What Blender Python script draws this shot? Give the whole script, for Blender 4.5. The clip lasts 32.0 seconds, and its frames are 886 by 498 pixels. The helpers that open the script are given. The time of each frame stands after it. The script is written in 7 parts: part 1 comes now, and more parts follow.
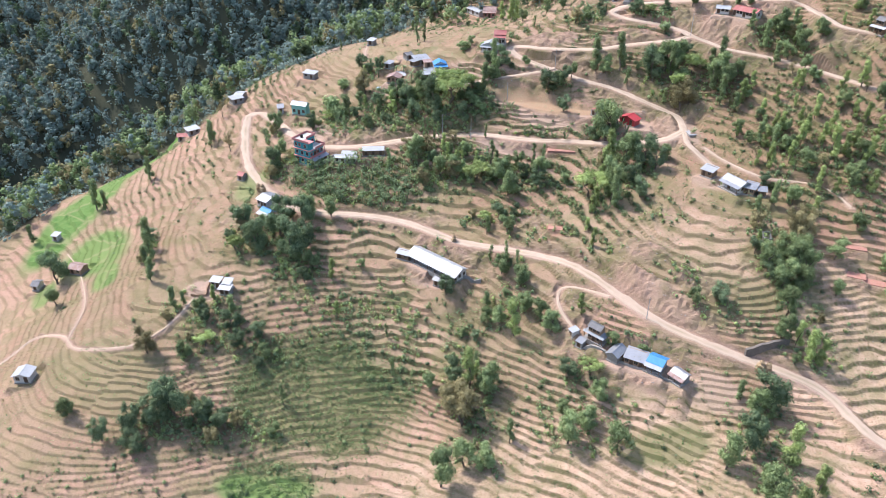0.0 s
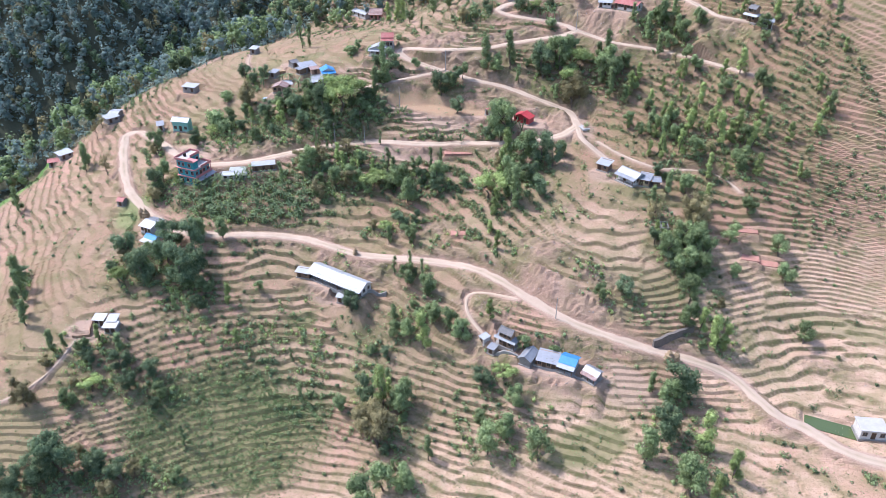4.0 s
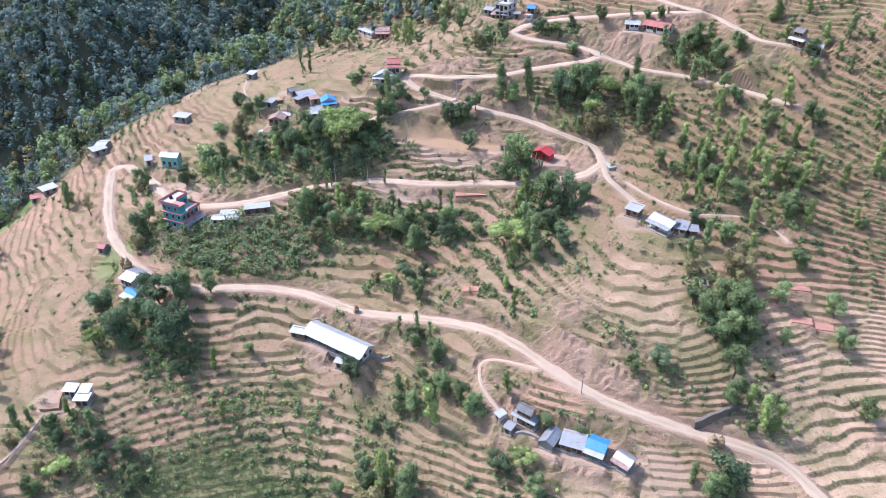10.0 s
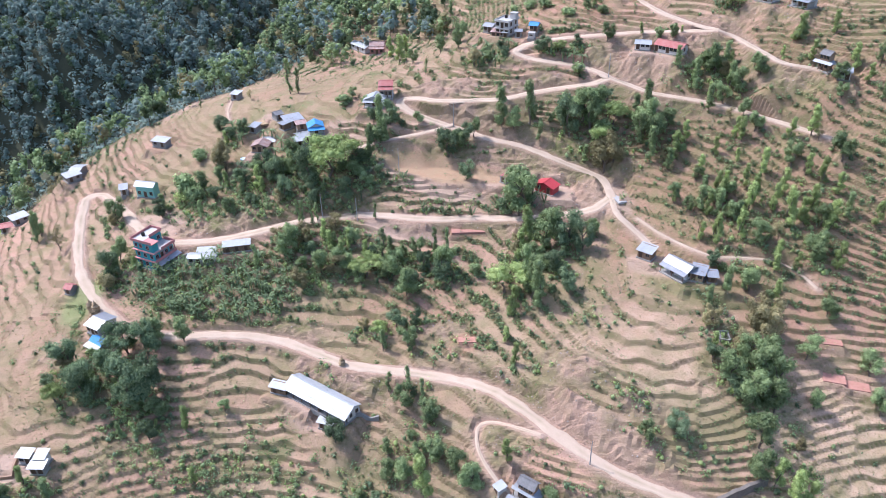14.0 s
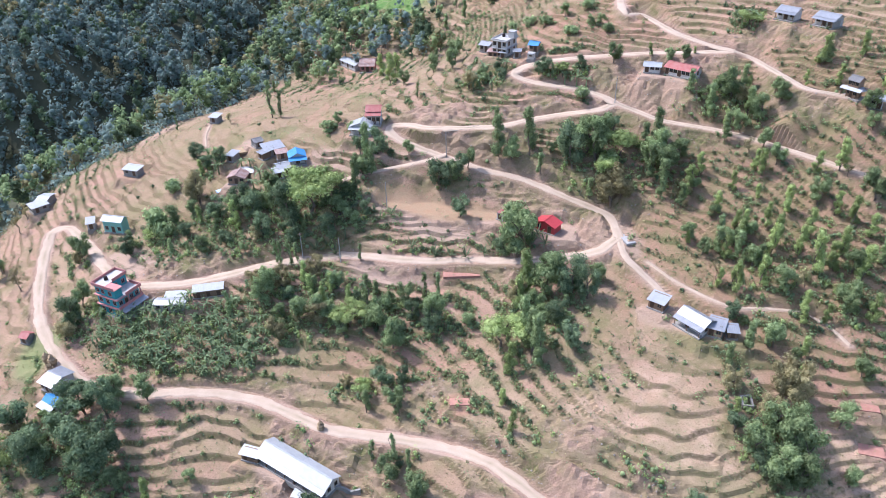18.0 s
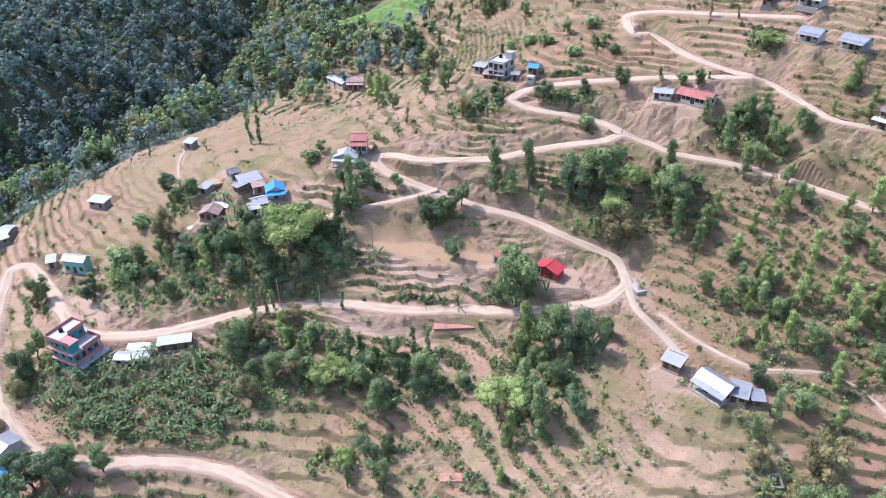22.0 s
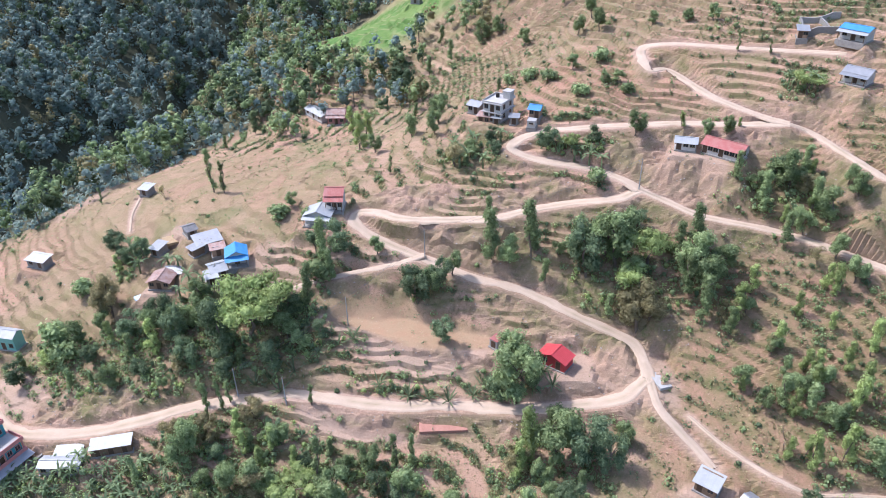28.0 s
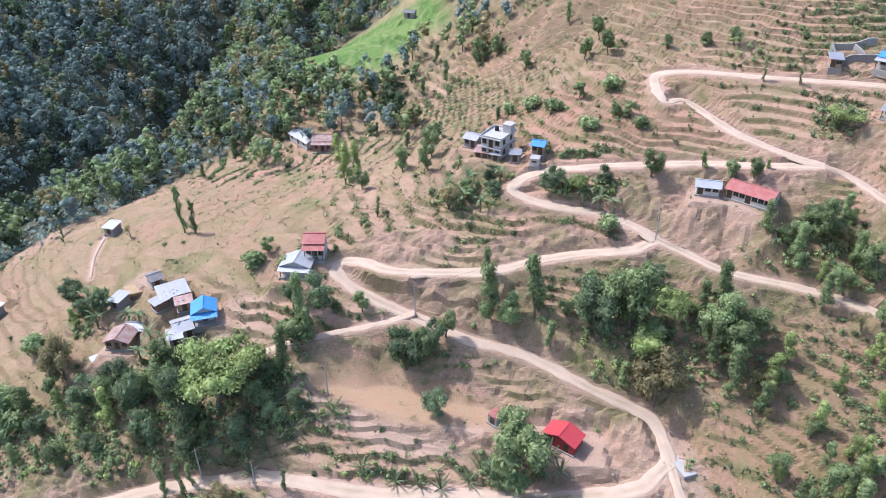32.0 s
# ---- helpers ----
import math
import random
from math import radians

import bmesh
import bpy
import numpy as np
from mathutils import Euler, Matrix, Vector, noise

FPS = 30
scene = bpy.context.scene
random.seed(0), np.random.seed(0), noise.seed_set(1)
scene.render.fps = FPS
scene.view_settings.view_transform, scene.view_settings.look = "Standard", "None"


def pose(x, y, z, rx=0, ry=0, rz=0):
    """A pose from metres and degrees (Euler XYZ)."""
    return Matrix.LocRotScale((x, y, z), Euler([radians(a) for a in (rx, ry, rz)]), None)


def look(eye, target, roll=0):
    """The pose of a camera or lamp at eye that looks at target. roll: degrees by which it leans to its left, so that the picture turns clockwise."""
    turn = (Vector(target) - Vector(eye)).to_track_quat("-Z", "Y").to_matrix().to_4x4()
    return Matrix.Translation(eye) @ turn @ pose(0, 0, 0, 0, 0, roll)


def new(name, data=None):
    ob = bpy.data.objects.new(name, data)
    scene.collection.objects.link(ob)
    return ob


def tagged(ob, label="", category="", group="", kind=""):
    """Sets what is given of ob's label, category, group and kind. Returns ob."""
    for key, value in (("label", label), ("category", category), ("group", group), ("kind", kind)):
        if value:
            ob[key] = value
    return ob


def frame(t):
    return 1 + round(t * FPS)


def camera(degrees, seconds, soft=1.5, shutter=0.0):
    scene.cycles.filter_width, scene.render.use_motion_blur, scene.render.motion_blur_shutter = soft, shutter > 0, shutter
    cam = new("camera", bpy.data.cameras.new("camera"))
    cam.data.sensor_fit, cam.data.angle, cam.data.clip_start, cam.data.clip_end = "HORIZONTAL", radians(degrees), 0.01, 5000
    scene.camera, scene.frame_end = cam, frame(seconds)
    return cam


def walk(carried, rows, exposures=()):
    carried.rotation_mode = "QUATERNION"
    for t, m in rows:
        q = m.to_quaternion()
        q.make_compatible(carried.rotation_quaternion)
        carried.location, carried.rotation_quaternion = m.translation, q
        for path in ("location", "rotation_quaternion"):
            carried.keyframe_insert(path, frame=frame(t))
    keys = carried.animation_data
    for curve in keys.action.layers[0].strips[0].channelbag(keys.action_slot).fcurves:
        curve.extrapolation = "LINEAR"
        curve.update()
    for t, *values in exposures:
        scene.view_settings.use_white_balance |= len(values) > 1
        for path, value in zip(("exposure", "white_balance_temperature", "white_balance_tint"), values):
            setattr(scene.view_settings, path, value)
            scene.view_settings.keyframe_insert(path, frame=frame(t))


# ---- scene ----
cam = camera(62.62, 32.0, soft=0.35)
# seconds, place of the eye, turn (degrees)
ROWS = [
    (0, 0.00, 0.00, 140.00, 59.005, -0.005, -0.009),
    (0.5, -0.16, 0.15, 139.14, 59.034, -0.233, -4.325),
    (1, -0.14, 0.26, 138.99, 59.046, -0.304, -6.337),
    (1.5, 0.29, 0.91, 139.30, 58.951, -0.240, -7.142),
    (2, 0.64, 1.67, 139.29, 58.974, -0.159, -7.777),
    (2.5, 0.93, 2.85, 139.14, 59.001, -0.107, -8.258),
    (4.5, 2.81, 9.70, 139.61, 58.874, 0.299, -8.445),
    (5, 2.93, 11.67, 139.69, 58.893, 0.340, -8.374),
    (6, 3.77, 16.09, 140.12, 58.823, 0.511, -8.150),
    (7, 4.64, 20.82, 140.47, 58.799, 0.676, -7.933),
    (8, 5.59, 25.76, 140.69, 58.806, 0.788, -7.802),
    (9, 6.61, 30.71, 140.82, 58.855, 0.866, -7.676),
    (10, 7.72, 35.65, 141.03, 58.891, 0.907, -7.564),
    (11, 8.75, 40.87, 141.26, 58.901, 0.930, -7.510),
    (12, 9.91, 46.08, 141.57, 58.879, 0.933, -7.459),
    (13, 11.27, 51.37, 141.84, 58.863, 0.950, -7.406),
    (14, 12.74, 56.73, 141.93, 58.867, 1.032, -7.395),
    (17, 17.09, 72.69, 142.08, 58.946, 1.102, -7.267),
    (18, 18.41, 77.93, 142.21, 58.949, 1.185, -7.299),
    (19, 19.54, 83.08, 142.41, 58.957, 1.178, -7.337),
    (20, 20.62, 88.25, 142.65, 58.920, 1.184, -7.403),
    (21, 21.67, 93.54, 142.78, 58.918, 1.196, -7.467),
    (22, 22.73, 98.91, 142.78, 58.939, 1.138, -7.505),
    (23, 23.83, 104.28, 142.66, 59.014, 1.107, -7.532),
    (24, 24.94, 109.36, 142.55, 59.102, 1.188, -7.604),
    (25, 25.85, 114.58, 142.69, 59.089, 1.119, -7.669),
    (28, 28.58, 130.42, 143.07, 59.093, 0.999, -7.860),
    (29, 29.51, 135.69, 143.18, 59.115, 0.945, -7.926),
    (30, 30.43, 140.94, 143.26, 59.145, 0.909, -7.959),
    (31, 31.45, 146.15, 143.26, 59.205, 0.863, -7.978),
    (32, 32.54, 151.51, 143.27, 59.240, 0.864, -7.987),
]
walk(cam, [(t, pose(*p)) for t, *p in ROWS], exposures=[(0.0, 1.22, 5950, 13), (1.0, 1.19, 5750, 14), (2.0, 1.17, 5600, 15), (9.0, 1.19, 5550, 16), (23.0, 1.19, 5600, 16), (32.0, 1.16, 5700, 16)])

# ---- sky, sun ----
SUN_DIR = Vector((-0.49, 0.31, 0.82)).normalized()
world = bpy.data.worlds.new("sky")
scene.world = world
world.use_nodes = True
wn = world.node_tree.nodes
sky = wn.new("ShaderNodeTexSky")
sky.sky_type = "NISHITA"
sky.sun_disc = False
sky.sun_elevation = math.asin(SUN_DIR.z)
sky.sun_rotation = math.atan2(SUN_DIR.x, SUN_DIR.y)
sky.dust_density = 2.5
sky.air_density = 1.3
world.node_tree.links.new(sky.outputs[0], wn["Background"].inputs[0])
wn["Background"].inputs[1].default_value = 0.15
sun = new("sun", bpy.data.lights.new("sun", "SUN"))
sun.data.energy = 2.7
sun.data.angle = radians(0.53)
sun.data.color = (1.0, 0.95, 0.88)
sun.matrix_world = look((0, 200, 400), Vector((0, 200, 400)) - SUN_DIR)

# ---- materials ----
def nodes_of(name, rough=0.9, metal=0.0, spec=0.3):
    m = bpy.data.materials.new(name)
    m.use_nodes = True
    nt = m.node_tree
    b = nt.nodes["Principled BSDF"]
    b.inputs["Roughness"].default_value = rough
    b.inputs["Metallic"].default_value = metal
    b.inputs["Specular IOR Level"].default_value = spec
    return m, nt, b


def nd(nt, kind, **values):
    n = nt.nodes.new(kind)
    for k, v in values.items():
        n.inputs[k.replace("_", " ")].default_value = v
    return n


def mixed(nt, fac, a, b):
    """A colour mix; a and b are colours or sockets, fac a number or a socket."""
    n = nt.nodes.new("ShaderNodeMix")
    n.data_type = "RGBA"
    for i, v in ((0, fac), (6, a), (7, b)):
        if isinstance(v, (int, float)):
            n.inputs[i].default_value = v
        elif isinstance(v, tuple):
            n.inputs[i].default_value = (*v, 1)
        else:
            nt.links.new(v, n.inputs[i])
    return n.outputs[2]


def noise_fac(nt, scale, detail=4.0, lo=0.35, hi=0.65, rough=0.6, coord="Object", stretch=None):
    tc = nt.nodes.new("ShaderNodeTexCoord")
    src = tc.outputs[coord]
    if stretch:
        mp = nt.nodes.new("ShaderNodeMapping")
        mp.inputs["Scale"].default_value = stretch
        nt.links.new(src, mp.inputs[0])
        src = mp.outputs[0]
    n = nd(nt, "ShaderNodeTexNoise", Scale=scale, Detail=detail, Roughness=rough)
    nt.links.new(src, n.inputs["Vector"])
    r = nd(nt, "ShaderNodeMapRange")
    r.inputs[1].default_value, r.inputs[2].default_value = lo, hi
    nt.links.new(n.outputs[0], r.inputs[0])
    return r.outputs[0]


def bumped(nt, b, height, strength=0.4, distance=0.1):
    n = nd(nt, "ShaderNodeBump", Strength=strength, Distance=distance)
    nt.links.new(height, n.inputs["Height"])
    nt.links.new(n.outputs[0], b.inputs["Normal"])


def surface(name, c1, c2, scale=1.5, c3=None, rough=0.85, metal=0.0, bump=0.3, spec=0.3, tint=0.12, stretch=None, dist=0.05):
    """Two colours in patches, a third in fine grain, a slight tint from object to object."""
    m, nt, b = nodes_of(name, rough, metal, spec)
    big = noise_fac(nt, scale, stretch=stretch)
    fine = noise_fac(nt, scale * 9, 3.0, 0.3, 0.75)
    col = mixed(nt, big, c1, c2)
    third = c3 or tuple(0.6 * v for v in c1)
    half = nt.nodes.new("ShaderNodeMath")
    half.operation = "MULTIPLY"
    half.inputs[1].default_value = 0.45
    nt.links.new(fine, half.inputs[0])
    col = mixed(nt, half.outputs[0], col, third)
    info = nt.nodes.new("ShaderNodeObjectInfo")
    r = nd(nt, "ShaderNodeMapRange")
    r.inputs[3].default_value, r.inputs[4].default_value = 1 - tint, 1 + tint
    nt.links.new(info.outputs["Random"], r.inputs[0])
    hsv = nt.nodes.new("ShaderNodeHueSaturation")
    nt.links.new(r.outputs[0], hsv.inputs["Value"])
    nt.links.new(col, hsv.inputs["Color"])
    nt.links.new(hsv.outputs[0], b.inputs["Base Color"])
    bumped(nt, b, fine, bump, dist)
    return m


def foliage(name, dark, light, dry=None, tint=0.3):
    """Leaves: colours vary from leaf to leaf and from plant to plant."""
    m, nt, b = nodes_of(name, 0.85, 0.0, 0.08)
    geo = nt.nodes.new("ShaderNodeNewGeometry")
    info = nt.nodes.new("ShaderNodeObjectInfo")
    col = mixed(nt, geo.outputs["Random Per Island"], dark, light)
    if dry:
        patch = noise_fac(nt, 0.35, 2.0, 0.52, 0.7)
        col = mixed(nt, patch, col, dry)
    spray = noise_fac(nt, 1.6, 4.0, 0.38, 0.62, 0.7)
    col = mixed(nt, times(nt, spray, 0.25), col, dark)
    bumped(nt, b, spray, 0.6, 0.3)
    r = nd(nt, "ShaderNodeMapRange")
    r.inputs[3].default_value, r.inputs[4].default_value = 1 - tint, 1 + tint
    nt.links.new(info.outputs["Random"], r.inputs[0])
    hsv = nt.nodes.new("ShaderNodeHueSaturation")
    nt.links.new(r.outputs[0], hsv.inputs["Value"])
    nt.links.new(col, hsv.inputs["Color"])
    nt.links.new(hsv.outputs[0], b.inputs["Base Color"])
    b.inputs["Transmission Weight"].default_value = 0.0
    tr = nt.nodes.new("ShaderNodeBsdfTranslucent")
    nt.links.new(hsv.outputs[0], tr.inputs[0])
    mx = nd(nt, "ShaderNodeMixShader", Fac=0.38)
    nt.links.new(b.outputs[0], mx.inputs[1])
    nt.links.new(tr.outputs[0], mx.inputs[2])
    nt.links.new(mx.outputs[0], nt.nodes["Material Output"].inputs[0])
    return m


def attr(nt, name):
    n = nt.nodes.new("ShaderNodeAttribute")
    n.attribute_name = name
    return n.outputs["Fac"]


def times(nt, a, b):
    n = nt.nodes.new("ShaderNodeMath")
    n.operation = "MULTIPLY"
    n.use_clamp = True
    for i, v in enumerate((a, b)):
        if isinstance(v, (int, float)):
            n.inputs[i].default_value = v
        else:
            nt.links.new(v, n.inputs[i])
    return n.outputs[0]


def ground_material():
    m, nt, b = nodes_of("hillside_soil", 0.95, 0.0, 0.15)
    patch = noise_fac(nt, 0.05, 5.0, 0.4, 0.62)
    mid = noise_fac(nt, 0.35, 5.0, 0.35, 0.65)
    fine = noise_fac(nt, 2.2, 5.0, 0.3, 0.7, 0.7)
    grit = noise_fac(nt, 7.0, 3.0, 0.35, 0.7, 0.7)
    col = mixed(nt, patch, (0.425, 0.277, 0.20), (0.395, 0.27, 0.195))
    col = mixed(nt, times(nt, mid, 0.55), col, (0.48, 0.335, 0.255))
    col = mixed(nt, times(nt, fine, 0.28), col, (0.362, 0.23, 0.165))
    pink = nd(nt, "ShaderNodeMapRange")
    pink.inputs[1].default_value, pink.inputs[2].default_value = 0.45, 0.95
    nt.links.new(attr(nt, "own"), pink.inputs[0])
    col = mixed(nt, times(nt, pink.outputs[0], 0.35), col, mixed(nt, fine, (0.569, 0.33, 0.265), (0.448, 0.246, 0.192)))
    oliv = nd(nt, "ShaderNodeMapRange")
    oliv.inputs[1].default_value, oliv.inputs[2].default_value = 0.5, 1.0
    nt.links.new(attr(nt, "kind"), oliv.inputs[0])
    col = mixed(nt, times(nt, oliv.outputs[0], 0.6), col, mixed(nt, mid, (0.405, 0.307, 0.217), (0.345, 0.262, 0.175)))
    dry = mixed(nt, mid, (0.265, 0.20, 0.128), (0.32, 0.24, 0.158))
    col = mixed(nt, times(nt, attr(nt, "dry"), 0.85), col, mixed(nt, times(nt, fine, 0.5), dry, (0.189, 0.153, 0.0853)))
    for lo, hi, much, ca, cb in ((0.55, 0.95, 0.6, (0.275, 0.205, 0.125), (0.35, 0.255, 0.17)), (0.4, 0.1, 0.5, (0.31, 0.19, 0.135), (0.37, 0.235, 0.17))):
        r = nd(nt, "ShaderNodeMapRange")
        r.inputs[1].default_value, r.inputs[2].default_value = lo, hi
        nt.links.new(attr(nt, "plot"), r.inputs[0])
        col = mixed(nt, times(nt, r.outputs[0], much), col, mixed(nt, mid, ca, cb))
    col = mixed(nt, times(nt, attr(nt, "red"), 0.85), col, mixed(nt, fine, (0.40, 0.222, 0.168), (0.285, 0.152, 0.112)))
    col = mixed(nt, times(nt, attr(nt, "pale"), 0.8), col, mixed(nt, mid, mixed(nt, fine, (0.56, 0.385, 0.28), (0.45, 0.30, 0.215)), (0.60, 0.435, 0.325)))
    col = mixed(nt, attr(nt, "bare"), col, mixed(nt, fine, (0.46, 0.335, 0.265), (0.37, 0.26, 0.2)))
    bank = mixed(nt, mid, mixed(nt, fine, (0.46, 0.315, 0.24), (0.27, 0.172, 0.125)), mixed(nt, fine, (0.33, 0.21, 0.155), (0.17, 0.108, 0.078)))
    col = mixed(nt, attr(nt, "cut"), col, mixed(nt, times(nt, grit, 0.35), bank, (0.53, 0.40, 0.32)))
    # riser faces: brown earth, darkened further to paint in their shaded side
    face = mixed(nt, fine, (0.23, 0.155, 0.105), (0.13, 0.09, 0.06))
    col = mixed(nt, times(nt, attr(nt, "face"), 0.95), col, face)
    col = mixed(nt, attr(nt, "field"), col, mixed(nt, times(nt, mid, 0.6), mixed(nt, times(nt, fine, 0.5), (0.395, 0.259, 0.174), (0.32, 0.202, 0.132)), (0.358, 0.273, 0.179)))
    grass = mixed(nt, fine, (0.095, 0.115, 0.041), (0.18, 0.155, 0.0779))
    gmask = noise_fac(nt, 0.9, 5.0, 0.25, 0.58, 0.7)
    col = mixed(nt, times(nt, attr(nt, "veg"), gmask), col, grass)
    weeds = noise_fac(nt, 0.16, 6.0, 0.45, 0.64, 0.65)
    col = mixed(nt, times(nt, times(nt, weeds, attr(nt, "weed")), 0.5), col, mixed(nt, fine, (0.125, 0.145, 0.055), (0.205, 0.185, 0.09)))
    tufts = noise_fac(nt, 1.1, 6.0, 0.56, 0.66, 0.75)
    col = mixed(nt, times(nt, times(nt, tufts, attr(nt, "weed")), 0.85), col, mixed(nt, grit, (0.128, 0.115, 0.0544), (0.214, 0.16, 0.0891)))
    clods = noise_fac(nt, 1.9, 4.0, 0.60, 0.70, 0.7)
    col = mixed(nt, times(nt, clods, 0.5), col, (0.54, 0.40, 0.31))
    speck = noise_fac(nt, 3.4, 3.0, 0.57, 0.65, 0.6)
    col = mixed(nt, times(nt, times(nt, speck, attr(nt, "weed")), 0.55), col, (0.15, 0.105, 0.065))
    crop = mixed(nt, mid, (0.107, 0.135, 0.0492), (0.18, 0.172, 0.082))
    col = mixed(nt, times(nt, attr(nt, "crop"), 0.8), col, crop)
    rice = mixed(nt, mid, (0.075, 0.165, 0.042), (0.14, 0.215, 0.07))
    rice = mixed(nt, attr(nt, "bed"), rice, (0.165, 0.235, 0.08))
    rice = mixed(nt, times(nt, attr(nt, "bund"), 0.6), rice, (0.295, 0.279, 0.148))
    col = mixed(nt, attr(nt, "rice"), col, rice)
    # forest floor: green-brown, with the deep shade under the crowns painted in
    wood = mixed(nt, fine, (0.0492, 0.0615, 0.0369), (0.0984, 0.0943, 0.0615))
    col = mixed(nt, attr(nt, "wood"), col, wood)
    col = mixed(nt, times(nt, grit, 0.16), col, (0.149, 0.0984, 0.069))
    tone = nt.nodes.new("ShaderNodeHueSaturation")
    tone.inputs["Value"].default_value, tone.inputs["Saturation"].default_value = 0.84, 1.08
    nt.links.new(col, tone.inputs["Color"])
    nt.links.new(tone.outputs[0], b.inputs["Base Color"])
    bumped(nt, b, fine, 0.5, 0.2)
    return m


M_GROUND = ground_material()
def road_material():
    """Pale packed earth, darker and weedier between the wheel tracks and along the edges."""
    m, nt, b = nodes_of("packed_dirt_road", 0.95, 0.0, 0.2)
    big, fine = noise_fac(nt, 0.25, 5.0), noise_fac(nt, 2.6, 4.0, 0.3, 0.7, 0.7)
    col = mixed(nt, big, (0.43, 0.33, 0.25), (0.37, 0.28, 0.21))
    col = mixed(nt, times(nt, fine, 0.4), col, (0.30, 0.22, 0.16))
    weedy = noise_fac(nt, 0.12, 3.0, 0.4, 0.6)
    col = mixed(nt, times(nt, times(nt, attr(nt, "rut"), weedy), 0.75), col, mixed(nt, fine, (0.20, 0.175, 0.095), (0.29, 0.215, 0.15)))
    nt.links.new(col, b.inputs["Base Color"])
    bumped(nt, b, fine, 0.4, 0.08)
    return m


M_ROAD = road_material()
M_TIN = surface("weathered_tin", (0.266, 0.274, 0.29), (0.215, 0.222, 0.244), 0.8, (0.222, 0.2, 0.191), 0.45, 0.35, 0.1, tint=0.1)
M_TIN_WHITE = surface("whitish_tin", (0.33, 0.335, 0.34), (0.27, 0.275, 0.285), 0.7, (0.24, 0.235, 0.23), 0.5, 0.1, 0.15, tint=0.06)
M_TIN_RUST = surface("rusty_tin", (0.222, 0.126, 0.0991), (0.311, 0.244, 0.229), 0.9, (0.163, 0.0814, 0.061), 0.65, 0.15, 0.2, tint=0.12)
M_TIN_DARK = surface("dark_slate_roof", (0.118, 0.111, 0.114), (0.178, 0.17, 0.168), 1.1, (0.074, 0.0703, 0.0686), 0.8, 0.0, 0.3)
M_BLUE = surface("blue_painted_tin", (0.0407, 0.178, 0.396), (0.0592, 0.215, 0.427), 0.8, (0.0296, 0.118, 0.29), 0.45, 0.05, 0.1, tint=0.08)
M_RED = surface("red_painted_tin", (0.407, 0.0518, 0.061), (0.355, 0.0444, 0.0495), 0.7, (0.296, 0.037, 0.0381), 0.45, 0.05, 0.1, tint=0.03)
M_REDOLD = surface("faded_red_tin", (0.266, 0.074, 0.0648), (0.296, 0.126, 0.114), 0.8, (0.207, 0.0592, 0.0457), 0.6, 0.1, 0.2, tint=0.05)
M_PLASTER = surface("whitewashed_plaster", (0.488, 0.466, 0.442), (0.407, 0.377, 0.343), 0.7, (0.333, 0.296, 0.252), 0.9, bump=0.2)
M_MUD = surface("ochre_mud_plaster", (0.266, 0.17, 0.114), (0.318, 0.215, 0.145), 0.7, (0.207, 0.126, 0.0838), 0.95, bump=0.3)
M_STONE = surface("grey_stone_masonry", (0.222, 0.207, 0.191), (0.281, 0.259, 0.236), 1.8, (0.141, 0.126, 0.114), 0.95, bump=0.7)
# the grey masonry again, darkened to paint in the shade on one wall
M_STONE_SHADED = surface("shaded_stone_masonry", (0.12, 0.10, 0.085), (0.17, 0.145, 0.125), 1.8, (0.07, 0.06, 0.05), 0.95, bump=0.7)
M_CONC = surface("grey_concrete", (0.348, 0.333, 0.32), (0.296, 0.281, 0.267), 0.8, (0.237, 0.222, 0.213), 0.9, bump=0.2)
M_TEAL = surface("teal_wall_paint", (0.0444, 0.222, 0.252), (0.0592, 0.252, 0.274), 0.8, (0.037, 0.178, 0.206), 0.75, bump=0.1, tint=0.03)
M_PINK = surface("salmon_wall_paint", (0.444, 0.2, 0.183), (0.385, 0.163, 0.152), 0.8, (0.311, 0.133, 0.122), 0.8, bump=0.1, tint=0.03)
M_GREENP = surface("pale_green_wall_paint", (0.185, 0.385, 0.32), (0.222, 0.407, 0.351), 0.8, (0.148, 0.311, 0.259), 0.8, bump=0.1, tint=0.03)
M_WOOD = surface("weathered_timber", (0.163, 0.104, 0.0648), (0.222, 0.148, 0.0991), 2.0, (0.0962, 0.0629, 0.0381), 0.85, bump=0.3, stretch=(1, 1, 6))
M_DARKWOOD = surface("dark_door_timber", (0.0666, 0.0407, 0.0267), (0.0962, 0.0592, 0.0381), 2.0, (0.037, 0.0222, 0.0152), 0.7, bump=0.2)
M_BARK = surface("grey_brown_bark", (0.126, 0.0962, 0.0724), (0.178, 0.141, 0.111), 1.5, (0.0666, 0.0518, 0.0381), 0.95, bump=0.6)
M_GLASS, _nt, _b = nodes_of("window_glass", 0.08, 0.0, 0.6)
_b.inputs["Base Color"].default_value = (0.03, 0.035, 0.04, 1)
M_DARK = surface("dark_interior", (0.0222, 0.0185, 0.0168), (0.037, 0.0296, 0.0267), 1.0, rough=0.95, bump=0.0)
M_POND, _nt, _b = nodes_of("green_pond_water", 0.12, 0.0, 0.5)
_b.inputs["Base Color"].default_value = (0.06, 0.08, 0.025, 1)
bumped(_nt, _b, noise_fac(_nt, 3.0), 0.08, 0.02)
M_LEAF = foliage("broad_leaf", (0.155, 0.21, 0.09), (0.345, 0.41, 0.20))
M_LEAF_BRIGHT = foliage("bright_young_leaf", (0.23, 0.30, 0.10), (0.44, 0.51, 0.21))
M_LEAF_DARK = foliage("dark_mango_leaf", (0.10, 0.145, 0.075), (0.235, 0.29, 0.16))
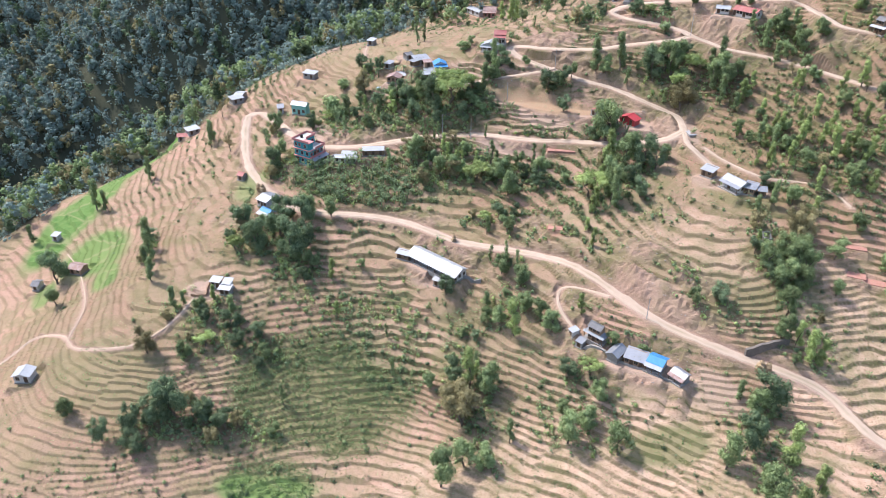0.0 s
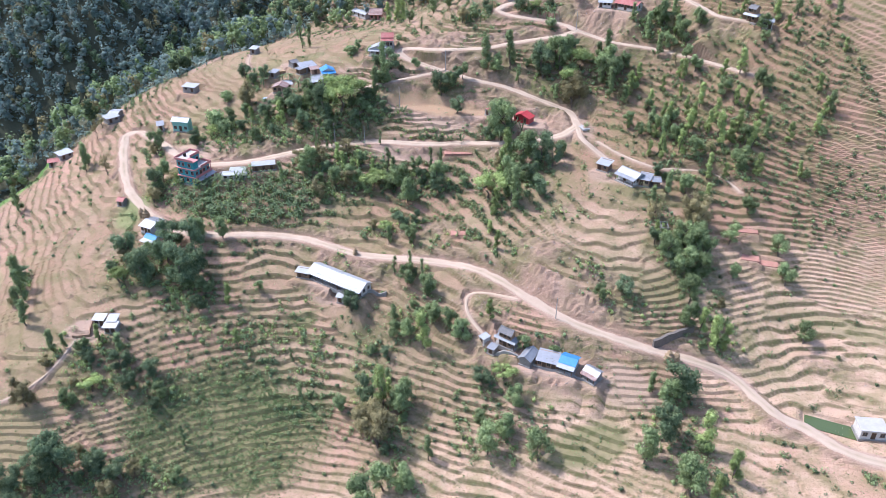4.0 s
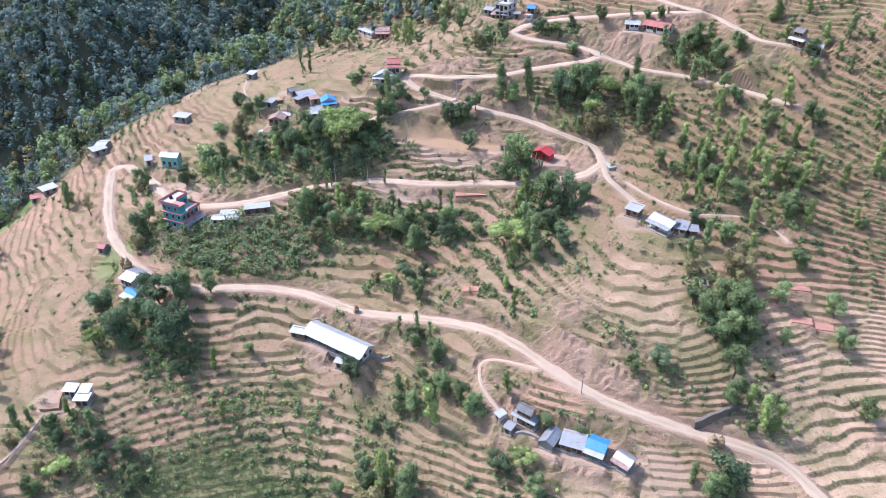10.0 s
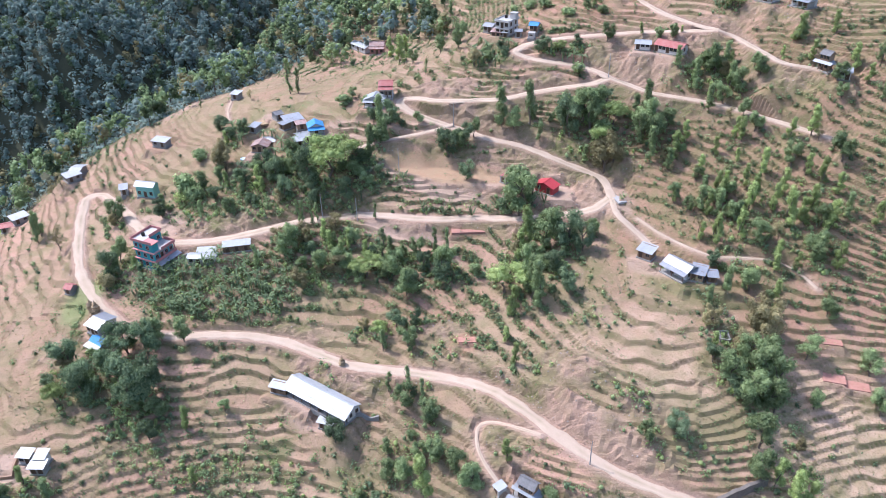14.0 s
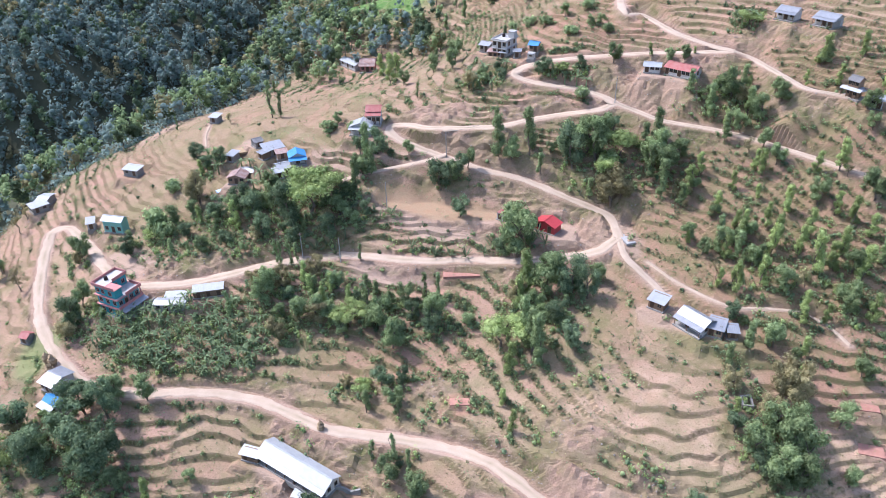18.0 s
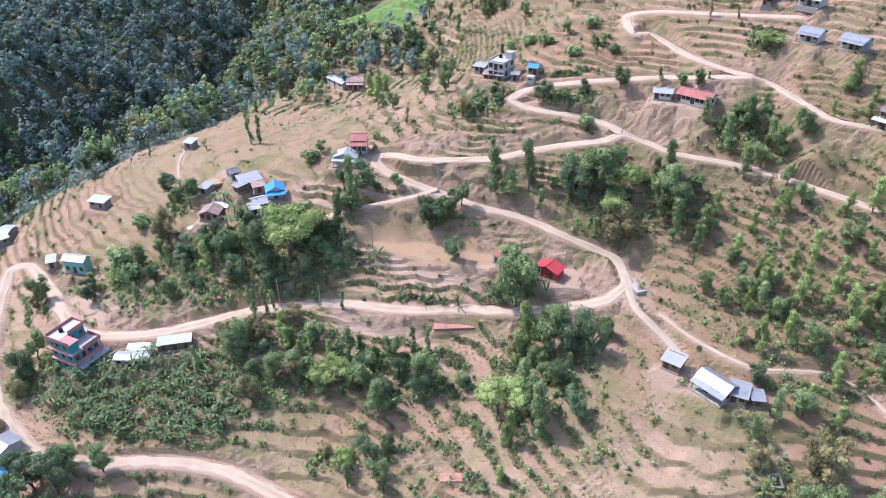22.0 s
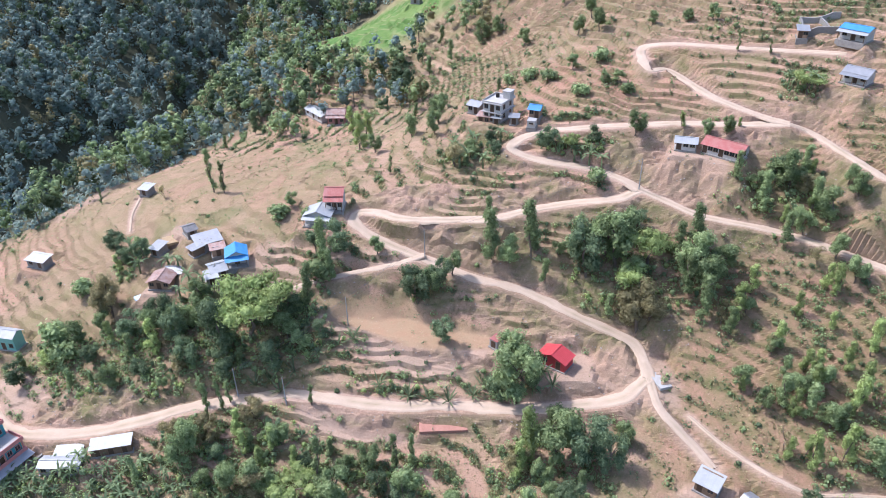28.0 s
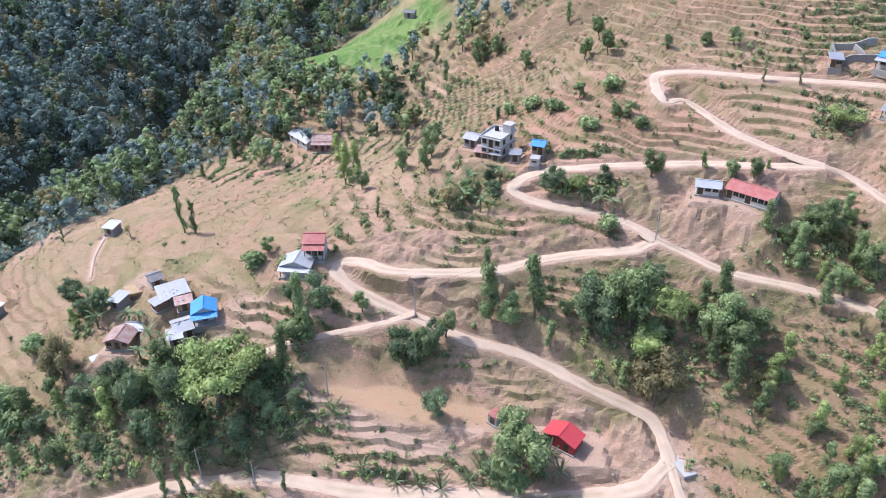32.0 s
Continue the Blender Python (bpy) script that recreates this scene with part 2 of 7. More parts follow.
# ravine leaves: distance haze painted in as a lighter blue-grey base colour
M_LEAF_HAZED = foliage("hazed_forest_leaf", (0.225, 0.305, 0.27), (0.35, 0.44, 0.385), (0.33, 0.33, 0.28))
M_LEAF_DRY = foliage("olive_dry_leaf", (0.24, 0.215, 0.11), (0.42, 0.36, 0.19))
M_BANANA = foliage("banana_leaf", (0.135, 0.189, 0.09), (0.36, 0.414, 0.234))
M_AGAVE = foliage("sisal_leaf", (0.108, 0.144, 0.0765), (0.27, 0.297, 0.162))
M_CROP = foliage("field_crop_leaf", (0.09, 0.14, 0.055), (0.19, 0.25, 0.115))
M_ROCK = surface("pale_broken_stone", (0.34, 0.296, 0.259), (0.266, 0.222, 0.191), 0.6, (0.2, 0.148, 0.118), 0.95, bump=0.4)

# ---- lie of the land ----
PLANE = (33.5, 17.0, 24.3)
HILLS = np.array([
    [1.4, 2.1, -2.9, -3.6, 5.6, -6.9, 2.1, 1.7, -0.7],
    [1.1, 2.4, 7.4, -6.1, -5.5, -13.0, -1.5, -18.2, -5.6],
    [-0.6, -5.6, 11.0, -4.2, -4.4, 16.5, 17.8, -8.7, 9.2],
    [-1.1, -10.3, 4.6, 5.3, -2.1, -13.0, -18.0, 1.2, 18.2],
    [4.6, 6.8, -6.2, -5.5, 11.1, 9.9, 15.0, 6.0, 3.4],
    [-22.4, -4.7, 3.5, 5.5, 2.2, -5.2, 8.1, -6.4, 10.2],
    [-56.8, -10.1, 3.8, 1.0, -8.7, -5.6, 1.5, 6.3, 18.8],
    [-1.5, 36.3, -30.4, -18.1, 5.4, -10.0, -2.7, 9.5, 11.0],
    [4.1, -15.2, -19.5, -1.3, 15.5, -5.9, -2.0, 7.9, 8.3],
    [-7.3, -12.3, 27.6, -21.8, -39.2, -17.6, -1.5, 3.6, 3.5],
])  # swells and hollows on the sloping hillside, on a net of 45 m, from the valley side to the ridge
NET_X, NET_Y, NET_R = np.arange(-180, 181, 45.0), np.arange(100, 506, 45.0), 42.0


def slope(x, y):
    h = PLANE[0] + PLANE[1] * x / 100 + PLANE[2] * (y - 250) / 100
    for j, cy in enumerate(NET_Y):
        gy = np.exp(-((y - cy) ** 2) / (2 * NET_R**2))
        for i, cx in enumerate(NET_X):
            h = h + HILLS[j, i] * gy * np.exp(-((x - cx) ** 2) / (2 * NET_R**2))
    return h




LATTICE = np.random.RandomState(5).rand(64, 64)


def ripple(x, y, size):
    """Smooth noise from 0 to 1 with lumps of that size in metres."""
    u, v = x / size, y / size
    i, j = np.floor(u).astype(int), np.floor(v).astype(int)
    a, b = u - i, v - j
    a, b = a * a * (3 - 2 * a), b * b * (3 - 2 * b)
    g = lambda p, q: LATTICE[p % 64, q % 64]
    return (g(i, j) * (1 - a) + g(i + 1, j) * a) * (1 - b) + (g(i, j + 1) * (1 - a) + g(i + 1, j + 1) * a) * b


# the brow where the farmed hillside breaks off into the wooded ravine
BROW = np.array([(-520, 60), (-300, 165), (-215, 205), (-176, 236), (-164, 256), (-153, 285), (-128, 319), (-98, 328), (-63, 333), (-50, 345), (-38, 356), (-28, 376), (-10, 387), (1, 397), (8, 431), (14, 472), (22, 520), (32, 600), (60, 900)], float)
BROW_S = 0.75 * BROW[:, 0] + 0.66 * BROW[:, 1]
BROW_Z = slope(BROW[:, 0], BROW[:, 1])
BROW_Z = np.convolve(np.pad(BROW_Z, 1, mode="edge"), (0.25, 0.5, 0.25), "valid")


def beyond_brow(x, y):
    """Distance beyond the brow (negative on the farmed side), and the brow's height there."""
    d, z = np.full_like(x, -1e3), np.zeros_like(x)
    k = np.flatnonzero((y > np.interp(x, BROW[:, 0], BROW[:, 1]) - 60) & (x < 110))
    xk, yk = x[k], y[k]
    best = np.full(len(k), 1e9)
    for (ax, ay), (bx, by) in zip(BROW, BROW[1:]):
        ex, ey = bx - ax, by - ay
        t = np.clip(((xk - ax) * ex + (yk - ay) * ey) / (ex * ex + ey * ey), 0, 1)
        best = np.minimum(best, np.hypot(xk - ax - t * ex, yk - ay - t * ey))
    d[k], z[k] = np.where(yk > np.interp(xk, BROW[:, 0], BROW[:, 1]), best, -best), np.interp(0.75 * xk + 0.66 * yk, BROW_S, BROW_Z)
    return d, z


def swell(x, y):
    """The hillside, its far side falling into the ravine, and the wooded slope that rises behind it."""
    h = slope(x, y)
    d, z = beyond_brow(x, y)
    near = z - 0.28 * d - 1.1 * np.clip(d - 34, 0, None)
    spur = 18 * (ripple(x + 20, y + 8, 55.0) - 0.5) * np.clip((d - 55) / 40, 0, 1)
    back = z - 21 + np.clip(d - 75, 0, 30) * 0.75 + np.minimum(d - 75, 0) * 1.4 + np.clip(d - 105, 0, None) * 0.45 + spur
    m = np.clip(d / 14, 0, 1)
    m = m * m * (3 - 2 * m)
    return h * (1 - m) + np.maximum(near, back) * m


def blob(x, y, cx, cy, rx, ry, turn=0.0, soft=0.35):
    """1 inside an ellipse, 0 outside, with a wavering edge."""
    c, s = math.cos(radians(turn)), math.sin(radians(turn))
    dx, dy = x - cx, y - cy
    d = np.sqrt(((dx * c + dy * s) / rx) ** 2 + ((dy * c - dx * s) / ry) ** 2) + 0.35 * (ripple(x + 91, y + 37, 9.0) - 0.5)
    return np.clip((1 - d) / soft + 0.5, 0, 1)


def holdings(x, y, size=36.0):
    """The hillside is split into holdings, each with terraces of its own: two random values and the distance to the border."""
    i, j = np.floor(x / size).astype(int), np.floor(y / size).astype(int)
    d1, d2 = np.full_like(x, 1e9), np.full_like(x, 1e9)
    v1, v2 = np.zeros_like(x), np.zeros_like(x)
    for a in (-1, 0, 1):
        for b in (-1, 0, 1):
            p, q = (i + a) % 64, (j + b) % 64
            sx, sy = (i + a + LATTICE[p, q]) * size, (j + b + LATTICE[q, (p + 17) % 64]) * size
            d = np.hypot(x - sx, y - sy)
            w = d < d1
            d2 = np.where(w, d1, np.minimum(d2, d))
            v1 = np.where(w, LATTICE[(p + 29) % 64, q], v1)
            v2 = np.where(w, LATTICE[p, (q + 41) % 64], v2)
            d1 = np.where(w, d, d1)
    return v1, v2, d2 - d1


# centre lines of the roads: x, y, z
ROADS = {
    "lower_road": [
        (123.5, 111.0, 7.5), (115.4, 116.4, 7.9), (109.5, 124.3, 8.6), (104.1, 128.9, 9.8), (99.1, 141.0, 11.4), (92.8, 145.5, 13.3),
        (82.8, 149.2, 15.3), (71.6, 154.6, 17.2), (59.5, 163.0, 19.0), (51.7, 171.8, 20.6), (45.1, 180.2, 21.7), (39.4, 186.6, 22.1),
        (33.2, 191.0, 22.0), (19.8, 196.9, 21.6), (5.9, 202.1, 21.2), (-4.7, 209.9, 21.1), (-13.9, 215.6, 21.4), (-26.9, 219.3, 21.8),
        (-41.6, 220.3, 22.3), (-52.0, 223.2, 22.8), (-58.9, 229.9, 23.4), (-65.6, 238.3, 24.0), (-73.5, 252.7, 24.9), (-79.3, 272.2, 26.0),
        (-82.4, 288.6, 27.3), (-82.8, 295.9, 28.5), (-77.1, 296.1, 29.7), (-70.2, 286.5, 30.4), (-64.2, 277.4, 31.0), (-58.3, 266.6, 31.4),
        (-49.8, 255.8, 32.0), (-39.1, 251.6, 33.0), (-29.7, 249.8, 34.3), (-19.2, 249.9, 35.8), (-8.8, 251.0, 37.2), (4.8, 250.4, 38.4),
        (10.9, 249.5, 39.2), (18.3, 246.3, 39.8), (31.3, 241.3, 40.2), (44.2, 238.9, 40.8), (55.3, 235.2, 41.6), (67.9, 233.2, 42.8),
        (76.3, 232.2, 44.3), (82.8, 235.4, 45.9),
    ],
    "middle_road": [
        (82.8, 235.4, 45.9), (83.3, 243.1, 47.3), (80.4, 246.4, 48.4), (72.4, 251.3, 50.7), (63.2, 259.1, 52.8), (53.0, 263.7, 54.4),
        (44.3, 269.5, 55.8), (35.4, 276.3, 57.2), (29.4, 281.7, 58.4), (26.9, 286.3, 59.4), (28.2, 288.4, 60.2), (33.2, 285.9, 61.0),
        (39.3, 280.0, 61.9), (56.6, 274.9, 63.0), (68.1, 275.2, 64.3), (77.7, 274.0, 65.8), (86.6, 271.2, 67.6), (92.1, 272.3, 68.8),
    ],
    "upper_road": [
        (92.1, 272.3, 68.8), (89.5, 275.9, 69.7), (83.0, 282.2, 70.5), (73.8, 285.9, 71.2), (67.9, 290.1, 71.9), (66.5, 292.6, 72.8),
        (69.7, 294.8, 73.8), (75.9, 295.5, 75.0), (82.2, 293.0, 76.2), (91.6, 290.0, 77.4), (105.3, 284.9, 79.0), (116.2, 278.8, 80.3),
        (126.8, 274.9, 81.2),
    ],
    "ridge_road": [
        (126.8, 274.9, 81.2), (122.3, 279.4, 81.7), (115.3, 290.0, 83.2), (110.8, 306.4, 84.9), (104.7, 304.0, 86.1), (105.7, 312.9, 87.2),
        (107.6, 316.9, 88.1), (111.0, 316.1, 89.0), (116.4, 312.4, 89.9), (125.0, 304.7, 90.6), (136.7, 296.9, 91.3), (147.1, 289.2, 92.0),
    ],
    "side_road": [
        (92.1, 272.3, 68.8), (96.7, 267.4, 67.8), (102.4, 261.0, 66.9), (111.7, 256.3, 66.1), (120.1, 250.6, 65.4), (127.8, 241.5, 64.8),
        (134.3, 234.4, 64.0), (142.2, 224.2, 63.2),
    ],
    "spur_road": [
        (126.8, 274.9, 81.2), (131.5, 272.0, 79.5), (133.8, 257.9, 78.3), (136.4, 251.2, 77.3), (143.1, 246.6, 76.6), (149.9, 241.2, 76.2),
    ],
    "house_track": [
        (82.8, 235.4, 45.9), (82.2, 228.3, 44.5), (84.2, 223.5, 43.2), (85.8, 220.0, 42.1), (87.6, 215.2, 41.1),
    ],
    "row_track": [
        (47.8, 172.0, 20.9), (38.9, 178.5, 19.6), (34.7, 179.0, 18.1), (33.9, 172.8, 16.5), (36.8, 165.1, 14.9), (39.1, 163.4, 13.3),
    ],
    "village_track": [
        (6.7, 271.1, 50.3), (11.9, 270.7, 51.4), (17.6, 271.5, 52.5), (24.5, 271.4, 53.6), (31.4, 271.1, 54.7), (37.1, 270.9, 55.8),
        (42.4, 271.7, 56.9),
    ],
    "hill_path": [
        (87.2, 226.0, 43.7), (91.2, 217.9, 42.9), (96.5, 210.7, 42.2), (101.4, 206.8, 41.6), (109.2, 205.8, 41.1), (116.4, 203.9, 40.4),
        (120.6, 199.3, 39.4), (122.6, 193.6, 38.2),
    ],
    "ridge_path": [
        (-76.8, 184.6, 11.5), (-80.2, 176.3, 9.6), (-85.4, 170.4, 7.8), (-91.3, 167.6, 6.4), (-102.0, 168.4, 4.5), (-110.5, 171.6, 2.6),
        (-117.2, 178.5, 1.5), (-129.2, 182.7, -2.9), (-136.7, 174.4, -6.3), (-150.0, 168.0, -10.5),
    ],
    "field_path": [
        (-114.2, 176.1, 2.3), (-116.2, 193.3, 2.7), (-129.1, 217.5, 0.2), (-140.3, 232.6, -2.0),
    ],
    "spur_path": [
        (-34.2, 332.1, 48.8), (-34.2, 319.5, 48.8), (-32.6, 309.5, 48.7),
    ],
}
ROAD_WIDTH = {"lower_road": 3.5, "middle_road": 3.2, "upper_road": 3.2, "ridge_road": 3.1, "side_road": 2.6, "spur_road": 2.6, "house_track": 2.2, "row_track": 1.0, "village_track": 2.0, "hill_path": 0.9, "ridge_path": 0.6, "field_path": 0.45, "spur_path": 0.7}


def rounded(points, step=0.9):
    """A curve through the points, in even steps."""
    p = np.array(points, float)
    p = np.vstack([2 * p[0] - p[1], p, 2 * p[-1] - p[-2]])
    out = []
    for a, b, c, d in zip(p, p[1:], p[2:], p[3:]):
        n = max(2, int(np.linalg.norm(c[:2] - b[:2]) / step))
        for u in np.arange(n) / n:
            out.append(0.5 * (2 * b + (c - a) * u + (2 * a - 5 * b + 4 * c - d) * u * u + (3 * b - a - 3 * c + d) * u**3))
    out.append(p[-2])
    return np.array(out)


LINES = {name: rounded(p) for name, p in ROADS.items()}
# level plots: x, y, z, half length, half depth, turn
PLOTS = [
    (47.3, 155.6, 11.7, 3.7, 3.2, 49),
    (52.1, 153.4, 11.7, 3.8, 3.5, -30),
    (57.3, 151.2, 12.1, 3.3, 4.5, -37),
    (62.6, 147.2, 11.2, 3.2, 3.7, -53),
    (42.6, 161.3, 13.4, 4.3, 3.0, -45),
    (36.9, 164.0, 12.8, 2.3, 2.7, -64),
    (38.5, 160.8, 11.7, 2.3, 2.7, -44),
    (-4.7, 198.9, 15.3, 7.1, 4.7, -42),
    (2.7, 192.2, 15.3, 5.5, 4.7, -42),
    (-12.6, 201.5, 15.3, 3.4, 2.6, -26),
    (-0.9, 190.2, 12.3, 3.1, 2.6, -27),
    (-70.4, 189.0, 12.7, 2.7, 2.6, -13),
    (-66.7, 188.3, 12.3, 2.4, 2.8, -9),
    (-66.9, 185.8, 12.3, 2.9, 2.6, -9),
    (-60.7, 225.9, 22.4, 3.5, 4.6, -36),
    (-59.8, 219.4, 21.0, 3.5, 3.5, -40),
    (-74.3, 245.2, 22.9, 2.5, 2.9, -25),
    (84.9, 211.7, 40.0, 3.2, 3.1, -47),
    (91.0, 204.3, 39.1, 4.7, 4.4, -61),
    (94.6, 201.4, 39.1, 2.9, 3.6, -36),
    (97.5, 199.7, 39.1, 2.3, 2.9, -17),
    (-35.0, 243.4, 30.5, 5.4, 3.1, -9),
    (-34.3, 246.4, 30.5, 3.9, 2.8, -3),
    (-25.3, 245.2, 32.8, 5.2, 3.0, 4),
    (65.7, 242.8, 45.4, 4.3, 3.3, -45),
    (54.6, 249.0, 46.5, 2.3, 2.7, -49),
    (-32.1, 330.9, 49.3, 2.7, 3.2, -26),
    (-1.2, 282.9, 52.8, 3.5, 4.6, 8),
    (-5.6, 280.1, 50.8, 3.0, 3.8, 22),
    (-8.9, 290.7, 52.7, 4.1, 3.8, 23),
    (-14.4, 298.0, 52.4, 2.5, 3.4, 30),
    (-19.1, 282.7, 47.7, 3.9, 3.8, -13),
    (-16.6, 285.7, 47.7, 3.2, 3.1, -9),
    (-21.9, 294.8, 49.7, 2.5, 3.3, -27),
    (-11.2, 287.5, 52.7, 2.5, 3.0, -52),
    (-6.6, 277.1, 50.8, 2.5, 3.1, 15),
    (18.9, 288.3, 58.7, 4.3, 4.7, -16),
    (22.9, 291.8, 60.3, 3.3, 4.7, -9),
    (62.3, 316.5, 73.1, 2.9, 3.6, -41),
    (62.9, 307.2, 73.2, 2.9, 3.0, -29),
    (65.5, 304.4, 73.8, 2.3, 2.6, -29),
    (69.3, 301.9, 74.7, 2.3, 2.6, -18),
    (74.8, 301.7, 76.4, 2.6, 3.0, -32),
    (73.0, 298.2, 75.1, 2.3, 2.7, -26),
    (111.7, 273.4, 75.2, 5.7, 4.7, -51),
    (104.3, 278.0, 75.4, 3.2, 4.3, -25),
    (-57.2, 308.9, 40.9, 4.0, 3.2, -25),
    (-91.6, 318.2, 28.3, 3.1, 4.6, -10),
    (-57.6, 282.2, 34.6, 4.4, 3.2, -20),
    (-67.3, 288.9, 32.8, 2.3, 3.3, 13),
    (17.0, 378.9, 51.5, 6.9, 3.7, -59),
    (23.5, 372.6, 51.5, 4.2, 4.7, -10),
    (144.7, 278.5, 88.2, 4.4, 4.5, -77),
    (151.3, 270.8, 88.0, 4.3, 4.5, -65),
    (151.2, 268.5, 88.0, 2.3, 3.2, -66),
    (145.7, 245.4, 76.0, 3.8, 3.6, -67),
    (148.6, 240.3, 75.1, 2.8, 3.6, -34),
    (141.3, 299.6, 93.4, 2.4, 3.6, -27),
    (151.1, 292.7, 94.1, 4.4, 4.5, -58),
    (143.2, 280.3, 88.2, 4.0, 4.5, -35),
    (60.6, 455.9, 72.3, 3.4, 3.6, -23),
    (124.5, 120.8, 7.8, 4.3, 3.8, -16),
    (-121.3, 162.4, -1.7, 3.6, 3.6, -0),
    (-148.0, 241.7, -1.0, 2.4, 2.8, -8),
    (-128.4, 216.6, 0.4, 3.6, 3.6, -15),
    (-143.5, 214.6, -5.2, 2.3, 3.4, -7),
    (-116.1, 305.3, 13.8, 3.5, 3.6, 14),
    (-112.1, 306.8, 16.1, 3.9, 3.6, 41),
    (-92.2, 313.1, 28.3, 3.8, 3.6, 39),
    (-49.1, 247.7, 29.1, 5.4, 6.4, 57),
    (66.4, 307.7, 74.5, 4.0, 5.9, -40),
    (41.3, 235.6, 38.4, 4.8, 1.5, -6),
    (117.7, 173.8, 26.7, 2.5, 1.6, -25),
    (122.4, 171.8, 25.5, 2.8, 1.5, -25),
    (119.5, 181.7, 31.2, 3.5, 1.1, -20),
    (35.5, 200.3, 27.3, 2.2, 1.1, -8),
    (117.3, 124.6, 7.1, 7.0, 2.6, -33),
    (38.0, 258.0, 46.6, 18.0, 4.2, -28),
    (66.0, 242.0, 45.5, 7.0, 4.5, -17),
    (86.0, 237.0, 46.2, 2.5, 4.0, 0),
]


def zones(x, y):
    """Ground cover: how much of each lies here."""
    z = {}
    over = beyond_brow(x, y)[0]
    brow = np.clip((over + 1) / 9 + 0.9 * (ripple(x, y, 12.0) - 0.5), 0, 1)
    far = np.clip((y - 500) / 30, 0, 1) * np.clip((150 - x) / 60, 0, 1)
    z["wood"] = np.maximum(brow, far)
    z["rice"] = np.clip(blob(x, y, 42, 454, 36, 40), 0, 1)
    z["rice"] = np.maximum(z["rice"], blob(x, y, -145, 262, 10, 34, -12))
    z["rice"] = np.maximum(z["rice"], blob(x, y, -134, 292, 9, 24, -35))
    z["rice"] = np.maximum(z["rice"], 0.95 * blob(x, y, -126, 226, 13, 16, 25))
    z["rice"] = np.maximum(z["rice"], 0.9 * blob(x, y, -114, 206, 5, 9, 20))
    z["rice"] = np.maximum(z["rice"], 0.8 * blob(x, y, -139, 209, 4, 8, 10))
    z["rice"] = np.maximum(z["rice"], 0.6 * blob(x, y, -70, 240, 6, 9, 0))
    z["rice"] = np.maximum(z["rice"], 0.9 * blob(x, y, -46, 130, 13, 4, 0))
    z["wood"] = np.maximum(z["wood"], 0.9 * blob(x, y, 44, 516, 40, 20)) * (1 - blob(x, y, 42, 454, 36, 40))
    beds = holdings(x + 3 * (ripple(x, y, 7.0) - 0.5), y + 3 * (ripple(x + 9, y, 7.0) - 0.5), 13.0)
    z["bund"], z["bed"] = np.exp(-((beds[2] / 0.9) ** 2)) * z["rice"], beds[0]
    z["crop"] = np.zeros_like(x)
    z["bank"] = np.zeros_like(x)
    z["bank"] = np.maximum(z["bank"], 0.90 * blob(x, y, 53, 271, 16, 5, -20))
    z["bank"] = np.maximum(z["bank"], 0.80 * blob(x, y, 73, 253, 22, 6, -30))
    z["bank"] = np.maximum(z["bank"], 1.00 * blob(x, y, 96, 279, 9, 6, -20))
    z["bank"] = np.maximum(z["bank"], 1.00 * blob(x, y, 106, 271, 12, 7, -25))
    z["bank"] = np.maximum(z["bank"], 1.00 * blob(x, y, 40, 288, 13, 4, -10))
    z["bank"] = np.maximum(z["bank"], 0.90 * blob(x, y, 69, 279, 12, 3, -5))
    z["bank"] = np.maximum(z["bank"], 1.00 * blob(x, y, 25, 268, 15, 4, -20))
    z["bank"] = np.maximum(z["bank"], 1.00 * blob(x, y, 39, 254, 17, 3, -27))
    z["bank"] = np.maximum(z["bank"], 0.80 * blob(x, y, 51, 247, 10, 3, -25))
    z["bank"] = np.maximum(z["bank"], 1.00 * blob(x, y, -33, 257, 14, 5, -10))
    z["bank"] = np.maximum(z["bank"], 0.80 * blob(x, y, 58, 184, 10, 4, -30))
    z["bank"] = np.maximum(z["bank"], 0.80 * blob(x, y, 72, 171, 9, 3, -35))
    z["bank"] = np.maximum(z["bank"], 0.90 * blob(x, y, 54, 175, 14, 4, -35))
    z["bank"] = np.maximum(z["bank"], 0.80 * blob(x, y, 68, 163, 8, 4, -35))
    z["bank"] = np.maximum(z["bank"], 0.60 * blob(x, y, 37, 169, 8, 3, 0))
    z["bank"] = np.maximum(z["bank"], 0.70 * blob(x, y, 38, 176, 7, 4, -30))
    z["bank"] = np.maximum(z["bank"], 0.70 * blob(x, y, 69, 155, 14, 3, -35))
    z["bank"] = np.maximum(z["bank"], 0.50 * blob(x, y, 26, 207, 10, 2, -10))
    z["bank"] = np.maximum(z["bank"], 0.80 * blob(x, y, -7, 216, 10, 3, -10))
    z["bank"] = np.maximum(z["bank"], 0.80 * blob(x, y, -97, 427, 9, 16, -50))
    z["bank"] = np.maximum(z["bank"], 0.40 * blob(x, y, 21, 315, 5, 3, 0))
    z["bank"] = np.maximum(z["bank"], 0.30 * blob(x, y, -34, 297, 12, 3, 60))
    z["bank"] = np.maximum(z["bank"], 0.50 * blob(x, y, 74, 233, 10, 5, -30))
    z["bank"] = np.maximum(z["bank"], 0.80 * blob(x, y, 76, 243, 9, 5, -50))
    z["bank"] = np.maximum(z["bank"], 0.50 * blob(x, y, 84, 336, 7, 3, -30))
    z["bank"] = np.maximum(z["bank"], 0.60 * blob(x, y, 128, 278, 12, 4, -30))
    z["bank"] = np.maximum(z["bank"], 0.60 * blob(x, y, 144, 300, 10, 3, -20))
    z["bank"] = np.maximum(z["bank"], 0.50 * blob(x, y, 128, 140, 10, 3, -30))
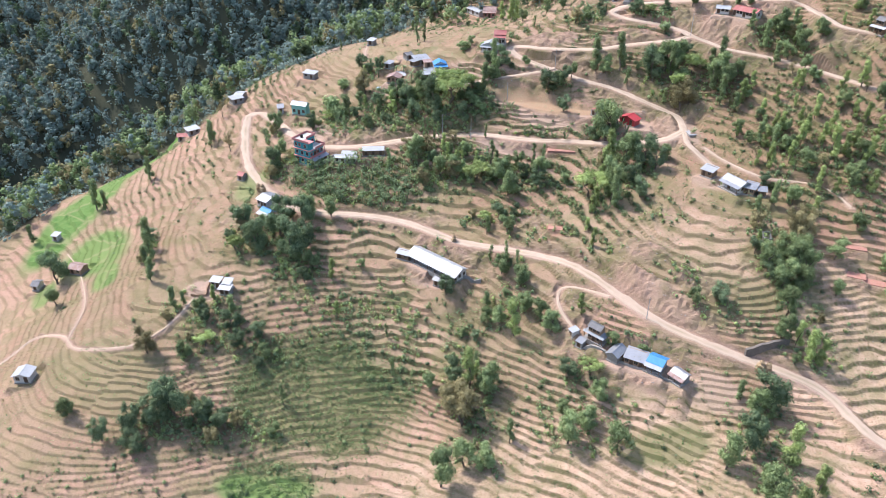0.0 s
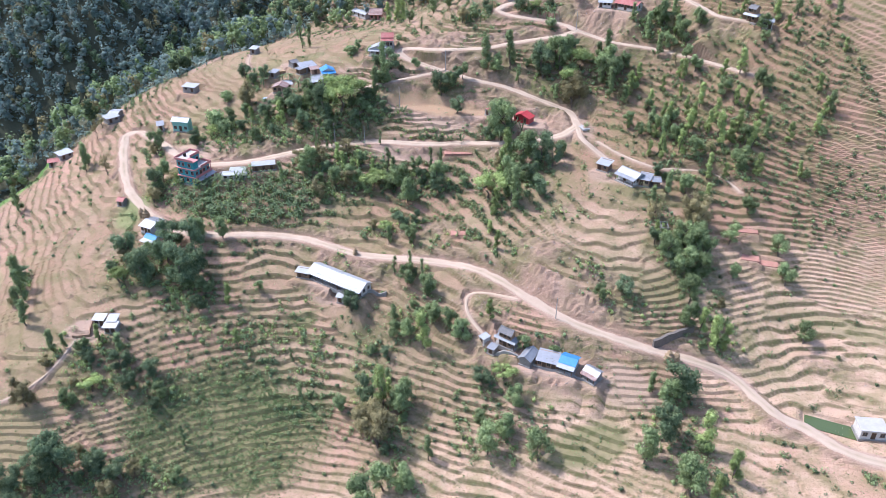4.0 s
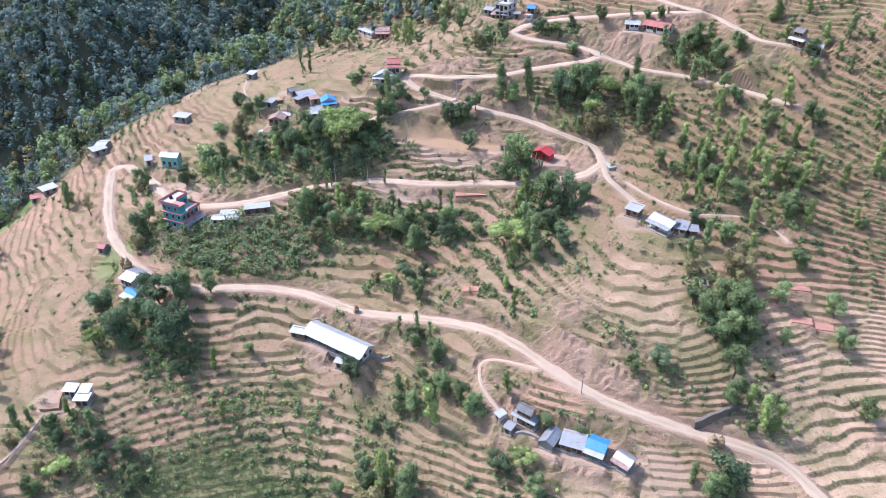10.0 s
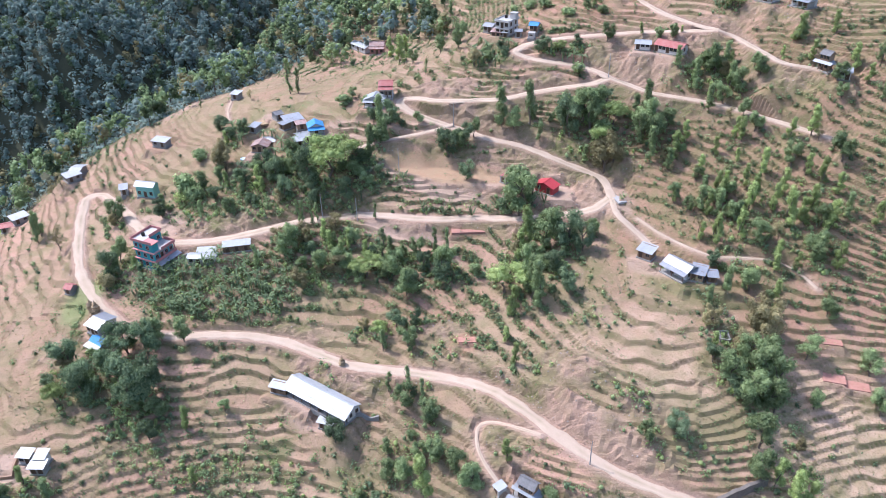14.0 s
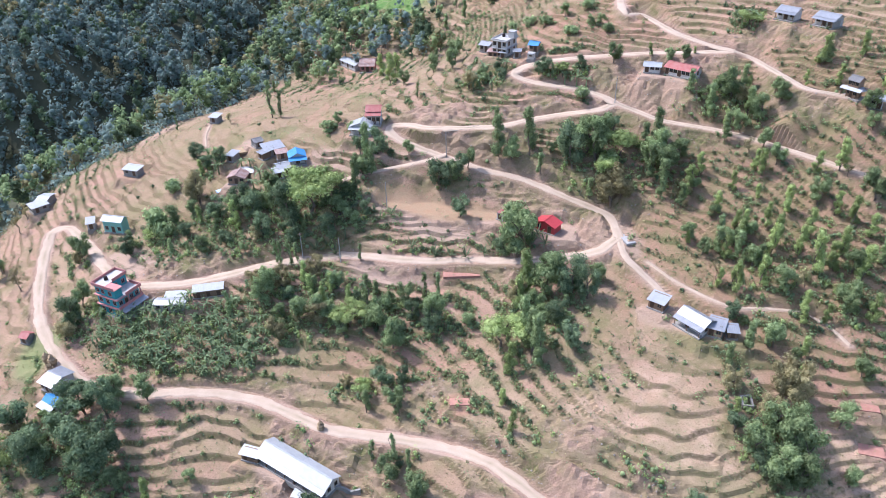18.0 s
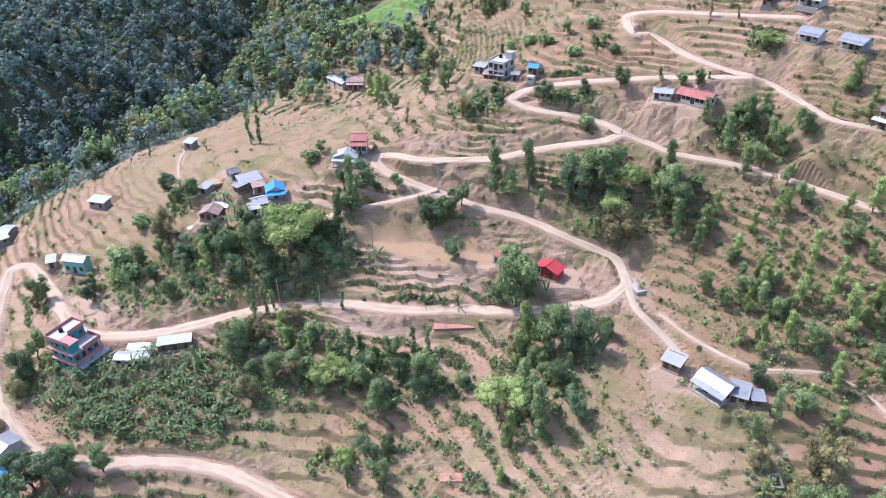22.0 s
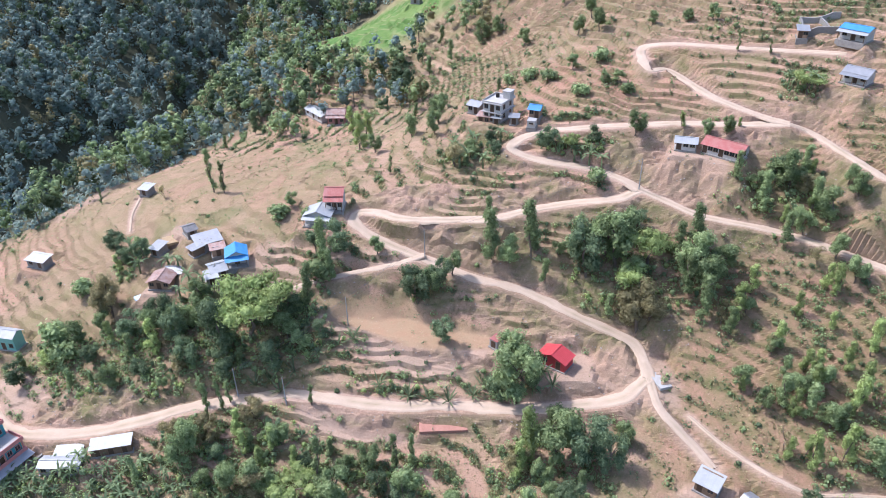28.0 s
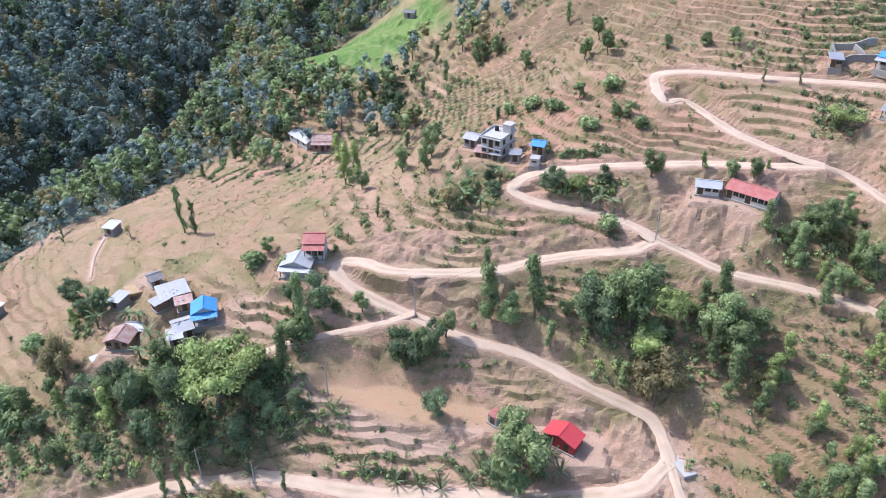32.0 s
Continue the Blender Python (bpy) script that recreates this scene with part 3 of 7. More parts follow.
    z["bank"] = np.maximum(z["bank"], 0.50 * blob(x, y, -71, 219, 14, 3, -20))
    z["field"] = np.clip(1.4 * blob(x, y, 37, 258.5, 19, 5.2, -28, 0.2), 0, 1)
    z["crop"] = np.maximum(z["crop"], 0.95 * blob(x, y, -35, 157, 24, 17, 0))
    z["crop"] = np.maximum(z["crop"], 0.50 * blob(x, y, -104, 164, 14, 9, 0))
    z["crop"] = np.maximum(z["crop"], 0.50 * blob(x, y, -89, 156, 16, 10, 0))
    z["crop"] = np.maximum(z["crop"], 0.90 * blob(x, y, -45, 131, 12, 8, 0))
    z["crop"] = np.maximum(z["crop"], 0.90 * blob(x, y, 57, 132, 10, 5, 0))
    z["crop"] = np.maximum(z["crop"], 0.70 * blob(x, y, -14, 188, 5, 3, 0))
    z["crop"] = np.maximum(z["crop"], 0.45 * blob(x, y, 82, 167, 14, 6, -20))
    z["crop"] = np.maximum(z["crop"], 0.80 * blob(x, y, 16, 352, 4, 11, 30))
    z["crop"] = np.maximum(z["crop"], 0.80 * blob(x, y, 20, 318, 5, 5, 0))
    z["crop"] = np.maximum(z["crop"], 0.70 * blob(x, y, -8, 303, 7, 4, 0))
    z["crop"] = np.maximum(z["crop"], 0.60 * blob(x, y, -22, 304, 4, 5, 0))
    z["crop"] = np.maximum(z["crop"], 0.60 * blob(x, y, 137, 151, 14, 3, -30))
    z["crop"] = np.maximum(z["crop"], 0.70 * blob(x, y, 92, 200, 12, 5, -30))
    z["red"] = 0.15 * ripple(x, y, 30.0)
    z["red"] = np.maximum(z["red"], 1.00 * blob(x, y, 41, 236, 6, 3, -10))
    z["red"] = np.maximum(z["red"], 0.50 * blob(x, y, 124, 183, 22, 14, 0))
    z["red"] = np.maximum(z["red"], 1.00 * blob(x, y, 122, 173, 9, 4, -20))
    z["red"] = np.maximum(z["red"], 0.80 * blob(x, y, 35, 200, 4, 3, 0))
    z["red"] = np.maximum(z["red"], 0.50 * blob(x, y, 23, 218, 25, 8, -15))
    z["red"] = np.maximum(z["red"], 0.55 * blob(x, y, 90, 312, 34, 16, -25))
    z["red"] = np.maximum(z["red"], 0.35 * blob(x, y, 116, 192, 20, 18, 0))
    z["red"] = np.maximum(z["red"], 0.30 * blob(x, y, 106, 236, 28, 30, 0))
    z["red"] = np.maximum(z["red"], 0.40 * blob(x, y, 118, 241, 26, 20, 0))
    z["red"] = np.maximum(z["red"], 0.75 * blob(x, y, 124, 224, 46, 50, 0))
    z["bare"] = np.zeros_like(x)
    z["bare"] = np.maximum(z["bare"], 0.80 * blob(x, y, -18, 301, 5, 4, 0))
    z["bare"] = np.maximum(z["bare"], 0.80 * blob(x, y, 22, 278, 5, 3, -20))
    z["bare"] = np.maximum(z["bare"], 0.60 * blob(x, y, 6, 281, 8, 5, -10))
    z["bare"] = np.maximum(z["bare"], 0.80 * blob(x, y, -21, 279, 5, 4, 0))
    z["bare"] = np.maximum(z["bare"], 0.90 * blob(x, y, 92, 204, 9, 4, -25))
    z["bare"] = np.maximum(z["bare"], 0.80 * blob(x, y, 83, 235, 5, 9, 10))
    z["bare"] = np.maximum(z["bare"], 0.90 * blob(x, y, 37, 255, 20, 7, -28))
    z["bare"] = np.maximum(z["bare"], 0.80 * blob(x, y, 66, 242, 9, 7, -17))
    z["bare"] = np.maximum(z["bare"], 0.90 * blob(x, y, 77, 236, 8, 7, 0))
    z["bare"] = np.maximum(z["bare"], 0.90 * blob(x, y, 103, 271, 8, 6, -30))
    z["bare"] = np.maximum(z["bare"], 0.80 * blob(x, y, 101, 276, 7, 5, 0))
    z["bare"] = np.maximum(z["bare"], 0.60 * blob(x, y, 55, 268, 8, 6, 0))
    z["bare"] = np.maximum(z["bare"], 0.80 * blob(x, y, 69, 144, 14, 5, -35))
    z["bare"] = np.maximum(z["bare"], 0.70 * blob(x, y, 59, 169, 12, 5, -35))
    z["bare"] = np.maximum(z["bare"], 0.90 * blob(x, y, -51, 267, 9, 4, -30))
    z["bare"] = np.maximum(z["bare"], 0.90 * blob(x, y, -43, 252, 10, 4, 0))
    z["bare"] = np.maximum(z["bare"], 0.50 * blob(x, y, 43, 286, 14, 5, -20))
    z["bare"] = np.maximum(z["bare"], 0.90 * blob(x, y, -73, 186, 5, 3, 0))
    z["bare"] = np.maximum(z["bare"], 0.60 * blob(x, y, -4, 196, 9, 3, -30))
    z["bare"] = np.maximum(z["bare"], 0.80 * blob(x, y, 86, 208, 8, 4, -30))
    z["bare"] = np.maximum(z["bare"], 0.50 * blob(x, y, 45, 270, 20, 5, -20))
    z["bare"] = np.maximum(z["bare"], 0.70 * blob(x, y, 8, 275, 9, 4, 0))
    z["bare"] = np.maximum(z["bare"], 0.90 * blob(x, y, -22, 280, 4, 3, 0))
    z["bare"] = np.maximum(z["bare"], 0.80 * blob(x, y, -17, 299, 4, 3, 0))
    z["bare"] = np.maximum(z["bare"], 0.60 * blob(x, y, -55, 344, 6, 12, -30))
    z["bare"] = np.maximum(z["bare"], 0.9 * blob(x, y, -6, 193.5, 8, 3, -42))
    z["bare"] = np.maximum(z["bare"], 0.9 * blob(x, y, -75, 188, 5, 4, -13))
    z["bare"] = np.maximum(z["bare"], 0.9 * blob(x, y, 52, 149, 11, 2.5, -32))
    z["bare"] = np.maximum(z["bare"], 0.9 * blob(x, y, 22, 241, 13, 4, -24))
    z["bare"] = np.maximum(z["bare"], 0.9 * blob(x, y, -47, 262, 8, 4, -35))
    z["scrub"] = np.zeros_like(x)
    z["scrub"] = np.maximum(z["scrub"], 0.80 * blob(x, y, -69, 176, 20, 10, 0))
    z["scrub"] = np.maximum(z["scrub"], 0.70 * blob(x, y, -52, 180, 18, 10, 0))
    z["scrub"] = np.maximum(z["scrub"], 0.90 * blob(x, y, -69, 142, 24, 6, 0))
    z["scrub"] = np.maximum(z["scrub"], 0.50 * blob(x, y, -25, 179, 14, 12, 0))
    z["scrub"] = np.maximum(z["scrub"], 0.90 * blob(x, y, 126, 232, 50, 40, 0))
    z["scrub"] = np.maximum(z["scrub"], 0.80 * blob(x, y, 97, 172, 9, 34, 20))
    z["scrub"] = np.maximum(z["scrub"], 0.80 * blob(x, y, 9, 148, 10, 40, 5))
    z["scrub"] = np.maximum(z["scrub"], 1.00 * blob(x, y, -7, 265, 30, 16, -10))
    z["scrub"] = np.maximum(z["scrub"], 1.00 * blob(x, y, -22, 228, 34, 11, -12))
    z["scrub"] = np.maximum(z["scrub"], 0.90 * blob(x, y, 63, 209, 14, 14, 0))
    z["scrub"] = np.maximum(z["scrub"], 1.00 * blob(x, y, -63, 206, 12, 10, 0))
    z["scrub"] = np.maximum(z["scrub"], 0.80 * blob(x, y, 71, 264, 40, 14, -20))
    z["scrub"] = np.maximum(z["scrub"], 1.00 * blob(x, y, 58, 299, 10, 6, 0))
    z["scrub"] = np.maximum(z["scrub"], 0.80 * blob(x, y, 78, 125, 14, 30, 10))
    z["scrub"] = np.maximum(z["scrub"], 0.50 * blob(x, y, -47, 179, 26, 20, 0))
    z["scrub"] = np.maximum(z["scrub"], 0.70 * blob(x, y, -37, 275, 24, 12, 0))
    z["scrub"] = np.maximum(z["scrub"], 0.50 * blob(x, y, 72, 414, 50, 26, 0))
    z["calm"] = np.maximum(blob(x, y, -120, 205, 46, 75, 15), blob(x, y, -22, 322, 46, 46))
    z["calm"] = np.maximum(z["calm"], blob(x, y, -98, 268, 26, 50, 10))
    z["pale"] = np.maximum(blob(x, y, 122, 146, 36, 34, -30), blob(x, y, 48, 124, 60, 22, -12))
    z["pale"] = np.maximum(z["pale"], 0.5 * blob(x, y, 82, 184, 26, 14, -20))
    z["tidy"] = np.maximum(z["calm"], 1.1 * z["pale"])
    z["dry"] = np.zeros_like(x)
    z["dry"] = np.maximum(z["dry"], 0.85 * blob(x, y, -112, 185, 30, 36, 0))
    z["dry"] = np.maximum(z["dry"], 0.70 * blob(x, y, -103, 150, 26, 20, 0))
    z["dry"] = np.maximum(z["dry"], 0.60 * blob(x, y, 20, 189, 24, 16, 0))
    z["dry"] = np.maximum(z["dry"], 0.50 * blob(x, y, -1, 208, 20, 14, 0))
    z["dry"] = np.maximum(z["dry"], 0.60 * blob(x, y, 80, 204, 22, 16, 0))
    z["dry"] = np.maximum(z["dry"], 0.80 * blob(x, y, 98, 189, 20, 14, -20))
    z["dry"] = np.maximum(z["dry"], 0.90 * blob(x, y, -15, 318, 44, 40, 0))
    z["dry"] = np.maximum(z["dry"], 0.80 * blob(x, y, -33, 304, 26, 30, 0))
    z["dry"] = np.maximum(z["dry"], 0.80 * blob(x, y, 78, 178, 26, 22, 0))
    z["dry"] = np.maximum(z["dry"], 0.70 * blob(x, y, 73, 184, 24, 16, 0))
    z["dry"] = np.maximum(z["dry"], 0.35 * blob(x, y, -89, 227, 26, 36, 0))
    z["dry"] = np.maximum(z["dry"], 0.50 * blob(x, y, 93, 346, 60, 26, 0))
    z["dry"] = np.maximum(z["dry"], 0.60 * blob(x, y, -96, 191, 30, 40, 0))
    return z


EDGE = 0.76  # where on each terrace the riser begins


def terraces(x, y, h):
    """Holding, kind, border, riser height and running terrace number."""
    bx, by = x + 9 * (ripple(x, y, 15.0) - 0.5), y + 9 * (ripple(x + 40, y, 15.0) - 0.5)
    own, kind, border = holdings(bx, by, 31.0)
    tall = (0.8 + 0.85 * kind) * np.clip(0.72 + (y - 150) / 250, 0.72, 1.1)
    u = h / tall + 5 * own + 1.2 * ripple(x + 11, y + 5, 34.0) + 0.9 * ripple(x, y, 11.0) + 0.55 * ripple(x + 7, y, 4.5)
    return own, kind, border, tall, u


def land(x, y):
    """Height of the finished ground, and the covers, at arrays of x and y."""
    h = swell(x, y)
    z = zones(x, y)
    near = np.exp(-np.clip(np.hypot((x - 20) / 240, (y - 290) / 230) - 0.75, 0, None) * 6)
    flat = (1 - z["wood"]) * (1 - 0.4 * z["scrub"]) * (1 - 0.3 * z["calm"] * (x > -75)) * near
    flat = np.maximum(flat * (1 - 0.9 * z["bank"]), z["rice"])
    own, kind, border, tall, u = terraces(x, y, h)
    z["own"], z["kind"], z["phase"] = own, kind, u
    z["plot"] = np.modf(np.abs(np.sin(np.floor(u) * 12.9898 + own * 78.233) * 4375.85))[0]
    hedge = np.exp(-((border / 1.5) ** 2)) * (near > 0.3)
    flat = flat * (1 - 0.25 * hedge)
    n = np.floor(u)
    fr = u - n
    edge = EDGE
    rise = np.clip((fr - edge) / (1 - edge), 0, 1)
    prof = 0.07 * np.clip(fr / edge, 0, 1) + 0.93 * rise
    step = h + tall * (prof - fr) * flat
    # mask of the steep riser faces that get the painted shade
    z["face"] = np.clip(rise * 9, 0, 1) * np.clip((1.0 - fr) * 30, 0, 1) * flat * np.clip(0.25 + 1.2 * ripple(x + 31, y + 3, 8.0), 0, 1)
    riser = (np.clip(rise * 9, 0, 1) + 0.55 * np.exp(-((fr / 0.05) ** 2)) + 0.4 * np.exp(-(((fr - edge) / 0.05) ** 2))) * flat
    riser = riser * (1 - 0.45 * z["dry"]) * (1 - 0.45 * z["calm"]) * np.clip(0.35 + 1.3 * ripple(x + 50, y + 9, 19.0) + 0.8 * (ripple(x, y + 70, 6.0) - 0.5), 0.15, 1)
    riser = np.maximum(riser, 0.4 * hedge * (1 - z["wood"]) * (1 - z["calm"]))
    h = step + 0.12 * (ripple(x, y, 1.7) - 0.5) + 0.3 * (ripple(x, y, 3.1) - 0.5) * (1 - 0.7 * flat) + (1 - flat) * (2.2 * (ripple(x, y, 14.0) - 0.5) + 0.9 * (ripple(x + 3, y, 5.0) - 0.5))
    cut = z["bank"] * (1 - 0.9 * z["field"])
    z["verge"] = np.zeros_like(x)
    deck = np.full_like(x, 1e9)
    for px, py, pz, hl, hd, turn in PLOTS:
        c, s = math.cos(radians(turn)), math.sin(radians(turn))
        k = (np.abs(x - px) < hl + hd + 8) & (np.abs(y - py) < hl + hd + 8)
        if not k.any():
            continue
        dx, dy = x[k] - px, y[k] - py
        d = np.hypot(np.clip(np.abs(dx * c + dy * s) - hl, 0, None), np.clip(np.abs(dy * c - dx * s) - hd, 0, None))
        hk = np.clip(h[k], pz - 1.1 * d, pz + 1.5 * d)
        cut[k] = np.maximum(cut[k], np.clip(np.abs(hk - h[k]) * 1.5, 0, 1) * np.clip(2.2 - d / 1.4, 0, 1) * np.clip(d / 0.8 - 0.2, 0, 1))
        cut[k] *= np.clip(d / 0.8, 0, 1)
        h[k] = hk
        riser[k] *= np.clip(d / 1.5, 0, 1)
    for name, line in LINES.items():
        half = ROAD_WIDTH[name] / 2 + 0.3
        bank = 6.5 if half > 1.5 else 2.0
        k = np.flatnonzero((x > line[:, 0].min() - 14) & (x < line[:, 0].max() + 14) & (y > line[:, 1].min() - 14) & (y < line[:, 1].max() + 14))
        best, zr = np.full(len(k), 1e9), np.zeros(len(k))
        xk, yk = x[k], y[k]
        for a, b in zip(line, line[1:]):
            m = np.flatnonzero((np.abs(xk - a[0]) < 14) & (np.abs(yk - a[1]) < 14))
            if not len(m):
                continue
            e = b[:2] - a[:2]
            t = np.clip(((xk[m] - a[0]) * e[0] + (yk[m] - a[1]) * e[1]) / (e @ e), 0, 1)
            d = np.hypot(xk[m] - a[0] - t * e[0], yk[m] - a[1] - t * e[1])
            w = d < best[m]
            best[m[w]], zr[m[w]] = d[w], (a[2] + t * (b[2] - a[2]))[w]
        m = best < 14
        k, best, zr = k[m], best[m], zr[m]
        d = np.clip(best - half, 0, None)
        rough = 0.8 + 0.6 * ripple(x[k], y[k], 5.0)
        fade = np.clip((best - 10.5) / 3, 0, 1)
        hk = np.clip(h[k], zr - 0.9 * d * rough - 0.1, zr + 1.25 * d * rough - 0.1)
        hk = hk * (1 - fade) + h[k] * fade
        cut[k] = np.maximum(cut[k], np.clip(np.abs(hk - h[k]) * 0.8 - 0.2, 0, 1) * np.clip(bank / 2 - d / 2, 0, 1))
        z["verge"][k] = np.maximum(z["verge"][k], np.clip(1.0 - d / 0.7, 0, 1))
        h[k] = hk
        riser[k] *= np.clip(d / 2.0, 0, 1)
        deck[k] = np.minimum(deck[k], np.where(d < 0.2, zr, 1e9))
    h = np.where(deck < 1e8, np.minimum(h, deck - 0.12), h)
    h = h + np.clip(cut, 0, 1) * (1 - z["verge"]) * (1.5 * (ripple(x + 5, y, 2.6) - 0.5) + 1.1 * (np.abs(2 * ripple(x, y + 9, 1.5) - 1) - 0.4)) * (z["verge"] < 0.05)
    z["riser"], z["cut"] = np.clip(riser, 0, 1), cut
    return h, z


def height(x, y):
    return float(land(np.array([float(x)]), np.array([float(y)]))[0][0])


def heights(rows):
    """Height of the ground under many places at once."""
    p = np.array([r[:2] for r in rows], float)
    return land(p[:, 0].copy(), p[:, 1].copy())[0].tolist()


def spaced(lo, hi, fine, out_lo, out_hi, grow_lo, grow_hi, far_hi=None):
    """Even steps from lo to hi, growing steps outside; beyond far_hi they grow fast."""
    mid = list(np.arange(lo, hi, fine))
    left, right = [], []
    s, p = fine, lo
    while p > out_lo:
        s *= grow_lo
        p -= s
        left.append(p)
    s, p = fine, mid[-1]
    while p < out_hi:
        s *= grow_hi if far_hi is None or p < far_hi else 1.12
        p += s
        right.append(p)
    return np.array(left[::-1] + mid + right)


GRID_TURN = radians(-30)  # the net runs along the terraces


def build_ground():
    ga = spaced(-165, 132, 0.95, -2600, 2600, 1.035, 1.09)
    gb = spaced(-150, 118, 0.35, -1200, 3000, 1.06, 1.014, 260)
    A, B = np.meshgrid(ga, gb)
    ca, sa = math.cos(GRID_TURN), math.sin(GRID_TURN)

    def place(a, b):
        return 20 + a * ca - b * sa, 230 + a * sa + b * ca

    X, Y = place(A, B)
    xr, yr = X.ravel(), Y.ravel()
    # draw the net's knots onto the feet and lips of the terraces, so that their edges run clean
    u = terraces(xr, yr, swell(xr, yr))[4].reshape(X.shape)
    ub, ua = np.gradient(u, gb, ga)
    fr = u - np.floor(u)
    best = np.full_like(u, 1e9)
    for target in (EDGE, 0.004, 1.004):
        best = np.where(np.abs(target - fr) < np.abs(best), target - fr, best)
    g2 = ua**2 + ub**2 + 1e-9
    da, db = best * ua / g2, best * ub / g2
    ok = (np.abs(da) < 0.5 * np.gradient(ga)[None, :]) & (np.abs(db) < 0.5 * np.gradient(gb)[:, None]) & (g2 < 1.0)
    X, Y = place(A + np.where(ok, da, 0), B + np.where(ok, db, 0))
    h, z = land(X.ravel(), Y.ravel())
    nx, ny = len(ga), len(gb)
    co = np.column_stack([X.ravel(), Y.ravel(), h]).astype(np.float32)
    i = np.arange(nx * ny).reshape(ny, nx)
    q = np.stack([i[:-1, :-1], i[:-1, 1:], i[1:, 1:], i[1:, :-1]], -1).reshape(-1, 4).astype(np.int32)
    me = bpy.data.meshes.new("ground")
    me.vertices.add(len(co))
    me.vertices.foreach_set("co", co.ravel())
    me.loops.add(q.size)
    me.loops.foreach_set("vertex_index", q.ravel())
    me.polygons.add(len(q))
    me.polygons.foreach_set("loop_start", np.arange(0, q.size, 4, dtype=np.int32))
    me.update(calc_edges=True)
    bare = np.clip(np.maximum(z["bare"], z["verge"]), 0, 1)
    veg = np.clip(z["riser"] * 0.95 + np.clip(z["cut"], 0, 1) * np.clip(2.2 * ripple(X.ravel() + 77, Y.ravel(), 5.0) - 1.0, 0, 1) + z["scrub"] * 0.55 * (0.4 + 0.9 * ripple(X.ravel(), Y.ravel(), 6.0)), 0, 1) * (1 - 0.6 * bare)
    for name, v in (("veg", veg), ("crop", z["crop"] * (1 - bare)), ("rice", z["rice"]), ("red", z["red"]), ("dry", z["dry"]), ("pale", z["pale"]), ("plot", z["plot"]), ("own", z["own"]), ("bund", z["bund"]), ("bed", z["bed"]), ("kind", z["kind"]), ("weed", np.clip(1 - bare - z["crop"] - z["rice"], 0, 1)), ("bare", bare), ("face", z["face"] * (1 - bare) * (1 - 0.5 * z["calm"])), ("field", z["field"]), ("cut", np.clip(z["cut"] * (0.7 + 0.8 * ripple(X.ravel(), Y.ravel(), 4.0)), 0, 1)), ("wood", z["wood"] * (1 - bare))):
        a = me.attributes.new(name, "FLOAT", "POINT")
        a.data.foreach_set("value", v.astype(np.float32))
    me.materials.append(M_GROUND)
    me.polygons.foreach_set("use_smooth", np.maximum(z["wood"], z["field"])[q[:, 0]] > 0.12)
    return tagged(new("ground", me), "terraced hillside of dry tan soil with grassy risers", "ground", kind="structure")


build_ground()


def build_road(name, label):
    line, w = LINES[name], ROAD_WIDTH[name]
    d = np.gradient(line[:, :2], axis=0)
    d /= np.linalg.norm(d, axis=1)[:, None]
    side = np.column_stack([d[:, 1], -d[:, 0]])
    across = (-1.0, -0.82, -0.5, -0.22, 0.0, 0.22, 0.5, 0.82, 1.0)
    dip = (-0.40, 0.05, -0.02, 0.05, 0.07, 0.05, -0.02, 0.05, -0.40)
    rut = (0.6, 0.25, 0.0, 0.55, 1.0, 0.55, 0.0, 0.25, 0.6)
    verts, faces = [], []
    for k, (p, s) in enumerate(zip(line, side)):
        wl, wr = (1 + 0.5 * (float(ripple(np.array([p[0] + o]), np.array([p[1]]), 3.0)[0]) - 0.6) + 0.3 * (float(ripple(np.array([p[0]]), np.array([p[1] + o]), 1.3)[0]) - 0.5) for o in (0, 37))
        for a, z in zip(across, dip):
            wob = wl if a < 0 else wr
            verts.append((p[0] + s[0] * a * w / 2 * wob, p[1] + s[1] * a * w / 2 * wob, p[2] + z + 0.02))
        if k:
            o, n = (k - 1) * 9, k * 9
            faces += [(o + i, o + i + 1, n + i + 1, n + i) for i in range(8)]
    me = bpy.data.meshes.new(name)
    me.from_pydata(verts, [], faces)
    me.polygons.foreach_set("use_smooth", np.ones(len(faces), bool))
    me.materials.append(M_ROAD)
    me.attributes.new("rut", "FLOAT", "POINT").data.foreach_set("value", np.tile(np.array(rut, np.float32), len(line)))
    return tagged(new(name, me), label, "road", kind="structure")


for n_ in LINES:
    build_road(n_, "pale dusty dirt road with wheel ruts" if ROAD_WIDTH[n_] > 2 else "narrow trodden footpath of pale earth")

# ---- building kit ----
def part(name, bm, material, parent, label=""):
    me = bpy.data.meshes.new(name)
    bm.to_mesh(me)
    bm.free()
    me.materials.append(material)
    ob = new(name, me)
    ob.parent = parent
    return tagged(ob, label)


def piece(name, me, parent, at=(0, 0, 0), turn=0.0):
    ob = new(name, me)
    ob.parent = parent
    ob.matrix_basis = pose(*at, 0, 0, turn)
    return ob


def base_at(name, x, y, z, turn, label, category, group=""):
    e = new(name)
    e.matrix_world = pose(x, y, z, 0, 0, turn)
    return tagged(e, label, category, group)


def box(bm, x0, x1, y0, y1, z0, z1):
    v = [bm.verts.new((x, y, z)) for z in (z0, z1) for x, y in ((x0, y0), (x1, y0), (x1, y1), (x0, y1))]
    for f in ((3, 2, 1, 0), (4, 5, 6, 7), (0, 1, 5, 4), (1, 2, 6, 5), (2, 3, 7, 6), (3, 0, 4, 7)):
        bm.faces.new([v[i] for i in f])
    return v


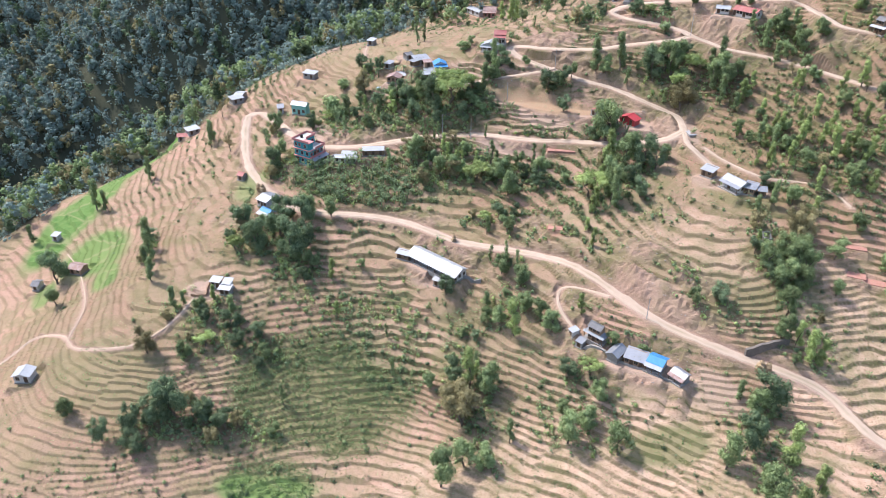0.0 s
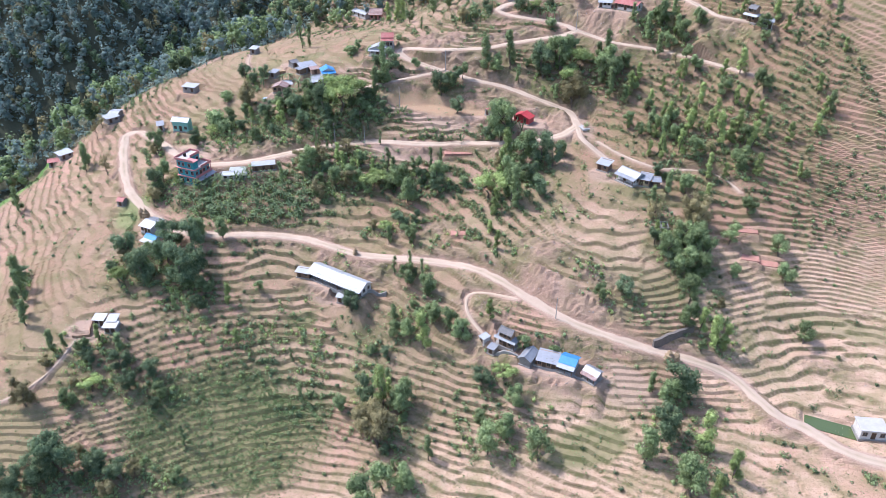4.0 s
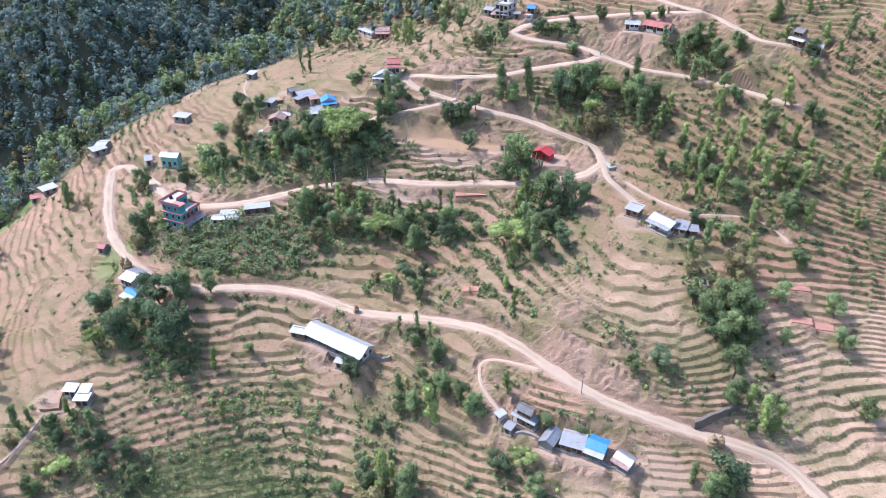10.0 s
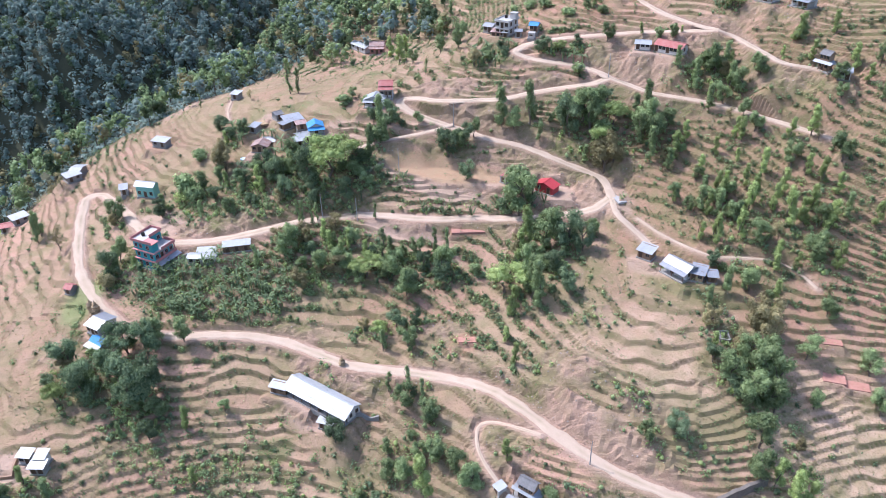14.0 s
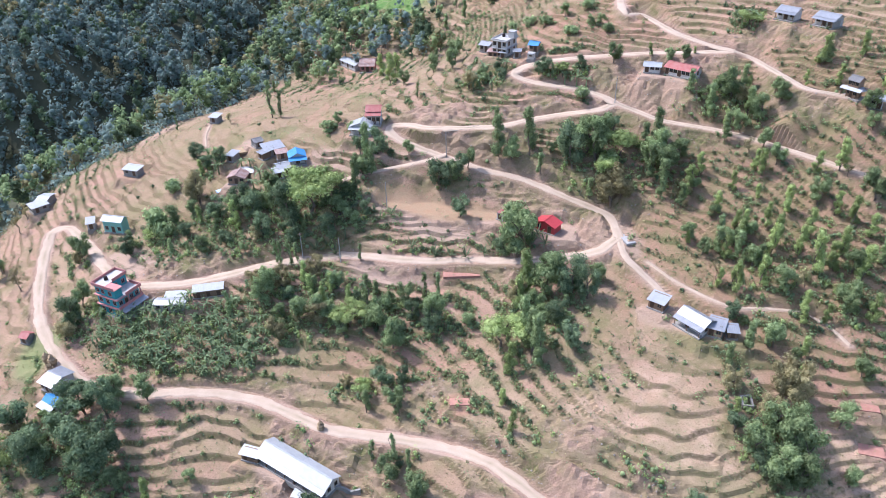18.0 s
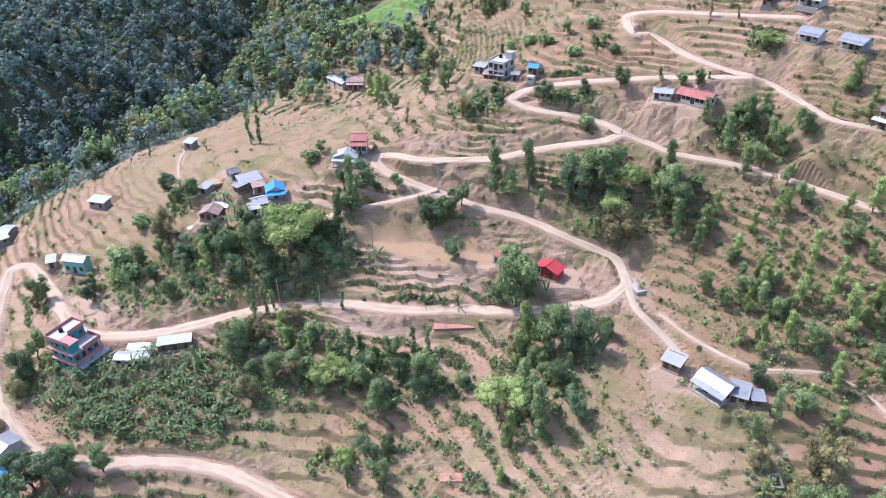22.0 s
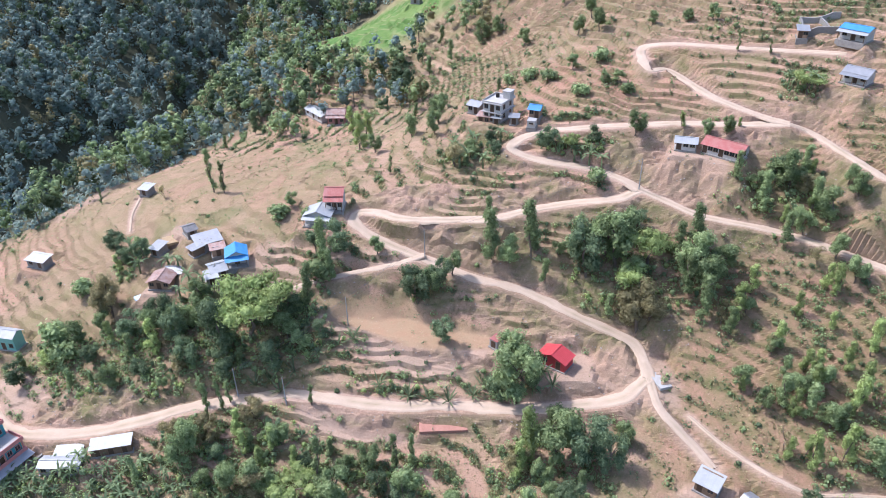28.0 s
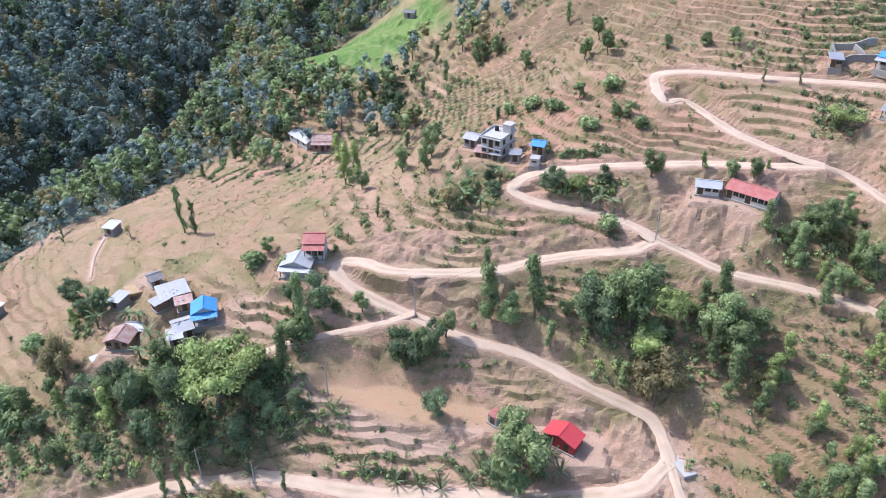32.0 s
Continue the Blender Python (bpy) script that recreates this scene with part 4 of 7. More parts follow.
def tube(bm, points, radii, sides=6):
    rings = []
    for i, (p, r) in enumerate(zip(points, radii)):
        p = Vector(p)
        d = Vector(points[min(i + 1, len(points) - 1)]) - Vector(points[max(i - 1, 0)])
        q = d.to_track_quat("Z", "Y")
        rings.append([bm.verts.new(p + q @ Vector((math.cos(6.2832 * k / sides) * r, math.sin(6.2832 * k / sides) * r, 0))) for k in range(sides)])
    for a, b in zip(rings, rings[1:]):
        for k in range(sides):
            bm.faces.new((a[k], a[(k + 1) % sides], b[(k + 1) % sides], b[k]))
    bm.faces.new(rings[-1])
    return rings


def block(*spans, bevel=0.02):
    bm = bmesh.new()
    for s in spans:
        box(bm, *s)
    if bevel:
        bmesh.ops.bevel(bm, geom=list(bm.edges), offset=bevel, segments=1, affect="EDGES")
    return bm


def sheet(a, b, c, ribs=0.4, thick=0.05, wave=0.014):
    """A corrugated sheet: from the low edge a-b up to the high edge that begins at c."""
    a, b, c = Vector(a), Vector(b), Vector(c)
    n = max(3, int((b - a).length / ribs))
    up = (b - a).cross(c - a).normalized()
    if up.z < 0:
        up = -up
    bm = bmesh.new()
    rows = []
    for i in range(2 * n + 1):
        p = a + (b - a) * (i / (2 * n))
        lift = up * (wave if i % 2 else 0.0)
        sag = (random.random() - 0.5) * 0.02
        rows.append([bm.verts.new(p + lift + up * s + (c - a) * k) for k, s in ((-0.0, sag), (1.0, 0)) for s in (s, s - thick)])
    for r, q in zip(rows, rows[1:]):
        bm.faces.new((r[0], q[0], q[2], r[2]))
        bm.faces.new((r[1], r[3], q[3], q[1]))
        bm.faces.new((r[0], r[1], q[1], q[0]))
        bm.faces.new((r[2], q[2], q[3], r[3]))
    for r in (rows[0], rows[-1]):
        bm.faces.new((r[0], r[2], r[3], r[1]))
    bmesh.ops.recalc_face_normals(bm, faces=bm.faces)
    return bm


def wall_shell(w, d, h, gable=0.0, axis="x", thick=0.28):
    """Four walls with thickness, and gable ends where the roof has them."""
    bm = bmesh.new()
    box(bm, -w / 2, w / 2, -d / 2, -d / 2 + thick, 0, h)
    box(bm, -w / 2, w / 2, d / 2 - thick, d / 2, 0, h)
    box(bm, -w / 2, -w / 2 + thick, -d / 2 + thick, d / 2 - thick, 0, h)
    box(bm, w / 2 - thick, w / 2, -d / 2 + thick, d / 2 - thick, 0, h)
    if gable:
        for s in (-1, 1):
            if axis == "x":
                tri = [(-d / 2, h), (d / 2, h), (0, h + gable)]
                pts = [[(x, y, z) for y, z in tri] for x in (s * w / 2, s * (w / 2 - thick))]
            else:
                tri = [(-w / 2, h), (w / 2, h), (0, h + gable)]
                pts = [[(x, y, z) for x, z in tri] for y in (s * d / 2, s * (d / 2 - thick))]
            a = [bm.verts.new(p) for p in pts[0]]
            b = [bm.verts.new(p) for p in pts[1]]
            bm.faces.new(a)
            bm.faces.new(b[::-1])
            for i in range(3):
                j = (i + 1) % 3
                bm.faces.new((a[i], b[i], b[j], a[j]))
    bmesh.ops.recalc_face_normals(bm, faces=bm.faces)
    return bm


def opening(parent, kind, x, y, z, turn, w, h, frame_mat=None):
    """A framed door or window set into a wall whose face looks to local -y at that turn."""
    frame_mat = frame_mat or M_WOOD
    bm = block((-w / 2 - 0.08, -w / 2, -0.06, 0.06, 0, h), (w / 2, w / 2 + 0.08, -0.06, 0.06, 0, h), (-w / 2 - 0.08, w / 2 + 0.08, -0.06, 0.06, h, h + 0.09), bevel=0)
    if kind == "window":
        box(bm, -w / 2 - 0.14, w / 2 + 0.14, -0.12, 0.05, -0.07, 0.0)
        box(bm, -0.03, 0.03, -0.04, 0.03, 0, h)
    ob = part(kind, bm, frame_mat, parent)
    ob.matrix_basis = pose(x, y, z, 0, 0, turn)
    if kind == "window":
        part("pane", block((-w / 2, w / 2, -0.02, 0.02, 0.0, h), bevel=0), M_GLASS, ob)
    else:
        part("door_leaf", block((-w / 2, w / 2, -0.03, 0.02, 0.02, h), bevel=0), M_DARKWOOD, ob)
    return ob


def openings_along(parent, plan, w, y, h, frame_mat=None, z0=0.0):
    """plan: a string such as 'w d w', spread evenly over a front of that width."""
    marks = plan.split()
    for i, k in enumerate(marks):
        x = -w / 2 + w * (i + 0.5) / len(marks)
        if k == "d":
            opening(parent, "door", x, y, z0, 0, 0.95, min(1.95, h - 0.35), frame_mat)
        elif k == "w":
            opening(parent, "window", x, y, z0 + 0.9, 0, 0.95, min(1.05, h - 1.3), frame_mat)


def roof_on(top, shape, w, d, h, rise, over, m_roof, label=""):
    wo, do = w / 2 + over, d / 2 + over
    if shape == "gable":
        e = rise * over / (d / 2)
        part("roof_slope", sheet((-wo, -do, h - e), (wo, -do, h - e), (-wo, 0, h + rise)), m_roof, top, label)
        part("roof_slope", sheet((-wo, do, h - e), (wo, do, h - e), (-wo, 0, h + rise)), m_roof, top)
        part("ridge_cap", block((-wo, wo, -0.16, 0.16, h + rise - 0.01, h + rise + 0.07)), m_roof, top)
    elif shape == "gable_y":
        e = rise * over / (w / 2)
        part("roof_slope", sheet((-wo, -do, h - e), (-wo, do, h - e), (0, -do, h + rise)), m_roof, top, label)
        part("roof_slope", sheet((wo, -do, h - e), (wo, do, h - e), (0, -do, h + rise)), m_roof, top)
        part("ridge_cap", block((-0.16, 0.16, -do, do, h + rise - 0.01, h + rise + 0.07)), m_roof, top)
    elif shape == "shed":
        part("roof", sheet((-wo, -do, h), (wo, -do, h), (-wo, do, h + rise)), m_roof, top, label)
    elif shape == "flat":
        part("roof", block((-wo, wo, -do, do, h, h + 0.15)), m_roof, top, label)


def house(name, label, x, y, z, turn, w, d, h, shape, m_roof, m_wall, rise=1.0, over=0.45, front="w d w", veranda=0.0, m_ver=None, side="", plinth=0.35, weights=0):
    h *= 0.88
    top = base_at(name, x, y, z, turn, label, name.replace("_", " "))
    part("plinth", block((-w / 2 - 0.25, w / 2 + 0.25, -d / 2 - 0.25 - veranda, d / 2 + 0.25, -1.2, plinth)), M_STONE, top)
    body = part("wall", wall_shell(w, d, h, rise if shape in ("gable", "gable_y") else 0.0, "x" if shape == "gable" else "y"), m_wall, top)
    body.location.z = plinth - 0.01
    if shape == "shed":
        part("gable_wall", block((-w / 2, w / 2, d / 2 - 0.25, d / 2, h + plinth - 0.02, h + plinth + rise - 0.06), bevel=0), m_wall, top)
    openings_along(top, front, w, -d / 2, h, z0=plinth)
    if side:
        for i, k in enumerate(side.split()):
            yy = -d / 2 + d * (i + 0.5) / len(side.split())
            for s in (-1, 1):
                if k == "w":
                    opening(top, "window", s * w / 2, yy, plinth + 0.9, 90 * s, 0.8, 0.95)
    holder = top
    roof_on(holder, shape, w, d, h + plinth, rise, over, m_roof)
    if veranda:
        n = max(2, int(w / 2.6))
        part("veranda_roof", sheet((-w / 2 - over, -d / 2 - veranda - 0.35, plinth + h * 0.72), (w / 2 + over, -d / 2 - veranda - 0.35, plinth + h * 0.72), (-w / 2 - over, -d / 2 + 0.02, plinth + h * 0.93)), m_ver or m_roof, top)
        for i in range(n + 1):
            xx = -w / 2 + 0.1 + (w - 0.2) * i / n
            part("post", block((xx - 0.07, xx + 0.07, -d / 2 - veranda - 0.02, -d / 2 - veranda + 0.12, plinth - 0.02, plinth + h * 0.735), bevel=0), M_WOOD, top)
    for i in range(weights):
        k = random.random()
        xx, yy = (random.random() - 0.5) * w * 0.8, -d / 2 * k * 0.85
        zz = plinth + h + (rise * (1 - abs(yy) / (d / 2)) if shape == "gable" else rise * (yy + d / 2) / d)
        part("roof_stone", block((xx - 0.14, xx + 0.14, yy - 0.1, yy + 0.12, zz + 0.0, zz + 0.19), bevel=0.05), M_STONE, top)
    return top


def farmhouse(label, x, y, z, turn, w, d):
    """An old house whose upper storey and dark roof rise out of a skirt of lower tin roofs."""
    top = base_at("farmhouse", x, y, z, turn, label, "farmhouse")
    part("plinth", block((-w / 2 - 0.2, w / 2 + 0.2, -d / 2 - 0.2, d / 2 + 0.2, -1.2, 0.4)), M_STONE, top)
    iw, idp = w - 2.4, max(2.4, d - 2.4)
    body = part("wall", wall_shell(iw, idp, 4.6, 0.9, "x"), M_MUD, top)
    body.location.z = 0.39
    openings_along(top, "w d w", iw, -idp / 2, 2.4, z0=0.4)
    openings_along(top, "w w w", iw, -idp / 2, 2.3, z0=2.75)
    roof_on(top, "gable", iw, idp, 5.0, 0.9, 0.35, M_TIN_DARK, "dark slate upper roof")
    for s in (-1, 1):
        part("skirt_roof", sheet((-w / 2 - 0.3, s * (d / 2 + 0.3), 2.5), (w / 2 + 0.3, s * (d / 2 + 0.3), 2.5), (-w / 2 - 0.3, s * (idp / 2 - 0.01), 3.1)), M_TIN_WHITE if s < 0 else M_TIN, top)
        part("skirt_roof", sheet((s * (w / 2 + 0.3), -idp / 2, 2.52), (s * (w / 2 + 0.3), idp / 2, 2.52), (s * (iw / 2 - 0.01), -idp / 2, 3.12)), M_TIN, top)
        for xx in (-w / 2 + 0.15, -w / 6, w / 6, w / 2 - 0.15):
            part("post", block((xx - 0.07, xx + 0.07, s * (d / 2) - 0.07, s * (d / 2) + 0.07, 0.38, 2.58), bevel=0), M_WOOD, top)
    return top


def parapet(top, w, d, z, height_, material, thick=0.16, gap=None):
    for s in (-1, 1):
        part("parapet", block((-w / 2, w / 2, s * d / 2 - (thick if s > 0 else 0), s * d / 2 + (0 if s > 0 else thick), z, z + height_)), material, top)
        part("parapet", block((s * w / 2 - (thick if s > 0 else 0), s * w / 2 + (0 if s > 0 else thick), -d / 2 + thick, d / 2 - thick, z, z + height_)), material, top)


def rooftop_tank(top, x, y, z, material):
    bm = bmesh.new()
    tube(bm, [(x, y, z), (x, y, z + 0.9), (x, y, z + 1.05), (x, y, z + 1.15)], [0.5, 0.5, 0.38, 0.16], 14)
    part("water_tank", bm, material, top, "small dark rooftop water tank")


def teal_house(x, y, z, turn, w, d):
    """Three storeys in teal and salmon, with a roof terrace, projecting slabs and a tin canopy."""
    top = base_at("townhouse", x, y, z, turn, "three-storey teal and salmon concrete house with a roof terrace", "house")
    part("plinth", block((-w / 2 - 0.3, w / 2 + 0.3, -d / 2 - 1.6, d / 2 + 0.3, -2.0, 0.3)), M_CONC, top)
    storey = 2.9
    for k in range(3):
        z0 = 0.29 + k * storey
        ww, x0 = (w - 0.6, 0.0) if k < 2 else (w * 0.42, -w * 0.27)
        if k < 2:
            body = part("wall", wall_shell(w - 0.6, d - 0.6, storey, 0, "x", 0.24), M_TEAL, top)
            body.location.z = z0
            openings_along(top, "w d w w", w - 0.6, -d / 2 + 0.3, storey, M_PINK, z0)
            for i in range(3):
                opening(top, "window", -w / 2 + 0.3, -d / 2 + 0.3 + (d - 0.6) * (i + 0.5) / 3, z0 + 0.9, -90, 1.0, 1.2, M_PINK)
                opening(top, "window", w / 2 - 0.3, -d / 2 + 0.3 + (d - 0.6) * (i + 0.5) / 3, z0 + 0.9, 90, 1.0, 1.2, M_PINK)
        else:
            back = part("wall", wall_shell(w - 0.6, d * 0.45, storey, 0, "x", 0.24), M_TEAL, top)
            back.location = (0, d * 0.24, z0)
            side = part("wall", wall_shell(w * 0.3, d * 0.42, storey, 0, "x", 0.24), M_TEAL, top)
            side.location = (-w * 0.32, -d * 0.22, z0)
            openings_along(top, "w d w", w - 0.6, d * 0.015, storey, M_PINK, z0)
            for yy in (-d * 0.22, d * 0.12, d * 0.34):
                opening(top, "window", -w / 2 + (0.18 if yy < 0 else 0.3), yy, z0 + 0.9, -90, 0.9, 1.1, M_PINK)
        part("floor_slab", block((-w / 2 - 0.25, w / 2 + 0.25, -d / 2 - 0.35, d / 2 + 0.2, z0 + storey - 0.09, z0 + storey + 0.12) if k < 2 else (-w / 2 - 0.2, w / 2 + 0.2, -d * 0.0, d / 2 + 0.2, z0 + storey - 0.05, z0 + storey + 0.12)), M_PINK, top, "salmon-painted projecting slab edge")
        if k == 2:
            part("floor_slab", block((-w / 2 - 0.2, -w * 0.15, -d / 2 - 0.1, 0.0, z0 + storey - 0.05, z0 + storey + 0.12)), M_PINK, top)
    z3 = 0.29 + 3 * storey + 0.12
    part("roof", block((-w / 2, w / 2, 0.05, d / 2, z3 - 0.01, z3 + 0.03), bevel=0), M_PLASTER, top, "pale concrete roof deck")
    part("terrace_deck", block((-w / 2 + 0.1, w / 2 - 0.1, -d / 2 - 0.1, 0.0, 0.29 + 2 * storey + 0.11, 0.29 + 2 * storey + 0.15), bevel=0), M_CONC, top)
    for x0, x1, y0, y1, zz, m in (
        (-w / 2 - 0.2, w / 2 + 0.2, d / 2 + 0.04, d / 2 + 0.2, z3, M_PINK),
        (-w / 2 - 0.2, -w / 2 - 0.04, -d / 2, d / 2 + 0.04, z3, M_PINK),
        (w / 2 + 0.04, w / 2 + 0.2, 0.1, d / 2 + 0.04, z3, M_PINK),
        (-w * 0.1, w / 2 + 0.04, -0.02, 0.14, z3, M_PINK),
        (-w * 0.14, w / 2 + 0.25, -d / 2 - 0.35, -d / 2 - 0.2, 0.41 + 2 * storey, M_PINK),
        (w / 2 + 0.1, w / 2 + 0.25, -d / 2 - 0.2, 0.0, 0.41 + 2 * storey, M_PINK),
        (-w / 2 - 0.25, w / 2 + 0.25, -d / 2 - 0.35, -d / 2 - 0.2, 0.41 + storey, M_PINK),
    ):
        part("parapet", block((x0, x1, y0, y1, zz, zz + 0.75)), m, top)
    for i in range(4):
        xx = -w * 0.05 + (w * 0.55 - 0.2) * i / 3
        part("pillar", block((xx - 0.12, xx + 0.12, -d / 2 - 0.3, -d / 2 - 0.06, 0.29, 0.3 + storey * (2 if i % 3 == 0 else 1)), bevel=0), M_PINK, top)
    part("canopy", sheet((-w / 2, -d / 2 - 2.0, storey - 0.25), (w / 2 + 0.4, -d / 2 - 2.0, storey - 0.25), (-w / 2, -d / 2 - 0.1, storey + 0.35)), M_TIN, top, "blue-grey tin canopy over the ground floor")
    for i in range(4):
        xx = -w / 2 + 0.1 + w * i / 3
        part("canopy_post", block((xx - 0.05, xx + 0.05, -d / 2 - 1.9, -d / 2 - 1.8, 0.28, storey - 0.22), bevel=0), M_CONC, top)
    rooftop_tank(top, -w * 0.1, d * 0.28, z3, M_DARK)
    return top


def concrete_house(label, x, y, z, turn, w, d):
    """Two white storeys under a flat roof with parapets and a stair tower."""
    top = base_at("concrete_house", x, y, z, turn, label, "house")
    part("plinth", block((-w / 2 - 0.2, w / 2 + 0.2, -d / 2 - 0.2, d / 2 + 0.2, -1.5, 0.3)), M_STONE, top)
    for k in range(2):
        z0 = 0.29 + 2.35 * k
        body = part("wall", wall_shell(w, d, 2.35, 0, "x", 0.24), M_PLASTER, top)
        body.location.z = z0
        openings_along(top, "w d w", w, -d / 2, 2.35, z0=z0)
        for yy in (-d / 4, d / 4):
            opening(top, "window", -w / 2, yy, z0 + 0.9, -90, 0.9, 1.1)
            opening(top, "window", w / 2, yy, z0 + 0.9, 90, 0.9, 1.1)
        part("floor_slab", block((-w / 2 - 0.45, w / 2 + 0.45, -d / 2 - 0.6, d / 2 + 0.45, z0 + 2.33, z0 + 2.47)), M_CONC, top)
    parapet(top, w + 0.7, d + 0.7, 5.1, 0.45, M_PLASTER)
    part("stair_tower", block((w / 2 - 1.9, w / 2 + 0.1, d / 2 - 2.2, d / 2, 5.1, 7.0)), M_PLASTER, top, "white stair tower on the roof")
    part("stair_tower_roof", block((w / 2 - 2.1, w / 2 + 0.3, d / 2 - 2.4, d / 2 + 0.2, 6.99, 7.12)), M_CONC, top)
    rooftop_tank(top, -w * 0.2, d * 0.2, 5.1, M_DARK)
    return top

house("shed", "grey stone shed with a weathered tin gable roof", 47.3, 155.6, 11.73, 49, 4.7, 3.1, 2.6, "gable", M_TIN, M_STONE, front='w',rise=0.9)
house("house", "long mud-walled house under pale grey tin sheets", 52.1, 153.4, 11.73, -30, 5.0, 3.9, 2.6, "shed", M_TIN, M_MUD, front='w d w d',rise=0.7,weights=5)
house("house", "blue-roofed house with a white tin veranda", 57.3, 151.2, 12.11, -37, 3.9, 3.9, 2.8, "gable", M_BLUE, M_PLASTER, front='w d w',veranda=1.5,m_ver=M_TIN_WHITE,rise=0.8)
house("house", "stone house with grey roof and rusty veranda sheets", 62.6, 147.2, 11.22, -53, 3.8, 2.4, 2.5, "gable", M_TIN, M_STONE, front='d w',veranda=1.3,m_ver=M_TIN_RUST,rise=0.6,weights=4)
farmhouse("two-tiered old farmhouse with a dark slate upper roof", 42.6, 161.3, 13.35, -45, 6.1, 2.8)
house("outhouse", "small white outhouse with a flat tin lid", 36.9, 164.0, 12.78, -64, 2.0, 2.2, 2.2, "shed", M_TIN_WHITE, M_PLASTER, front='d',rise=0.3,over=0.2)
house("outhouse", "small stone outhouse with a grey tin lid", 38.5, 160.8, 11.66, -44, 2.0, 2.2, 2.0, "shed", M_TIN, M_STONE, front='d',rise=0.3,over=0.2)
house("longhouse", "long white tin-roofed house, older half, beside a red earth yard", -4.7, 198.9, 15.29, -42, 11.7, 4.3, 3.0, "gable", M_TIN_WHITE, M_PLASTER, front='w d w w d w',veranda=1.3,m_ver=M_TIN_WHITE,rise=1.0,side='w w')
house("longhouse", "long white tin-roofed house, newer half with a stepped roof", 2.7, 192.2, 15.29, -42, 8.5, 4.3, 3.0, "gable", M_TIN_WHITE, M_PLASTER, front='w d w w d',veranda=1.3,m_ver=M_TIN_WHITE,rise=1.15,side='w w')
house("shed", "open timber cattle shed with a white tin roof", -12.6, 201.5, 15.29, -26, 4.2, 2.0, 2.2, "shed", M_TIN_WHITE, M_WOOD, front='d w',rise=0.5)
house("shed", "small stone shed with a bright tin roof", -0.9, 190.2, 12.32, -27, 3.6, 2.0, 2.3, "shed", M_TIN_WHITE, M_STONE, front='d w',rise=0.5)
house("house", "white tin-roofed farmhouse beside a clay yard", -70.4, 189.0, 12.70, -13, 2.8, 2.1, 2.6, "shed", M_TIN_WHITE, M_PLASTER, front='w d',rise=0.5)
house("house", "white farmhouse wing with a pale tin roof", -66.7, 188.3, 12.31, -9, 2.2, 2.4, 2.8, "shed", M_TIN_WHITE, M_PLASTER, front='d w',rise=0.5)
house("shed", "low stone cattle shed with a grey tin roof", -66.9, 185.8, 12.31, -9, 3.2, 2.0, 2.2, "shed", M_TIN, M_STONE, front='d d',rise=0.4)
house("house", "roadside house with a wide grey tin roof", -60.7, 225.9, 22.43, -36, 4.5, 6.0, 3.0, "gable", M_TIN, M_PLASTER, front='w d w',rise=0.8)
house("house", "blue-roofed roadside house with a white veranda", -59.8, 219.4, 21.02, -40, 4.3, 2.1, 2.6, "gable", M_BLUE, M_PLASTER, front='w d',veranda=1.8,m_ver=M_TIN_WHITE,rise=0.7)
house("hut", "small hut with a rusty red roof by the road", -74.3, 245.2, 22.87, -25, 2.3, 2.7, 2.2, "gable", M_REDOLD, M_STONE, front='d',rise=0.7,over=0.3)
house("shed", "timber shed with a steep white tin roof", 84.9, 211.7, 40.02, -47, 3.7, 3.1, 2.4, "shed", M_TIN_WHITE, M_WOOD, front='d w',rise=0.8)
house("house", "broad house with a large grey tin roof and veranda", 91.0, 204.3, 39.11, -61, 6.9, 3.8, 3.0, "gable", M_TIN, M_PLASTER, front='w d w w',veranda=1.4,m_ver=M_TIN,rise=1.0,side='w w')
house("shed", "mud-walled lean-to with patched grey tin", 94.6, 201.4, 39.11, -36, 3.1, 3.9, 2.4, "shed", M_TIN, M_MUD, front='d w',rise=0.6,weights=4)
house("shed", "small goat shed with grey tin", 97.5, 199.7, 39.11, -17, 2.0, 2.5, 2.0, "shed", M_TIN, M_WOOD, front='d',rise=0.4)
house("greenhouse", "long pale poultry shed with a white tin roof", -35.0, 243.4, 30.50, -9, 8.2, 3.1, 2.4, "gable", M_TIN_WHITE, M_CONC, front='w d w w',rise=0.5,over=0.25)
house("greenhouse", "pale poultry shed with a bright white roof", -34.3, 246.4, 30.50, -3, 5.3, 2.4, 2.4, "shed", M_TIN_WHITE, M_CONC, front='w w d',rise=0.35,over=0.2)
house("greenhouse", "open shed with a long strip of white tin", -25.3, 245.2, 32.77, 4, 7.8, 2.9, 2.2, "shed", M_TIN_WHITE, M_WOOD, front='d d d',rise=0.35,over=0.2)
house("house", "hut with a bright red gable roof and red tin walls", 65.7, 242.8, 45.43, -45, 6.0, 3.5, 2.6, "gable_y", M_RED, M_RED, front='w d',rise=1.1,over=0.4)
house("shed", "small concrete toilet block with red sides", 54.6, 249.0, 46.49, -49, 2.0, 2.2, 2.2, "shed", M_REDOLD, M_CONC, front='d',rise=0.1,over=0.05)
house("hut", "lone stone hut with a white tin roof", -32.1, 330.9, 49.28, -26, 2.8, 3.2, 2.2, "shed", M_TIN_WHITE, M_STONE, front='d',rise=0.5)
house("house", "village house with a blue hipped tin roof", -1.2, 282.9, 52.76, 8, 4.5, 4.2, 2.7, "gable_y", M_BLUE, M_PLASTER, front='w d w',veranda=1.5,m_ver=M_BLUE,rise=1.1)
house("house", "stone village house with patched white and rusty tin", -5.6, 280.1, 50.78, 22, 3.3, 4.5, 2.5, "gable", M_TIN_WHITE, M_STONE, front='w d',rise=0.8,weights=6)
